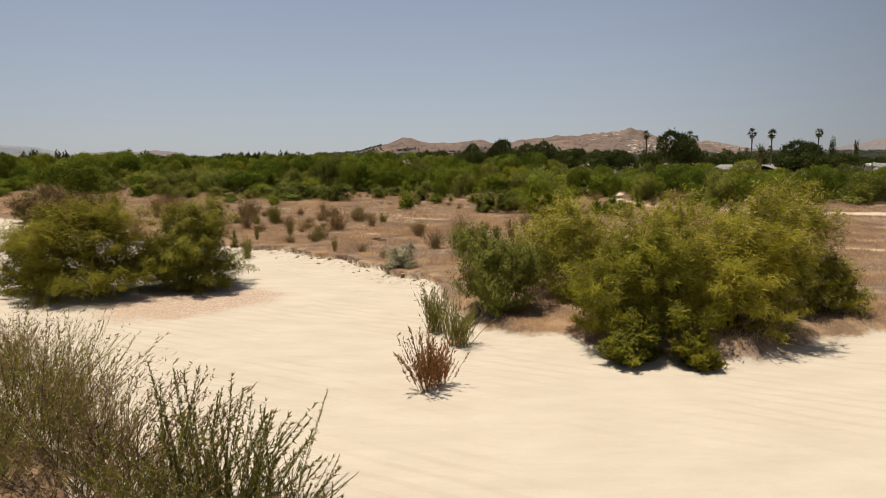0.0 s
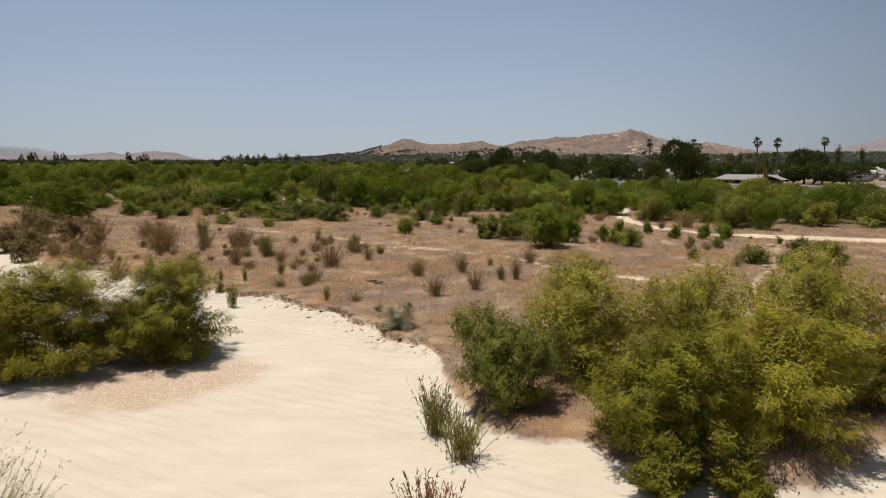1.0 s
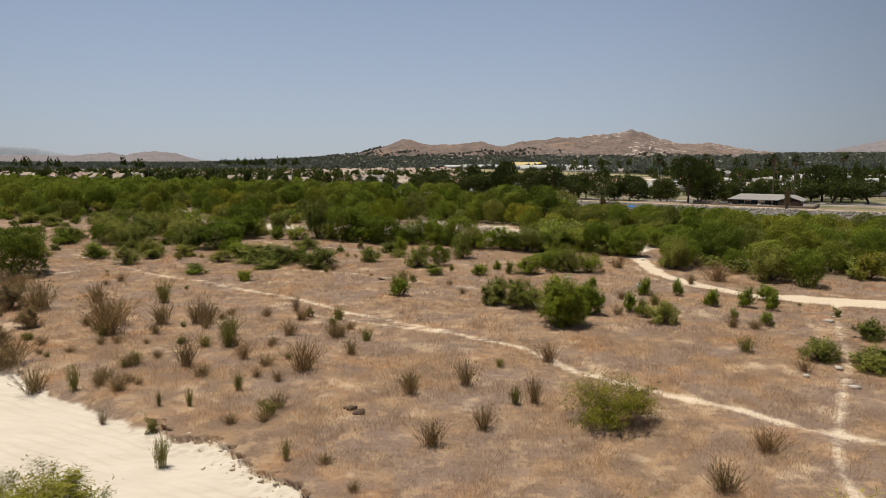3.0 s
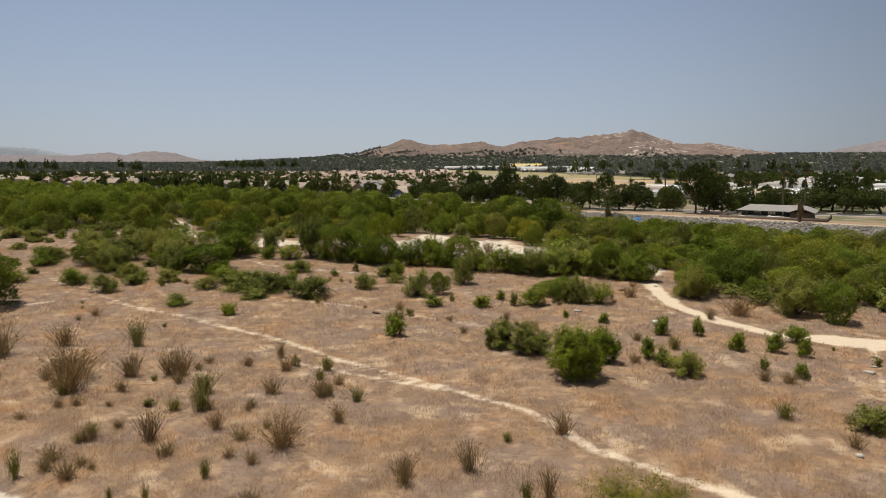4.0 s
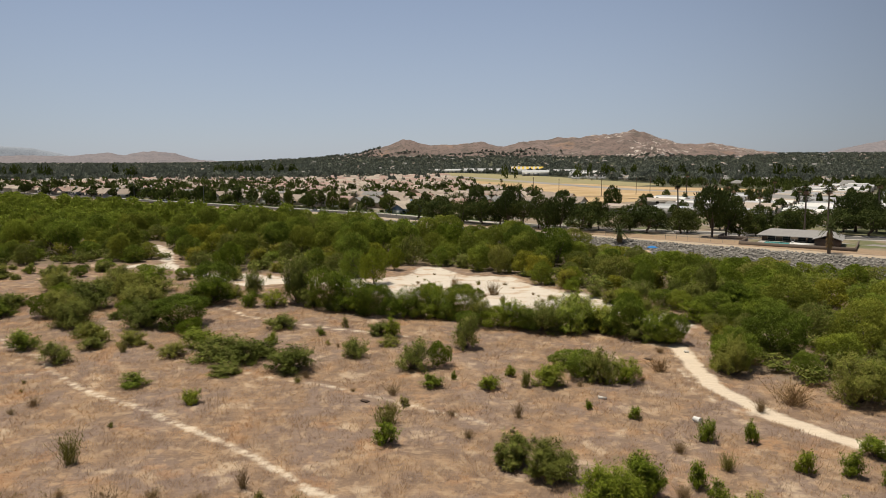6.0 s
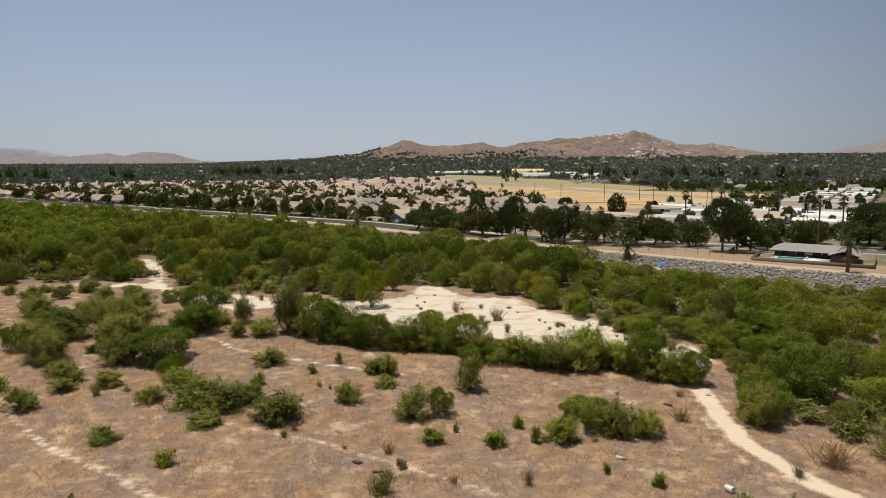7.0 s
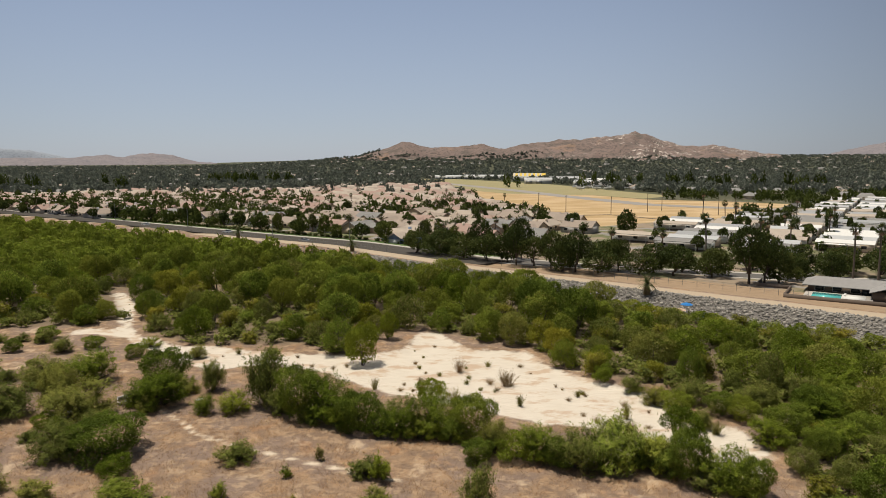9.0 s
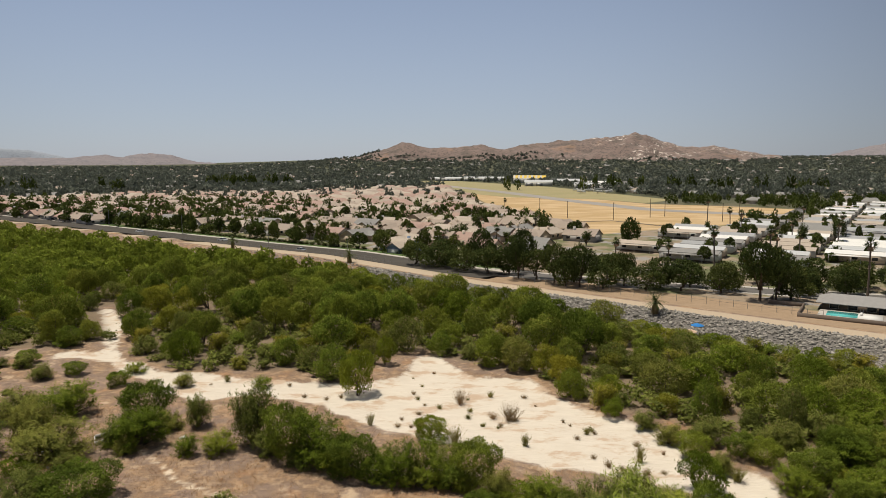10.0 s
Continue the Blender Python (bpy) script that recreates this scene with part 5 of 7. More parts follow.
WALLS = [plain("stucco_" + n, c, 0.9, 0, 0.1, 0.5) for n, c in (("cream", (0.52, 0.44, 0.35)), ("sand", (0.46, 0.37, 0.28)), ("grey", (0.40, 0.38, 0.36)), ("blue", (0.20, 0.25, 0.33)))]
ROOFS = [plain("roof_" + n, c, 0.85, 0, 0.2, 0.7) for n, c in (("rose", (0.33, 0.225, 0.18)), ("tan", (0.31, 0.25, 0.20)), ("beige", (0.39, 0.325, 0.26)), ("grey", (0.22, 0.21, 0.195)))]
TRIM = plain("white_trim", (0.62, 0.60, 0.56), 0.7, 0, 0.1, 1.0)
PANE = plain("window_glass", (0.035, 0.04, 0.045), 0.12, 0, 0.2, 1.0, 0.5)
WHITE = plain("white_metal_roof", (0.42, 0.42, 0.41), 0.55, 0, 0.08, 0.4)
PANEL = plain("white_siding", (0.55, 0.54, 0.51), 0.8, 0, 0.1, 0.5)
GREYTIN = plain("weathered_tin_roof", (0.30, 0.30, 0.295), 0.6, 0, 0.15, 0.4)
BROWN = plain("brown_block_wall", (0.15, 0.115, 0.09), 0.9, 0, 0.25, 0.8)


def house(wall, roof, wide, deep, wing, two=False):
    """A tract house: stuccoed body, pitched tile roof, garage wing, windows and a chimney."""
    top = new("house")
    e = 5.2 if two else 2.7
    rise = deep * 0.27
    box("wall", -wide / 2, wide / 2, -deep / 2, deep / 2, -0.3, e, wall, top)
    gable("roof", -wide / 2, wide / 2, -deep / 2, deep / 2, e, rise, roof, top, hip=0 if wing else deep * 0.4)
    if wing:
        for sx in (-wide / 2 + 0.2, wide / 2):
            gable_end(sx, -deep / 2, deep / 2, e, rise, wall, top)
    s = -1 if not wing else 1
    gx0, gx1 = (-wide / 2, -wide / 2 + 5.6) if s < 0 else (wide / 2 - 5.6, wide / 2)
    box("garage_wall", gx0, gx1, -deep / 2 - 4.5, -deep / 2 + 0.1, -0.3, 2.7, wall, top)
    gm = (gx0 + gx1) / 2
    me = bpy.data.meshes.new("garage_roof")
    y0, y1, o, rr = -deep / 2 - 5.1, -deep / 2 + 3.5, 0.6, 1.75
    co = [(gx0 - o, y0, 2.58), (gx0 - o, y1, 2.58), (gm, y0, 2.6 + rr), (gm, y1, 2.6 + rr), (gx1 + o, y0, 2.58), (gx1 + o, y1, 2.58)]
    co += [(x, y, z - 0.18) for x, y, z in co]
    me.from_pydata(co, [], [(0, 2, 3, 1), (2, 4, 5, 3), (6, 7, 9, 8), (8, 9, 11, 10), (0, 6, 8, 2), (2, 8, 10, 4), (0, 1, 7, 6), (4, 10, 11, 5)])
    part("garage_roof", me, roof, top)
    me = bpy.data.meshes.new("garage_gable")
    y = -deep / 2 - 4.5
    me.from_pydata([(gx0, y, 2.7), (gx1, y, 2.7), (gm, y, 4.1), (gx0, y + 0.2, 2.7), (gx1, y + 0.2, 2.7), (gm, y + 0.2, 4.1)], [], [(0, 1, 2), (3, 5, 4), (0, 2, 5, 3), (1, 4, 5, 2), (0, 3, 4, 1)])
    part("garage_gable", me, wall, top)
    door = box("garage_door", gm - 2.4, gm + 2.4, y - 0.06, y + 0.02, -0.2, 2.1, TRIM, top, "white panelled garage door")
    for wx in ((-2.0, 2.5) if wing else (1.5, 5.0)):
        win = box("window", wx - 0.9, wx + 0.9, -deep / 2 - 0.08, -deep / 2 + 0.02, 0.9, 2.1, TRIM, top)
        box("pane", wx - 0.78, wx + 0.78, -deep / 2 - 0.1, -deep / 2 - 0.06, 1.0, 2.0, PANE, win)
    for wx in (-wide / 3, 0.0, wide / 3):
        win = box("window", wx - 0.9, wx + 0.9, deep / 2 - 0.02, deep / 2 + 0.08, 0.9, 2.1, TRIM, top)
        box("pane", wx - 0.78, wx + 0.78, deep / 2 + 0.06, deep / 2 + 0.1, 1.0, 2.0, PANE, win)
    box("chimney", wide * 0.2, wide * 0.2 + 1.0, 0.6, 1.4, e, e + rise + 0.7, wall, top)
    return top


def mobile_home(wall, roof, long, wide):
    """A long low mobile home with a white metal roof, a carport and windows."""
    top = new("mobile_home")
    box("wall", -long / 2, long / 2, -wide / 2, wide / 2, 0.0, 3.0, wall, top)
    box("skirting", -long / 2 - 0.03, long / 2 + 0.03, -wide / 2 - 0.03, wide / 2 + 0.03, -0.3, 0.6, BROWN, top)
    gable("roof", -long / 2, long / 2, -wide / 2, wide / 2, 3.05, 0.75, roof, top, 0.35)
    for sx in (-long / 2 + 0.2, long / 2):
        gable_end(sx, -wide / 2, wide / 2, 3.0, 0.7, wall, top)
    box("carport_roof", -long / 2 + 1, long / 2 - 4, -wide / 2 - 3.4, -wide / 2 - 0.36, 2.55, 2.68, roof, top)
    for px in (-long / 2 + 1.2, -1.0, long / 2 - 4.2):
        box("carport_post", px - 0.06, px + 0.06, -wide / 2 - 3.3, -wide / 2 - 3.18, -0.3, 2.55, TRIM, top)
    for wx in (-long / 3, 0.0, long / 3):
        box("window", wx - 0.8, wx + 0.8, -wide / 2 - 0.06, -wide / 2 + 0.02, 1.3, 2.3, PANE, top)
    box("end_window", -long / 2 - 0.06, -long / 2 + 0.02, -1.0, 1.0, 1.3, 2.3, PANE, top)
    return top


TRACT = [(-30, 318), (-12, 304), (10, 296), (40, 312), (60, 334), (66, 373), (60, 440), (50, 497), (33, 573), (20, 730), (5, 850), (-120, 830), (-150, 720), (-263, 740), (-340, 640),
         (-600, 800), (-640, 760), (-300, 505), (-89, 362), (-60, 342)]
PARK = [(63, 326), (72, 296), (104, 276), (150, 268), (320, 330), (380, 440), (300, 600), (270, 560), (208, 468), (146, 412), (100, 392), (70, 366)]


def many(rows, cols, step, row_step, origin, along):
    ux, uy = along
    for i in range(-cols, cols):
        for j in range(rows):
            yield origin[0] + ux * i * step - uy * j * row_step, origin[1] + uy * i * step + ux * j * row_step, i, j


ROAD_WAY = (-0.815, 0.58)
house_models = [house(WALLS[i % 3], ROOFS[(0, 1, 2, 0, 2, 1, 1, 3)[i]], 11.6 + i % 3, 8.2 + i % 2, i % 2 == 1, False) for i in range(8)]
spots = []
for row in range(29):
    back = 36 + row * 20 + (5 if row % 2 else 0)
    for n in range(-8, 66):
        jx = dice.uniform(-1.5, 1.5)
        x = 2 - 0.815 * (n * 14.8 + jx) + 0.58 * back
        y = 256 + 0.58 * (n * 14.8 + jx) + 0.815 * back
        spots.append((x, y, row))
sx, sy = np.array([s[0] for s in spots]), np.array([s[1] for s in spots])
ok = (inside(sx, sy, TRACT) > 5) & (np.abs(sx) < 0.66 * sy + 10)
tract = sorted((y, x, row) for (x, y, row), good in zip(spots, ok) if good)
HOMES = []
for n, (y, x, row) in enumerate(tract):
    turn = -35.4 + (180 if row % 2 == 0 else 0) + dice.choice((0, 0, 0, 90)) + dice.uniform(-4, 4)
    HOMES.append((x, y, turn))
near_homes = HOMES[:110]
for x, y, turn in near_homes:
    m = dice.choice(house_models)
    if dice.random() < 0.14:
        continue
    tagged(copy_thing(m, pose(x, y, up(x, y), 0, 0, turn)), "single-storey stucco tract house with a pale tile roof", "house", "tract houses")
house_models.append(house(WALLS[3], ROOFS[2], 13, 9, True))
tagged(copy_thing(house_models[-1], pose(-16, 324, up(-16, 324), 0, 0, -35)), "blue-walled tract house with a beige tile roof", "house", "tract houses")


def far_houses(rows, name, label, seed, materials):
    """Plain pitched houses too far to pick apart, one mesh for each roof colour."""
    r = random.Random(seed)
    sets = [([], []) for _ in materials]
    body = ([], [])
    for x, y, turn, *own in rows:
        w, d, e, rise = r.uniform(10.5, 14.5), r.uniform(8, 10.5), 2.7, r.uniform(2.0, 2.8)
        m = pose(x, y, own[0] if own else up(x, y), 0, 0, turn)
        co, fa = sets[r.randrange(len(sets))]
        pts = [(-w / 2 - .5, -d / 2 - .5, e), (w / 2 + .5, -d / 2 - .5, e), (w / 2 + .5, d / 2 + .5, e), (-w / 2 - .5, d / 2 + .5, e), (-w / 2 + 2, 0, e + rise), (w / 2 - 2, 0, e + rise)]
        k = len(co)
        co += [tuple(m @ Vector(p)) for p in pts]
        fa += [(k, k + 1, k + 5), (k, k + 5, k + 4), (k + 2, k + 3, k + 4), (k + 2, k + 4, k + 5), (k + 3, k, k + 4), (k + 1, k + 2, k + 5)]
        k = len(body[0])
        body[0].extend(tuple(m @ Vector((a, b, c))) for c in (-0.5, e) for a, b in ((-w / 2, -d / 2), (w / 2, -d / 2), (w / 2, d / 2), (-w / 2, d / 2)))
        body[1].extend([(k, k + 1, k + 5, k + 4), (k + 1, k + 2, k + 6, k + 5), (k + 2, k + 3, k + 7, k + 6), (k + 3, k, k + 4, k + 7)])
    me = mesh_of(name, *body)
    me.materials.append(WALLS[0])
    tagged(new(name + "_walls", me), label, "houses", kind="stuff")
    for (co, fa), mat in zip(sets, materials):
        if co:
            me = mesh_of(name, co, fa)
            me.materials.append(mat)
            tagged(new(name + "_roofs", me), label, "houses", kind="stuff")


far_houses(HOMES[110:], "far_houses", "far pale-roofed tract houses in rows", 7, ROOFS[:3])

home_models = [mobile_home(PANEL if i % 3 else WALLS[0], (WHITE, GREYTIN, ROOFS[3], TRIM, ROOFS[2])[i], 17 + i % 3, 7.4 + (i % 2) * 0.8) for i in range(5)]
spots = []
for col in range(-4, 14):
    for row in range(-3, 34):
        x = 84 + 0.83 * col * 23.5 + 0.56 * row * 12.8 + (3 if col % 2 else 0)
        y = 302 - 0.56 * col * 23.5 + 0.83 * row * 12.8
        spots.append((x, y))
sx, sy = np.array([s[0] for s in spots]), np.array([s[1] for s in spots])
ok = (inside(sx, sy, PARK) > 4) & (sx < 0.66 * sy + 10) & (np.hypot(sx - 76, sy - 348) > 11) & (to_segments(sx, sy, LANE, False) > 16)
PARKED = []
for (x, y), good in zip(spots, ok):
    if good and dice.random() > 0.08:
        PARKED.append((x, y))
        tagged(copy_thing(dice.choice(home_models), pose(x, y, up(x, y), 0, 0, -34 + dice.uniform(-2, 2))), "long low mobile home with a white metal roof", "mobile home", "mobile homes")
clear(house_models + home_models)

# ---------------------------------------------------------------- trees of the town
def palm(tall, seed, fronds=34, reach=1.9, skirt=True):
    """A fan palm: ringed slender trunk, a globe of drooping fans and a skirt of dead ones."""
    r = np.random.RandomState(seed)
    top = new("fan_palm")
    bend = r.normal(size=2) * 0.02 * tall
    line = [((bend[0] * (i / 8) ** 2, bend[1] * (i / 8) ** 2, tall * i / 8 - (0.2 if i == 0 else 0)), 0.34 - 0.14 * min(1, i / 3) + (0.03 if i % 2 else 0)) for i in range(9)]
    part("trunk", mesh_of("trunk", *tubes(line and [line], 8)), PALMBARK, top)
    head = np.array((bend[0], bend[1], tall))

    def fans(n, low, high, name, material, label=""):
        base, axis, side, ln, wd = [], [], [], [], []
        for _ in range(n):
            a, e = r.uniform(0, 6.28), r.uniform(low, high)
            way = np.array((math.cos(a) * math.cos(e), math.sin(a) * math.cos(e), math.sin(e)))
            hub = head + way * reach * 0.45
            flat = np.cross(way, (0, 0, 1))
            flat = flat / max(np.linalg.norm(flat), 1e-6)
            base.append(head), axis.append(way), side.append(flat), ln.append(reach * 0.5), wd.append(0.07)
            for q in np.linspace(-1.2, 1.2, 9):
                ray = way * math.cos(q) + flat * math.sin(q) + np.array((0, 0, -0.30 * abs(q) - 0.15))
                base.append(hub), axis.append(ray / np.linalg.norm(ray)), side.append(np.cross(ray, (0, 0, 1)) + 1e-3), ln.append(reach * 0.6), wd.append(reach * 0.14)
        co, f = leaf_faces(np.array(base), np.array(axis), unit(np.array(side)), np.array(ln), np.array(wd))
        part(name, mesh_of(name, co, f), material, top, label)

    fans(fronds, -0.7, 1.3, "crown", PALMLEAF)
    if skirt:
        fans(14, -1.45, -0.8, "skirt", STRAW, "brown skirt of dead fans")
    return top


def date_palm(tall, seed):
    """A feather palm: stout trunk and arching fronds with leaflets."""
    r = np.random.RandomState(seed)
    top = new("date_palm")
    part("trunk", mesh_of("trunk", *tubes([[((0, 0, -0.2), 0.4), ((0, 0, tall * 0.5), 0.33), ((0, 0, tall), 0.42)]], 8)), PALMBARK, top)
    base, axis, side, ln, wd = [], [], [], [], []
    for i in range(46):
        a, e = i * 2.4, r.uniform(-0.3, 1.35)
        p, way = np.array((0, 0, tall)), np.array((math.cos(a) * math.cos(e), math.sin(a) * math.cos(e), math.sin(e)))
        flat = np.array((-math.sin(a), math.cos(a), 0))
        for s in range(9):
            q = p + way * 0.34
            for sg in (-1, 1):
                ray = unit((way * 0.6 + flat * sg + (0, 0, -0.15))[None])[0]
                base.append((p + q) / 2), axis.append(ray), side.append(way), ln.append(0.55 * (1.1 - s / 10)), wd.append(0.16)
            base.append(p), axis.append(way), side.append(flat), ln.append(0.5), wd.append(0.09)
            p, way = q, unit((way + (0, 0, -0.13))[None])[0]
    co, f = leaf_faces(np.array(base), np.array(axis), unit(np.array(side)), np.array(ln), np.array(wd))
    part("crown", mesh_of("crown", co, f), PALMLEAF, top)
    dead = np.arange(90)
    a, hh = dead * 2.4, tall * (0.35 + 0.6 * ((dead * 7) % 90) / 90)
    foot = np.stack([np.cos(a) * 0.3, np.sin(a) * 0.3, hh], 1)
    way = unit(np.stack([np.cos(a) * 0.45, np.sin(a) * 0.45, -np.ones(90)], 1))
    co, f = leaf_faces(foot, way, unit(np.stack([-np.sin(a), np.cos(a), 0 * a], 1)), np.full(90, 1.5), np.full(90, 0.4))
    part("skirt", mesh_of("skirt", co, f), DRYTWIG, top, "brown skirt of dead fronds")
    return top


TALL_PALMS = [(75, 258, 14.5), (91, 260, 14.5), (94, 262, 13.0), (102, 232, 14.2), (109, 233, 14.0), (133, 249, 15), (130, 409, 14.0), (136, 396, 10), (133, 377, 10), (140, 345, 9),
              (70, 282, 8.0), (58, 300, 6.5), (150, 330, 10), (164, 352, 11), (120, 300, 9), (175, 405, 11)]
for i, (x, y, h) in enumerate(TALL_PALMS):
    p = palm(h, 200 + i)
    p.matrix_basis = pose(x, y, up(x, y))
    tagged(p, "tall fan palm with a slender trunk and brown skirt", "palm", "fan palms")
short = [palm(5.0 + i, 220 + i, 30, 1.7) for i in range(3)] + [date_palm(4.5, 230)]
rows = []
for n in range(60):
    x, y, turn = HOMES[dice.randrange(min(260, len(HOMES)))]
    rows.append((x + dice.uniform(8, 11) * dice.choice((-1, 1)), y + dice.uniform(-3, 3)))
for x, y in rows[:46]:
    tagged(copy_thing(dice.choice(short), pose(x, y, up(x, y), 0, 0, dice.uniform(0, 360))), "fan palm between tract houses", "palm", "garden palms")
for x, y, h in ((85.5, 189.4, 5.6), (45.5, 214.5, 2.6), (-76, 316, 4.0), (-30, 286, 2.4)):
    p = date_palm(h, int(x) + 300)
    p.matrix_basis = pose(x, y, up(x, y))
    tagged(p, "stout shaggy palm at the levee's foot", "palm", "levee palms")
clear(short)

town = [plant("shade_tree", 150 + i, 1100, 0.085, 0.06, (SHADY, SHADY, GARDEN, SHADY, GARDEN)[i], ("standard", "standard", "dome", "tall", "dome")[i], 80, 12, 0.02, 0.1) for i in range(5)]
cypress = [plant("cypress", 165 + i, 1500, 0.055, 0.05, SHADY, "tall", 120, 14, 0.012) for i in range(2)]
stand(cypress, [(150.0, 270.5, 3.2, 14.2), (159.5, 271.0, 2.8, 12.6), (138.5, 335, 3.4, 9.5), (140.6, 336, 3.0, 9.0), (156, 343, 3.6, 10.5), (159, 342, 3.0, 9.5)], "slender dark columnar cypress between mobile homes", "cypress", "cypress trees", dice)
gum = [plant("gum_tree", 160 + i, 3400, 0.05, 0.024, SHADY, "standard", lobes=22, stem=0.02, bare=0.2) for i in range(2)]
avenue_tree = [plant("shade_tree", 155 + i, 3000, 0.05, 0.03, SHADY, ("dome", "standard", "dome")[i], lobes=18, stem=0.022, bare=0.12) for i in range(3)]
STREET_TREES = [(-9, 284, 11.7, 8), (-2, 279, 13, 8.5), (6, 273, 11.7, 8), (13, 268, 11.7, 8.5), (32.5, 250, 10.4, 9), (41.5, 246, 11.7, 8), (52, 243.5, 11.7, 7.5), (60.7, 242.5, 12.3, 8.5), (70, 240.5, 10.4, 8),
                (84.3, 233.5, 11.7, 9), (95, 246, 9.1, 7), (106, 246, 13, 8), (115, 242, 13, 8), (124, 238, 13, 8), (134, 236, 13, 8), (47, 262, 10.4, 7)]
MORE_TREES = [(100, 254, 12, 8.5), (112, 252, 12, 8), (123, 249, 13, 8.5), (135, 246, 13, 8), (88, 257, 11, 7.5), (66, 251, 10, 7), (91, 238, 9, 7), (19, 268, 11, 9.5), (26, 260, 11, 9), (57, 248, 11, 9), (46, 252, 12, 9), (36, 258, 12, 9.5), (74, 246, 10, 8), (102, 241, 10, 8), (0, 286, 12, 9)]
stand(avenue_tree, STREET_TREES + MORE_TREES, "dark green shade tree along the street", "tree", "street trees", dice)
stand(gum, [(21, 261, 9, 12), (30, 254, 9, 11), (36, 249, 10, 11.5), (75.3, 230.5, 13, 14.5), (80, 232, 11, 13), (127, 250, 16, 12.5), (137, 262, 14, 12), (24, 275, 9, 13), (12, 292, 9, 12), (48, 250, 8, 9)], "tall dark gum tree with an open crown", "tree", "gum trees", dice)
stand(town[2:3], [(76, 348.4, 11, 11.5)], "large round dark green tree beside white roofs", "tree", "shade trees", dice)
rows = []
for x, y in PARKED:
    for _ in range(dice.choice((1, 1, 2, 2))):
        a = dice.uniform(0, 6.28)
        rows.append((x + math.cos(a) * 9, y + math.sin(a) * 7, dice.uniform(3, 6.5), dice.uniform(3.5, 8)))
for x, y, turn in HOMES[:120]:
    for _ in range(1):
        a = dice.uniform(0, 6.28)
        rows.append((x + math.cos(a) * 10.5, y + math.sin(a) * 10.5, dice.uniform(4, 8), dice.uniform(4, 8)))
for x, y in offset(dense(HIGHWAY[1:6], 9.0), 31):
    if in_view(x, y, 0):
        rows.append((x + dice.uniform(-2, 2), y + dice.uniform(-2, 2), dice.uniform(5, 9), dice.uniform(5, 9.5)))
stand(town, rows[:430], "dark green garden tree between houses", "tree", "garden trees", dice)
hedge = [plant("hedge_bush", 170 + i, 700, 0.12, 0.07, SHADY, "bush", 40, 8) for i in range(2)]
rows = [(x, y, 3.2, 1.7) for x, y in offset(dense(HIGHWAY[1:6], 3.2), 28.6) if in_view(x, y, 0)][:70]
stand(hedge, rows, "clipped dark hedge bush along the road", "hedge", "roadside hedge", dice)
clear(avenue_tree + town + gum + hedge + cypress)

# ---------------------------------------------------------------- hills and the far valley
def hills_material(name, soil, light, brush_tone, rock):
    m = Nodes(name)
    where = m.coords()
    tone = m.mix(m.noise(0.006, 6, 0.62, where), soil, light)
    tone = m.mix(m.math('MULTIPLY', m.step(m.noise(0.02, 5, 0.7, where), 0.46, 0.62), 0.6), tone, brush_tone)
    tone = m.mix(m.math('MULTIPLY', m.step(m.noise(0.11, 4, 0.7, where), 0.52, 0.6), 0.7), tone, tuple(c * 0.72 for c in brush_tone))
    if rock:
        tone = m.mix(m.math('MULTIPLY', m.step(m.noise(0.009, 3, 0.6, where), 0.58, 0.68), 0.35), tone, (0.33, 0.20, 0.125))
        spots = m.math('MULTIPLY', m.step(m.noise(0.075, 4, 0.75, where), 0.53, 0.62), m.step(m.noise(0.004, 3, 0.6, where), 0.46, 0.56))
        split = m.node("ShaderNodeSeparateXYZ")
        m.link(where, split.inputs[0])
        tone = m.mix(m.math('MULTIPLY', spots, m.step(split.outputs["X"], 250.0, 560.0)), tone, rock)
    return m.done(tone, 0.95, 0.0, 0.05)


BROWN_HILL = hills_material("brown_hill", (0.155, 0.117, 0.104), (0.225, 0.168, 0.146), (0.092, 0.082, 0.07), (0.55, 0.48, 0.42))
# the next two carry air haze in their base colours: paler, greyer, bluer
HAZED_PALE_HILL = hills_material("hazed_pale_hill", (0.19, 0.172, 0.18), (0.245, 0.212, 0.21), (0.16, 0.152, 0.162), None)
HAZED_BLUE_HILL = hills_material("hazed_blue_hill", (0.27, 0.295, 0.335), (0.29, 0.315, 0.35), (0.26, 0.285, 0.32), None)


HILLS = {}


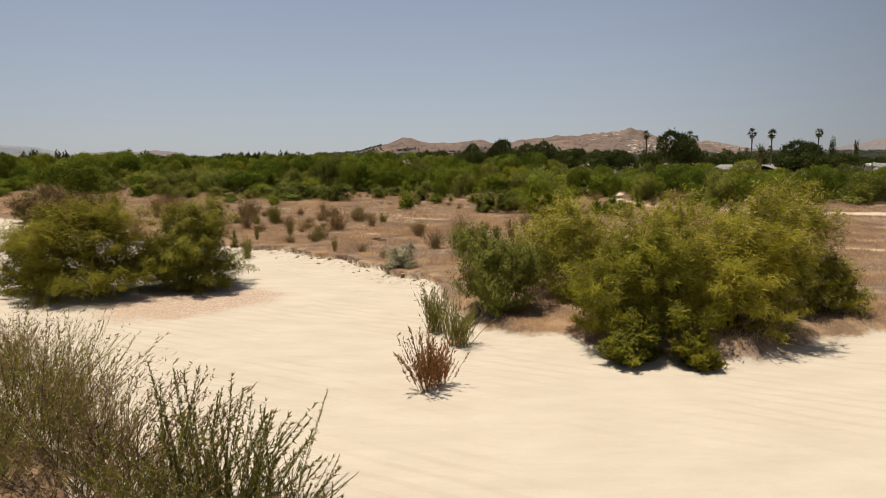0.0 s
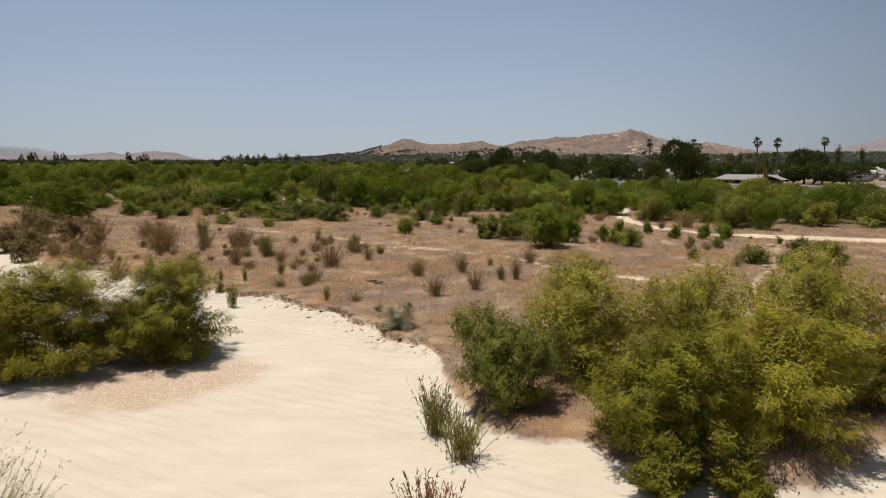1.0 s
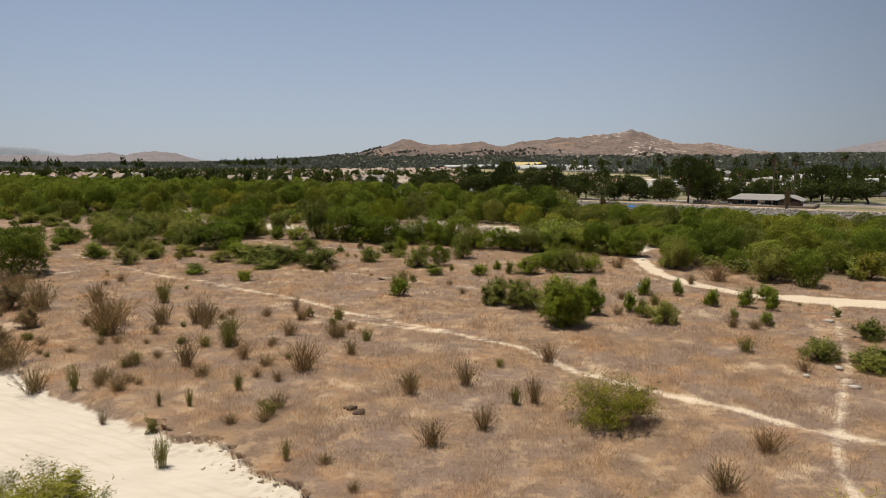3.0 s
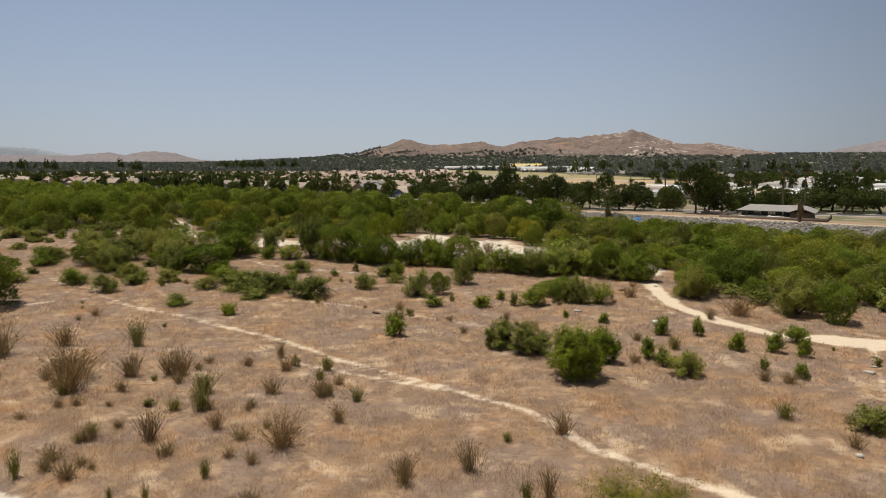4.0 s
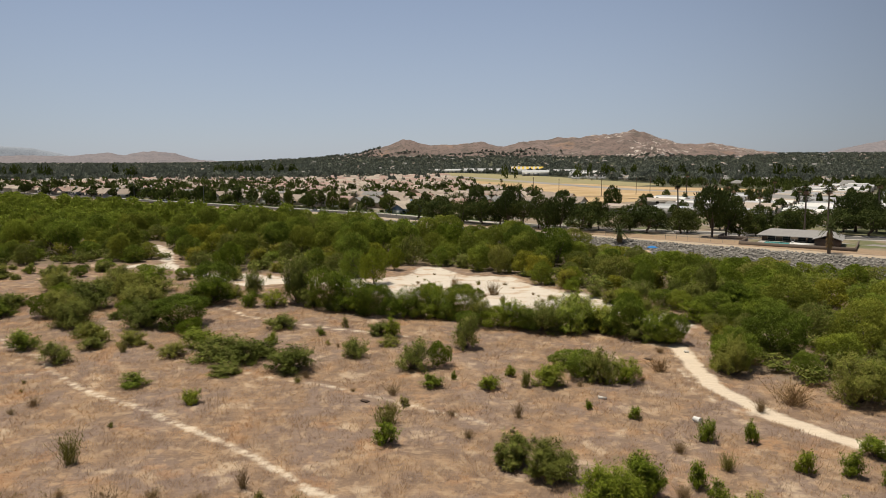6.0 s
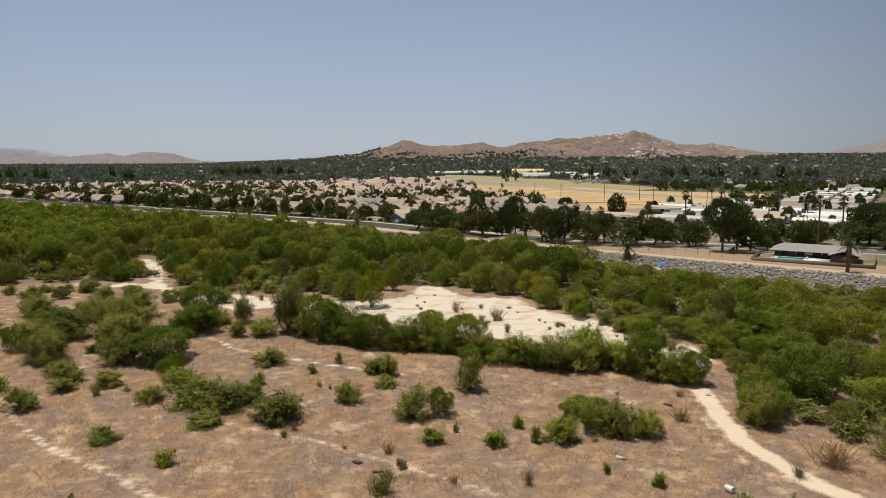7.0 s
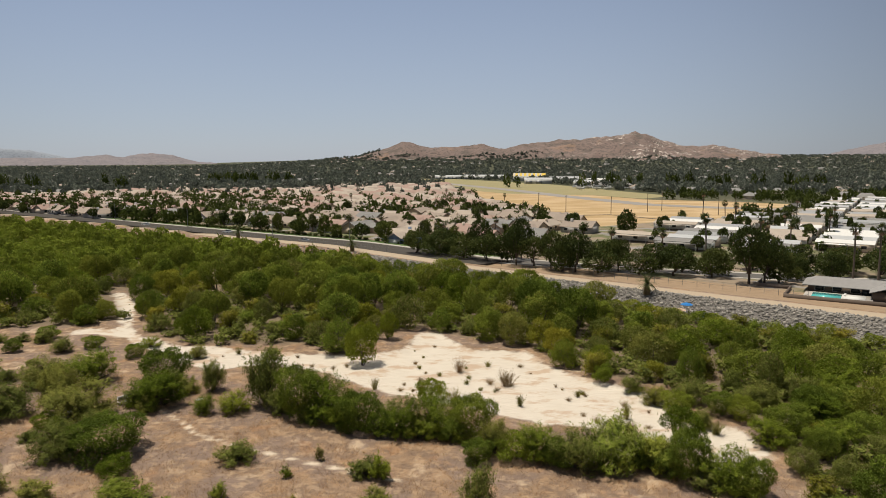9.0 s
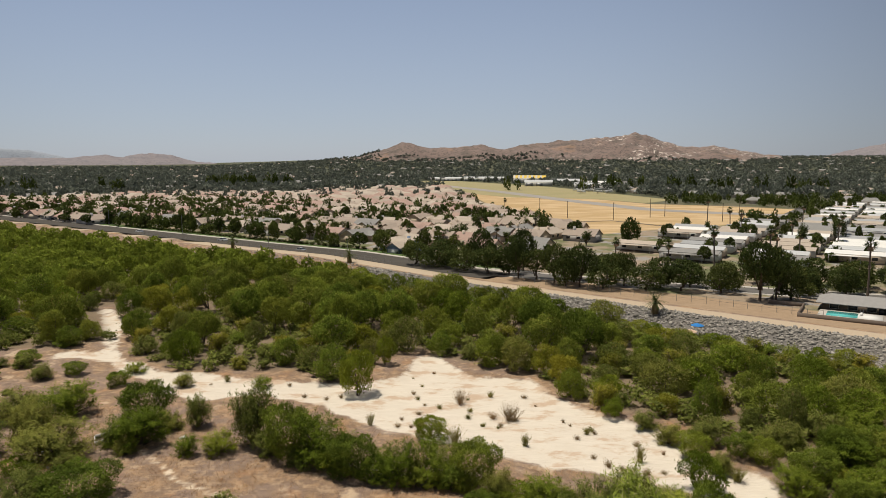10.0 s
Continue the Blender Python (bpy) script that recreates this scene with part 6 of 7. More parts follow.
def ridge(name, keys, far, deep, base, material, label, rough):
    """A range of hills round the eye: keys of (azimuth, degrees over the eye's level) for its skyline."""
    az = np.arange(keys[0][0], keys[-1][0] + 0.01, 0.12)
    el = np.interp(az, [k[0] for k in keys], [k[1] for k in keys])
    soft = np.convolve(np.pad(el, 1, mode="edge"), np.ones(3) / 3, "valid")
    crest = far * np.tan(np.radians(soft)) + 21 + far * 0.0009 * rough * (waves(az, az * 0, 36, 2.6) + 0.6 * waves(az, az * 0, 37, 0.9))
    steps = 44
    t = np.linspace(-1, 1, steps)
    A, T = np.meshgrid(np.radians(az), t)
    C = np.tile(crest, (steps, 1))
    R = far + T * deep
    x, y = np.sin(A) * R, np.cos(A) * R + 30
    shape = np.maximum(np.cos(T * 1.5707), 0) ** 1.25
    warp = waves(x, y, 34, 300) * 60
    gully = (0.13 - 0.26 * np.abs(waves(x + warp, y, 31, 420)) - 0.15 * np.abs(waves(x, y + warp, 32, 170)) + waves(x, y, 33, 60) * 0.025) * rough
    z = base + (C - base) * np.clip(shape + gully * (0.25 + np.abs(T)) * (shape > 0.02), 0, 1.0 + 0.02 * rough)
    z[0] = base - 20
    co = np.stack([x.ravel(), y.ravel(), z.ravel()], 1)
    n = len(az)
    i = (np.arange(steps - 1)[:, None] * n + np.arange(n - 1)[None]).ravel()
    me = mesh_of(name, co, np.stack([i, i + 1, i + n + 1, i + n], 1))
    me.shade_smooth()
    me.materials.append(material)
    HILLS[name] = (np.radians(az), R[:, 0], z)
    return tagged(new(name, me), label, "hill", kind="structure")


ridge("hill_brown", [(-16, -0.6), (-11, -0.1), (-8.5, 0.2), (-6.6, 0.45), (-4.6, 1.05), (-3.2, 1.52), (-2.2, 1.35), (-0.6, 1.05), (1.2, 1.2), (3.1, 1.32), (4.9, 0.95), (6.0, 1.25), (7.4, 1.5),
                     (9.2, 1.6), (11.6, 1.76), (13.4, 1.85), (14.4, 2.05), (15.1, 2.16), (16.0, 2.0), (17.2, 1.5), (18.5, 1.12), (19.6, 1.05), (20.7, 1.2), (22.2, 0.9), (25.7, 0.32), (28, -0.2), (31, -0.8)],
      2750, 620, 8, BROWN_HILL, "dry brown boulder-strewn hill above the valley", 1.0)
ridge("hill_east", [(24.5, -0.7), (26.6, 0.05), (28.4, 0.4), (30.2, 0.85), (32.2, 1.25), (35, 1.7), (40, 1.6)], 3500, 600, 5, HAZED_PALE_HILL, "hazy dry hill at the valley's edge", 0.6)
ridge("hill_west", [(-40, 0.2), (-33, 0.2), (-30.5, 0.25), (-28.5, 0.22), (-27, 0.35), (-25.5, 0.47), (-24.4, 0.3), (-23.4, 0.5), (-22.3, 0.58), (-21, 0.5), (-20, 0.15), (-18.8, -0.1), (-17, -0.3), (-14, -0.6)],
      4300, 350, 2, HAZED_PALE_HILL, "hazy pale brown hills far across the valley", 0.7)
ridge("mountain_far", [(-42, 0.9), (-35, 0.95), (-32, 0.9), (-30.2, 0.76), (-28.6, 0.4), (-27, 0.0), (-25, -0.4)], 4700, 120, 0, HAZED_BLUE_HILL, "faint mountain behind the hills, blue with painted haze", 0.3)

# distance haze is mixed into this leaf colour: greyer and lighter than near trees
HAZED_GREEN = leaves("hazed_far_trees", (0.10, 0.113, 0.092), (0.165, 0.178, 0.138), (0.18, 0.172, 0.14), 0.06)
r = random.Random(21)


rows, homes = [], []
for n in range(18000):
    y = 420 + 2300 * r.random() ** 1.35
    x = r.uniform(-0.68, 0.68) * (y + 30)
    rows.append((x, y))
px, py = np.array([q[0] for q in rows]), np.array([q[1] for q in rows])
free = (inside(px, py, FIELD) < -6) & (inside(px, py, AIRFIELD) < -8) & (beyond_levee(px, py) > 40) & (inside(px, py, PARK) < 4)
dense_tract = inside(px, py, TRACT) > 0
trees = []
for (x, y), ok, packed in zip(rows, free, dense_tract):
    if not ok or (packed and r.random() > (0.16 if x > -90 else 0.4)):
        continue
    if y > 560 and not packed and r.random() < 0.055:
        homes.append((x, y, r.choice((-35, 55, 10, 80)) + r.uniform(-8, 8)))
        continue
    w = r.uniform(6, 12) if y > 700 else r.uniform(4, 8)
    trees.append((x, y, w * (1.25 if y > 1300 else 1), r.uniform(5, 11) * (1.2 if packed is False else 0.8)))
# garden trees among the western rows of houses
for n in range(1500):
    x, y = r.uniform(-330, 40), r.uniform(300, 600)
    if r.random() < (0.75 if x < -90 else 0.2) and float(inside(np.array([x]), np.array([y]), TRACT)[0]) > 0 and in_view(x, y):
        w = r.uniform(4.0, 7.5)
        trees.append((x, y, w, w * r.uniform(0.8, 1.15)))
# trees and houses climbing the foot of the brown hill
slopes, steep = [], []
angle, reach, top_z = HILLS["hill_brown"]
for n in range(4200):
    a = r.uniform(-0.26, 0.5)
    wooded = 21 if a < -0.085 else (8 if a < 0.14 else 5)
    j = int(wooded * r.random() ** (1.0 if a < -0.085 else 1.7)) + 1
    if r.random() > (0.7 if a < -0.085 else 0.55) + 0.45 * math.sin(a * 37 + j * 0.7):
        continue
    i = int((a - angle[0]) / (angle[1] - angle[0]))
    if not 0 <= i < len(angle) or top_z[j, i] < 9:
        continue
    x, y, z = math.sin(angle[i]) * reach[j], math.cos(angle[i]) * reach[j] + 30, top_z[j, i]
    (steep if r.random() < 0.13 and j < 6 else slopes).append((x + r.uniform(-6, 6), y, r.uniform(6, 12), r.uniform(4, 9), z - 1.0))
# tall gums standing over the valley's trees
for cx, cy, wide, count in ((-262, 915, 34, 16), (-430, 780, 30, 8), (-330, 760, 12, 3), (-205, 900, 20, 5), (70, 800, 12, 2), (210, 820, 70, 14), (330, 760, 60, 12)):
    for n in range(count):
        trees.append((cx + r.uniform(-wide, wide), cy + r.uniform(-16, 16), r.uniform(7, 12), r.uniform(13, 18.5)))
trees += slopes
rough = [billow(180 + i, 34, 0.34, 0.3, 6)[:2] for i in range(6)] + [crown(188, 30, 0.42, 0.2, "tall", 20, 7)[:2]]
gardens = [t for t in trees if t[1] < 640 or t[3] > 12.6]
trees = [t for t in trees if not (t[1] < 640 or t[3] > 12.6)]
leafy_rough = [billow(190 + i, 76, 0.2, 0.15, 9)[:2] for i in range(5)]
joined("garden_trees", leafy_rough, gardens, "green garden trees among the rows of houses", "trees", 11, GARDEN)
joined("valley_trees", rough, trees, "haze-greyed green trees filling the far valley town", "trees", 6, HAZED_GREEN)
far_houses(homes + [(x, y, 20.0, z) for x, y, w, h, z in steep], "valley_houses", "far pale-roofed houses among valley trees", 9, [ROOFS[1], ROOFS[3], ROOFS[3]])

# hangars and parked aircraft by the runway
YELLOW = plain("yellow_roof", (0.62, 0.42, 0.06), 0.6, 0, 0.15, 0.2)


def hangar(x, y, turn, long, deep, tall, roof, label):
    top = new("hangar")
    box("wall", -long / 2, long / 2, -deep / 2, deep / 2, -0.3, tall, PANEL, top)
    gable("roof", -long / 2, long / 2, -deep / 2, deep / 2, tall + 0.1, deep * 0.14, roof, top, 0.4)
    for i in range(int(long // 12)):
        box("hangar_door", -long / 2 + 12 * i + 2, -long / 2 + 12 * i + 10, -deep / 2 - 0.12, -deep / 2 + 0.02, -0.2, tall * 0.75, STEEL, top)
    if roof is YELLOW:
        for i in range(int(long // 6)):
            me = bpy.data.meshes.new("stripe")
            a, b, e, q = -long / 2 + 6 * i, -long / 2 + 6 * i + 2.6, -deep / 2 - 0.4, tall + 0.1
            me.from_pydata([(a, e, q), (b, e, q), (b, 0, q + deep * 0.14 + 0.12), (a, 0, q + deep * 0.14 + 0.12)], [], [(0, 1, 2, 3)])
            part("stripe", me, WHITE, top, "white painted roof stripe")
    top.matrix_basis = pose(x, y, up(x, y), 0, 0, turn)
    return tagged(top, label, "hangar", "airfield hangars")


hangar(120, 1035, -8, 44, 24, 7, YELLOW, "hangar with a yellow and white striped roof")
hangar(118, 930, -8, 34, 16, 5, WHITE, "long white metal hangar beside the runway")
hangar(62, 1120, -8, 60, 14, 4.5, WHITE, "long white metal hangar beside the runway")
hangar(10, 1130, -8, 44, 12, 4, WHITE, "long white metal hangar beside the runway")
hangar(160, 980, -8, 40, 16, 5, WHITE, "long white metal hangar beside the runway")
hangar(190, 900, -20, 36, 14, 5, TRIM, "pale metal hangar beside the runway")
hangar(165, 860, -20, 30, 14, 4.5, WHITE, "long white metal hangar beside the runway")


def aeroplane():
    top = new("aeroplane")
    body = part("fuselage", bpy.data.meshes.new("fuselage"), WHITE, top)
    bm = bmesh.new()
    bmesh.ops.create_cone(bm, cap_ends=True, segments=8, radius1=0.7, radius2=0.25, depth=7.0, matrix=pose(0, 0, 1.4, 0, 90, 0))
    bm.to_mesh(body.data)
    bm.free()
    box("wing", -0.9, 0.7, -5.2, 5.2, 2.0, 2.18, WHITE, top)
    box("tailplane", 2.8, 3.5, -1.6, 1.6, 1.5, 1.6, WHITE, top)
    box("fin", 2.7, 3.5, -0.08, 0.08, 1.5, 3.0, TRIM, top)
    box("wheel", -0.2, 0.2, -1.2, -1.0, -0.05, 0.6, BROWN, top)
    box("wheel", -0.2, 0.2, 1.0, 1.2, -0.05, 0.6, BROWN, top)
    return top


plane = aeroplane()
for i in range(9):
    x, y = 138 + (i % 5) * 12 + dice.uniform(-3, 3), 745 + (i // 5) * 45 + dice.uniform(-9, 9)
    tagged(copy_thing(plane, pose(x, y, up(x, y), 0, 0, dice.uniform(0, 360)) @ Matrix.Diagonal((1.3, 1.3, 1.3, 1))), "small white parked aeroplane on the airfield", "aeroplane", "parked aeroplanes")
clear([plane])

# ---------------------------------------------------------------- the house with the pool, fence, cars and small things
POOLWATER = plain("pool_water", (0.10, 0.42, 0.40), 0.1, 0, 0.1, 0.6, 0.5)
GREYROOF = plain("shingle_roof", (0.28, 0.265, 0.25), 0.9, 0, 0.25, 0.8)


def pool_house():
    """A low ranch house with two wings, a walled yard and a swimming pool."""
    top = new("ranch_house")
    box("wall", -11, 11, -4.5, 4.5, -0.3, 2.6, BROWN, top)
    gable("roof", -11, 11, -4.5, 4.5, 2.5, 1.75, GREYROOF, top, 1.5, 3.5)
    box("wing_wall", 5.2, 12.2, -11.0, -4.4, -0.3, 2.6, BROWN, top)
    me = bpy.data.meshes.new("wing_roof")
    co = [(4.5, -11.8, 2.5), (4.5, -2, 2.5), (8.7, -11.8, 4.0), (8.7, -2, 4.0), (12.9, -11.8, 2.5), (12.9, -2, 2.5)]
    co += [(x, y, z - 0.18) for x, y, z in co]
    me.from_pydata(co, [], [(0, 2, 3, 1), (2, 4, 5, 3), (6, 7, 9, 8), (8, 9, 11, 10), (0, 6, 8, 2), (2, 8, 10, 4), (0, 1, 7, 6), (4, 10, 11, 5), (1, 3, 9, 7), (3, 5, 11, 9)])
    part("wing_roof", me, GREYROOF, top)
    for x in (-8, -3.5, 1.0):
        win = box("window", x - 1.2, x + 1.2, -4.6, -4.48, 0.7, 2.2, TRIM, top)
        box("pane", x - 1.1, x + 1.1, -4.63, -4.58, 0.8, 2.1, PANE, win)
    box("patio_door", 2.6, 4.8, -4.6, -4.48, -0.1, 2.1, PANE, top, "dark sliding glass door")
    return top


AT = pose(94.4, 219.2, up(94.4, 219.2), 0, 0, -33)
ranch = pool_house()
ranch.matrix_basis = AT @ Matrix.Diagonal((0.8, 0.85, 0.78, 1))
tagged(ranch, "low grey-roofed ranch house beside a pool", "house", "ranch house")


def yard_thing(name, x0, x1, y0, y1, z0, z1, material, label, category, kind=""):
    co = [(x, y, z) for z in (z0, z1) for x, y in ((x0, y0), (x1, y0), (x1, y1), (x0, y1))]
    me = mesh_of(name, co, [(0, 3, 2, 1), (4, 5, 6, 7), (0, 1, 5, 4), (1, 2, 6, 5), (2, 3, 7, 6), (3, 0, 4, 7)])
    me.materials.append(material)
    ob = new(name, me)
    ob.matrix_basis = AT
    return tagged(ob, label, category, "", kind)


yard_thing("patio", -9, 4.4, -12.5, -5.4, -0.4, 0.42, CONCRETE, "pale concrete patio round the pool", "patio", "structure")
yard_thing("swimming_pool", -7.4, -1.6, -11.6, -6.6, -0.3, 0.46, POOLWATER, "turquoise swimming pool in a pale patio", "pool")
yard_thing("pool_cover", -1.5, 3.0, -11.6, -6.6, 0.0, 0.55, TRIM, "white cover beside the swimming pool", "cover")
for a in ((-12.6, 13.4, -14.8, -14.5), (-12.6, -12.3, -14.5, -3.0), (13.1, 13.4, -14.5, 2.0), (-20.0, -12.6, -3.3, -3.0), (-20.0, -19.7, -3.0, 4.0)):
    yard_thing("yard_wall", *a, -0.4, 0.95, BROWN, "brown block garden wall round the yard", "wall", "structure")
slide = new("pool_slide")
co, fa = tubes([[((0, 0, 0), 0.05), ((0, 0.1, 1.3), 0.05)], [((0.6, 0, 0), 0.05), ((0.6, 0.1, 1.3), 0.05)]], 6)
part("ladder", mesh_of("ladder", co, fa), STEEL, slide)
box("chute", 0.1, 0.5, -2.4, 0.2, 0.55, 0.7, TRIM, slide)
slide.matrix_basis = AT @ pose(-1.3, -6.6, 0.1)
tagged(slide, "small white slide at the pool's edge", "slide", "pool things")


def fence(line, d, gap, label):
    """Steel posts with two rails."""
    top = new("fence")
    pts = offset(dense(line, gap), d)
    for x, y in pts:
        z = up(x, y)
        co, fa = tubes([[((x, y, z - 0.2), 0.045), ((x, y, z + 1.7), 0.045)]], 5)
        part("post", mesh_of("post", co, fa), STEEL, top)
    for h in (0.9, 1.65):
        co = [(x, y, up(x, y) + h + q) for x, y in pts for q in (-0.02, 0.02)]
        part("rail", mesh_of("rail", co, [(2 * i, 2 * i + 2, 2 * i + 3, 2 * i + 1) for i in range(len(pts) - 1)]), STEEL, top)
    return tagged(top, label, "fence", "levee fences")


fence([(-20, 277.5), (-43, 300), (-81, 325), (-135, 364)], 5.2, 3.2, "galvanised steel fence between levee and road")
fence([(80.5, 212), (61.3, 227), (44, 238), (30, 250), (14, 263)], 0.0, 3.0, "galvanised steel fence behind the levee")


def street_lamp(x, y, tall, turn):
    top = new("street_lamp")
    part("pole", mesh_of("pole", *tubes([[((0, 0, -0.2), 0.13), ((0, 0, tall * 0.6), 0.1), ((0, 0, tall), 0.07)]], 6)), STEEL, top)
    part("arm", mesh_of("arm", *tubes([[((0, 0, tall - 0.1), 0.05), ((0.9, 0, tall + 0.3), 0.05), ((1.9, 0, tall + 0.35), 0.04)]], 5)), STEEL, top)
    box("lamp_head", 1.6, 2.3, -0.14, 0.14, tall + 0.22, tall + 0.38, STEEL, top)
    top.matrix_basis = pose(x, y, up(x, y), 0, 0, turn)
    tagged(top, "grey steel street lamp beside the road", "street lamp", "street lamps")


for x, y in offset([(-16, 275), (-49, 304), (-83, 327), (-130, 360), (-180, 396), (-235, 435)], 22):
    street_lamp(x, y, 8.5, -125)
for x, y in ((62, 262), (110, 249)):
    street_lamp(x, y, 8.0, 230)
TIMBER = plain("pole_timber", (0.14, 0.10, 0.075), 0.9, 0, 0.25, 1.5)
for x, y, h in ((120, 470, 11), (131, 478, 11), (95, 455, 10), (72, 470, 10), (152, 445, 10), (60, 500, 10), (176, 480, 11)):
    top = new("utility_pole")
    part("pole", mesh_of("pole", *tubes([[((0, 0, -0.2), 0.2), ((0, 0, h), 0.13)]], 6)), TIMBER, top)
    box("crossarm", -1.1, 1.1, -0.07, 0.07, h - 0.8, h - 0.62, TIMBER, top)
    top.matrix_basis = pose(x, y, up(x, y), 0, 0, 60)
    tagged(top, "dark timber utility pole in a dry field", "utility pole", "utility poles")


def car(paint):
    """A saloon car: shaped body, glazed cabin, bumpers and four wheels."""
    top = new("car")
    side = [(-2.2, 0.35), (-2.25, 0.75), (-1.6, 0.92), (-0.9, 0.95), (1.4, 0.97), (2.15, 0.9), (2.25, 0.6), (2.2, 0.35)]
    co = [(x, y * (1.0 if z < 0.8 else 0.94), z) for y in (-0.88, 0.88) for x, z in side]
    n = len(side)
    me = bpy.data.meshes.new("body")
    me.from_pydata(co, [], [tuple(range(n))[::-1], tuple(range(n, 2 * n))] + [(i, (i + 1) % n, n + (i + 1) % n, n + i) for i in range(n)])
    part("body", me, paint, top)
    cab = [(-0.95, 0.94), (-0.25, 1.42), (0.95, 1.44), (1.65, 0.97)]
    co = [(x, y * (1.0 if z < 1.2 else 0.78), z) for y in (-0.8, 0.8) for x, z in cab]
    me = bpy.data.meshes.new("window")
    me.from_pydata(co, [], [(3, 2, 1, 0), (4, 5, 6, 7), (0, 1, 5, 4), (2, 3, 7, 6)])
    part("window", me, PANE, top)
    box("roof", -0.27, 0.97, -0.64, 0.64, 1.42, 1.48, paint, top)
    for x in (-1.4, 1.4):
        for y in (-0.82, 0.82):
            bm = bmesh.new()
            bmesh.ops.create_cone(bm, cap_ends=True, segments=12, radius1=0.32, radius2=0.32, depth=0.22, matrix=pose(x, y, 0.32, 90, 0, 0))
            me = bpy.data.meshes.new("wheel")
            bm.to_mesh(me)
            bm.free()
            part("wheel", me, BROWN, top)
    return top


CARPAINT = {n: plain("car_paint_" + n, c, 0.25, 0, 0.05, 1.0, 0.5) for n, c in (("white", (0.66, 0.66, 0.65)), ("silver", (0.42, 0.43, 0.44)), ("dark", (0.03, 0.03, 0.035)), ("red", (0.30, 0.03, 0.03)))}
cars = {n: car(m) for n, m in CARPAINT.items()}
for n, x, y, turn in (("dark", -216.5, 450, -35), ("white", -139.5, 385, -35), ("white", -90.5, 350, -35), ("silver", -52.5, 319.5, -37), ("dark", 70, 262, -20), ("dark", 74.5, 256.2, -18),
                      ("silver", 98, 247, -17), ("white", 40, 384, 50), ("red", 54, 396, 60), ("white", 62, 268, 150), ("white", 180, 430, 55), ("silver", 196, 456, 55), ("dark", 214, 486, 55),
                      ("white", 226, 502, 55), ("silver", 30, 331, 50), ("dark", 148, 372, -34), ("red", 110, 352, -34)):
    tagged(copy_thing(cars[n], pose(x, y, up(x, y) + 0.05, 0, 0, turn)), n + (" metallic" if n == "silver" else "") + " saloon car on the asphalt", "car", "cars")
clear(list(cars.values()))


def umbrella(x, y, tall, wide, cloth, label):
    top = new("umbrella")
    part("pole", mesh_of("pole", *tubes([[((0, 0, -0.1), 0.03), ((0, 0, tall), 0.025)]], 6)), STEEL, top)
    n = 8
    co = [(0, 0, tall + 0.02)] + [(math.cos(6.283 * i / n) * wide / 2 * q, math.sin(6.283 * i / n) * wide / 2 * q, tall - z) for q, z in ((0.55, 0.16), (1.0, 0.42)) for i in range(n)]
    co += [(a, b, c - 0.03) for a, b, c in co[1:]]
    faces = [(0, 1 + i, 1 + (i + 1) % n) for i in range(n)] + [(1 + i, 9 + i, 9 + (i + 1) % n, 1 + (i + 1) % n) for i in range(n)]
    faces += [(9 + i, 25 + i, 25 + (i + 1) % n, 9 + (i + 1) % n) for i in range(n)]
    me = bpy.data.meshes.new("canopy")
    me.from_pydata(co, [], faces)
    part("canopy", me, cloth, top)
    top.matrix_basis = pose(x, y, up(x, y))
    tagged(top, label, "umbrella", "camp umbrellas")


umbrella(50.6, 203.4, 2.9, 2.6, plain("blue_cloth", (0.02, 0.16, 0.42), 0.8, 0, 0.1), "open blue umbrella at a thicket's edge")
umbrella(48.8, 202.0, 2.2, 2.5, plain("buff_cloth", (0.52, 0.36, 0.26), 0.8, 0, 0.1), "open buff umbrella at a thicket's edge")
TARP = plain("blue_tarp", (0.03, 0.14, 0.30), 0.6, 0, 0.3, 2.0)
bm = bmesh.new()
bmesh.ops.create_grid(bm, x_segments=8, y_segments=6, size=1.0)
for v in bm.verts:
    v.co.z = 0.5 + 0.25 * noise.noise(v.co * 1.7) - 0.25 * (v.co.x ** 2)
bmesh.ops.solidify(bm, geom=bm.faces[:], thickness=0.02)
me = bpy.data.meshes.new("tarpaulin")
bm.to_mesh(me)
bm.free()
me.materials.append(TARP)
tarp = new("tarpaulin", me)
tarp.matrix_basis = pose(53.6, 200.6, up(53.6, 200.6) - 0.1, 0, 0, 20)
tagged(tarp, "crumpled blue tarpaulin lying in brush", "tarpaulin", "camp things")

# dumped things on the plain
RUSTED = plain("rusted_panel", (0.10, 0.065, 0.045), 0.9, 0, 0.4, 3.0)
crate = new("dumped_trailer")
box("floor", -1.3, 1.3, -0.8, 0.8, 0.25, 0.33, RUSTED, crate)
for a in ((-1.35, 1.35, -0.86, -0.8), (-1.35, 1.35, 0.8, 0.86)):
    box("side_board", *a, 0.3, 0.85, TRIM, crate, "white side board")
for a in ((-1.41, -1.35, -0.86, 0.86), (1.35, 1.41, -0.86, 0.86)):
    box("end_board", *a, 0.3, 0.85, TRIM, crate, "white end board")
box("axle", -0.06, 0.06, -0.95, 0.95, 0.1, 0.24, RUSTED, crate)
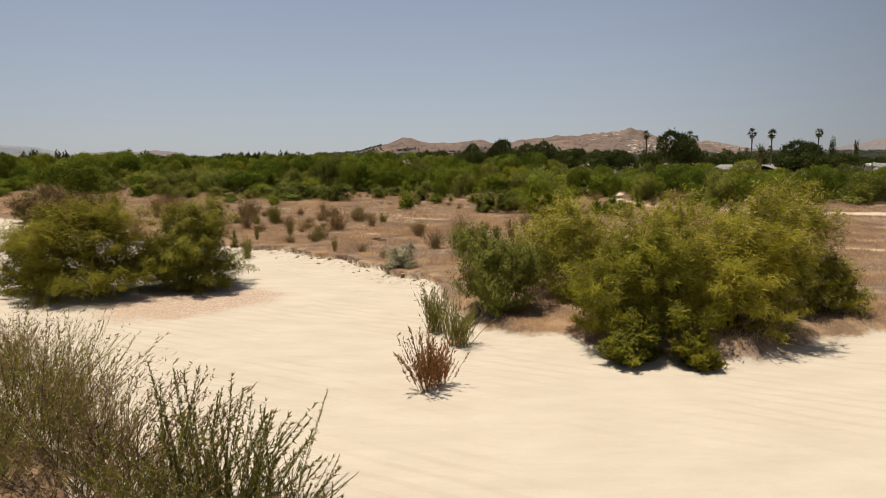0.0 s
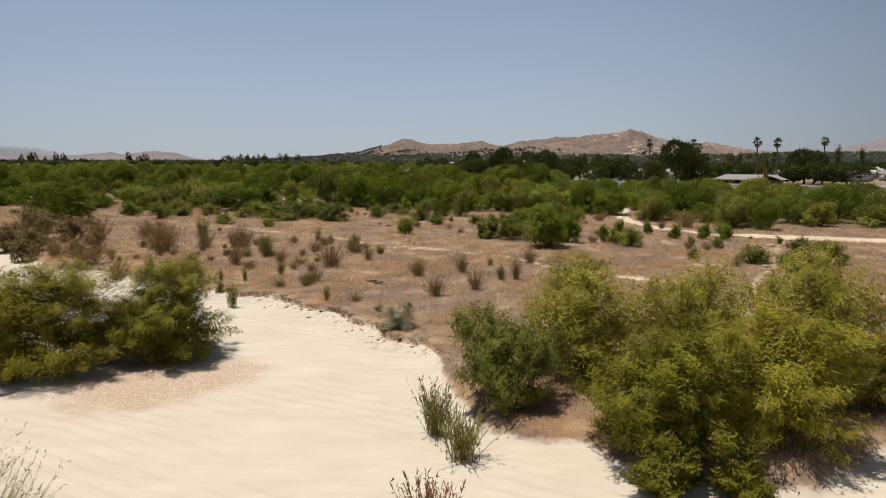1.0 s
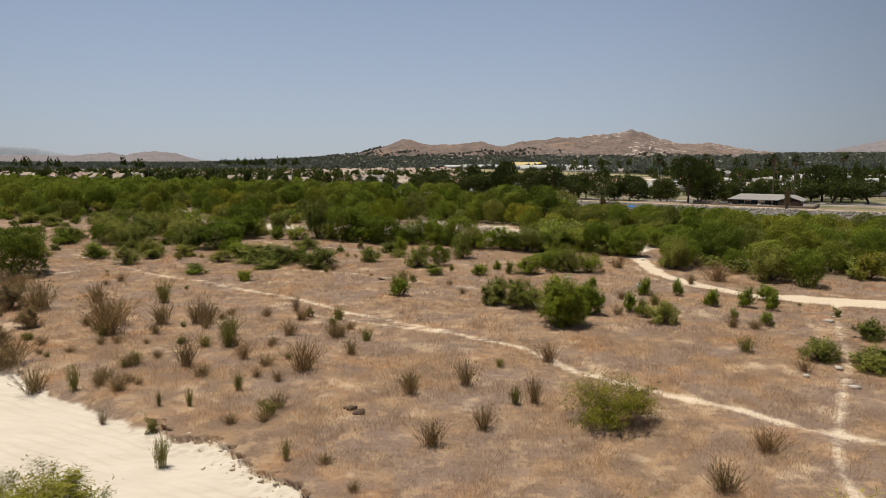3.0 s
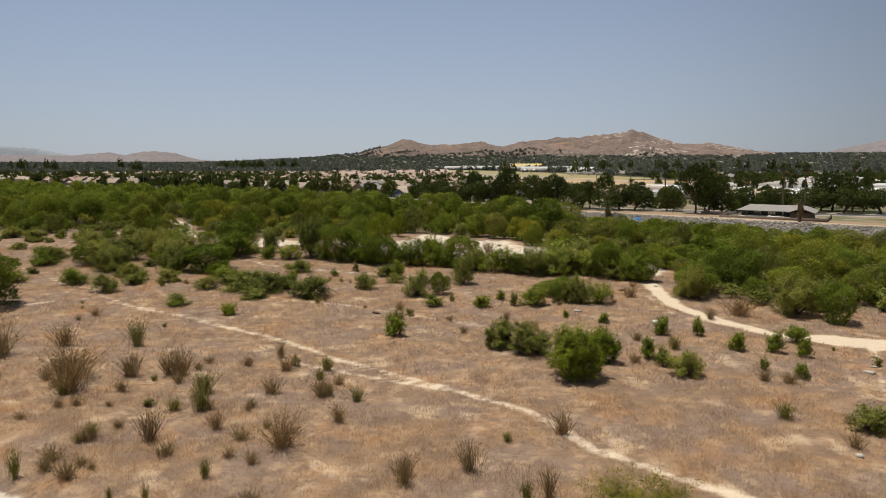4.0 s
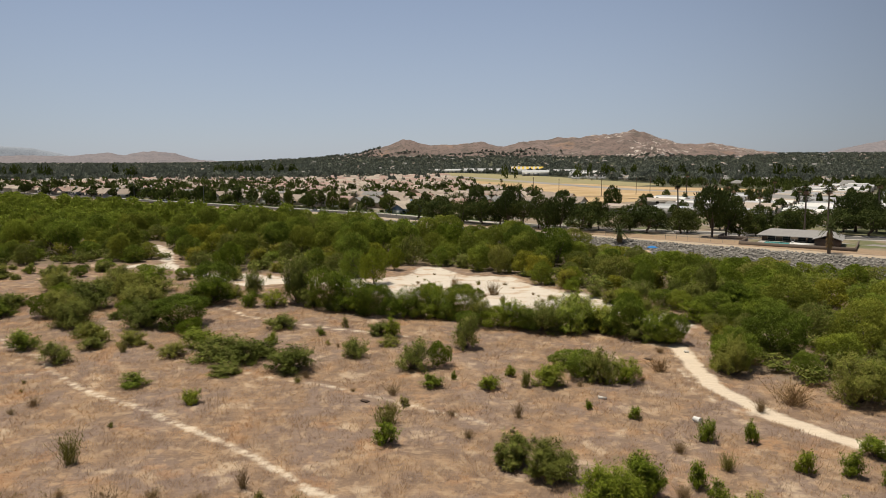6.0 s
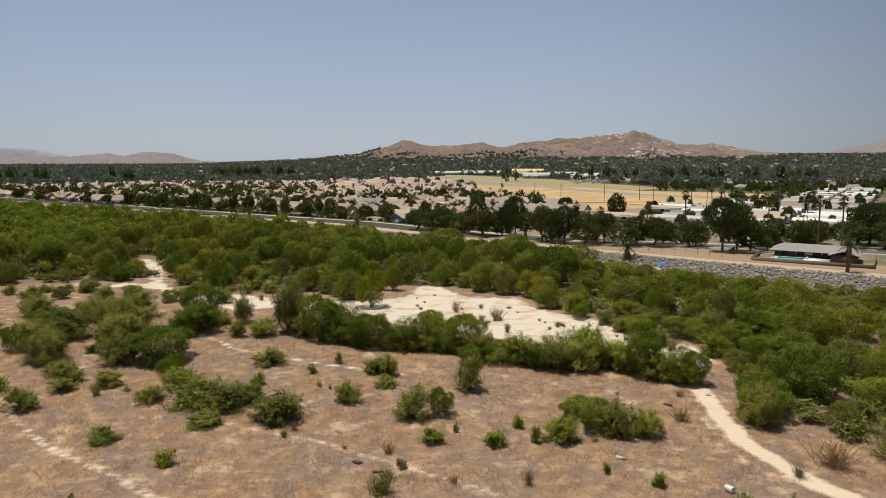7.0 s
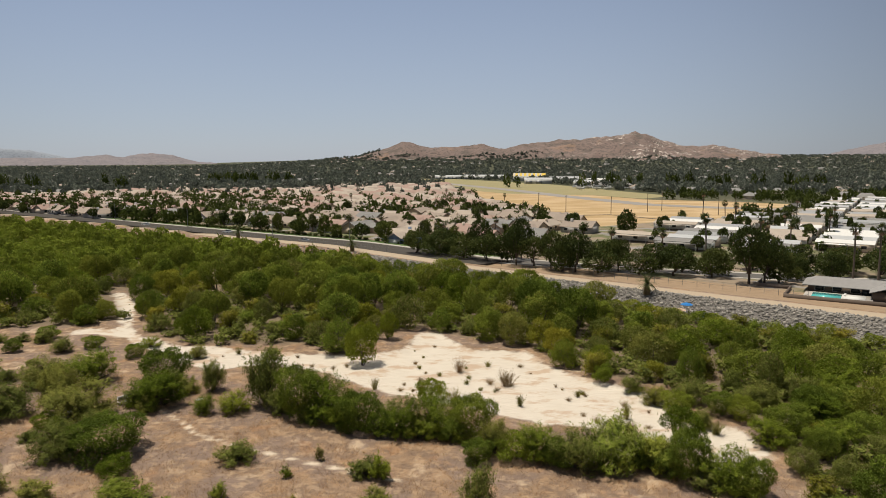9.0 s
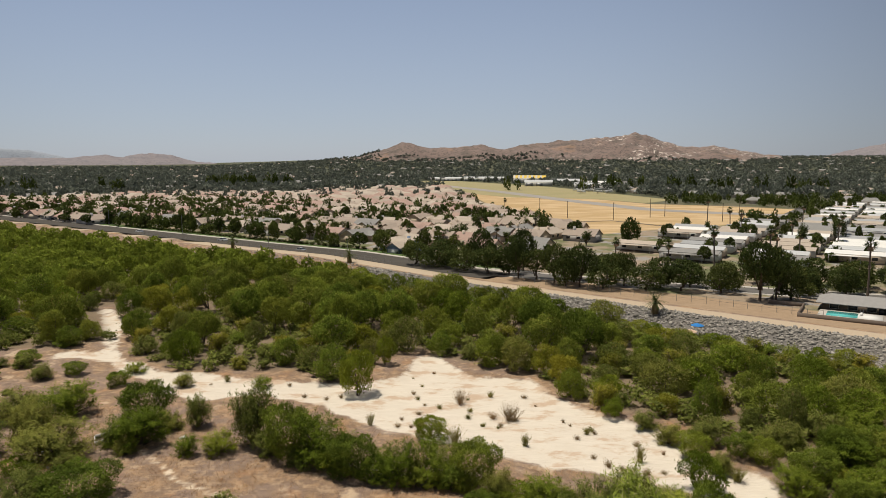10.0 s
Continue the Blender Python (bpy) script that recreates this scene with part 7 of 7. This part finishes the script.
crate.matrix_basis = pose(-43.3, 152.6, up(-43.3, 152.6), 9, -8, 25)
tagged(crate, "dumped open trailer box with white boards", "trailer", "dumped things")
bm = bmesh.new()
bmesh.ops.create_cone(bm, cap_ends=True, segments=14, radius1=0.24, radius2=0.29, depth=0.75, matrix=pose(0, 0, 0.29, 90, 0, 30))
me = bpy.data.meshes.new("bucket")
bm.to_mesh(me)
bm.free()
me.materials.append(TRIM)
bin_ob = new("bucket", me)
bin_ob.matrix_basis = pose(23.4, 98.0, up(23.4, 98.0))
tagged(bin_ob, "white bucket lying in dry grass", "bucket", "dumped things")


def rubbish():
    """Scraps of board, stone and cloth strewn round the dumped things."""
    r = random.Random(14)
    cube = np.array([(x, y, z) for z in (-1, 1) for x, y in ((-1, -1), (1, -1), (1, 1), (-1, 1))], float)
    quad = [(0, 3, 2, 1), (4, 5, 6, 7), (0, 1, 5, 4), (1, 2, 6, 5), (2, 3, 7, 6), (3, 0, 4, 7)]
    for kind, material, label, spots in (("scrap_board", TRIM, "pale scrap board lying on dry soil", [(-48, 147), (-49.5, 149), (-36, 157), (-34, 153.5), (-46.5, 145)]),
                                         ("pale_stone", CONCRETE, "pale stone lying in dry grass", [(27.5, 61.5), (25.5, 64), (29, 66), (37.5, 82), (36.2, 80.5), (16, 104), (30.6, 121.5)]),
                                         ("dark_scrap", RUSTED, "dark scrap lying in dry grass", [(-5.6, 57.5), (-5.0, 56.9), (-7.7, 103.4), (-5.8, 101.6), (6.2, 95.8), (24.8, 118)])):
        for x, y in spots:
            me = mesh_of(kind, (cube + np.array([[r.uniform(-0.2, 0.2) for _ in range(3)] for _ in range(8)])) * (r.uniform(0.2, 0.45), r.uniform(0.12, 0.3), r.uniform(0.05, 0.14)), quad)
            me.materials.append(material)
            ob = new(kind, me)
            ob.matrix_basis = pose(x, y, up(x, y) + 0.06, r.uniform(-8, 8), r.uniform(-8, 8), r.uniform(0, 360))
            tagged(ob, label, kind.replace("_", " "), "litter on the plain")


rubbish()
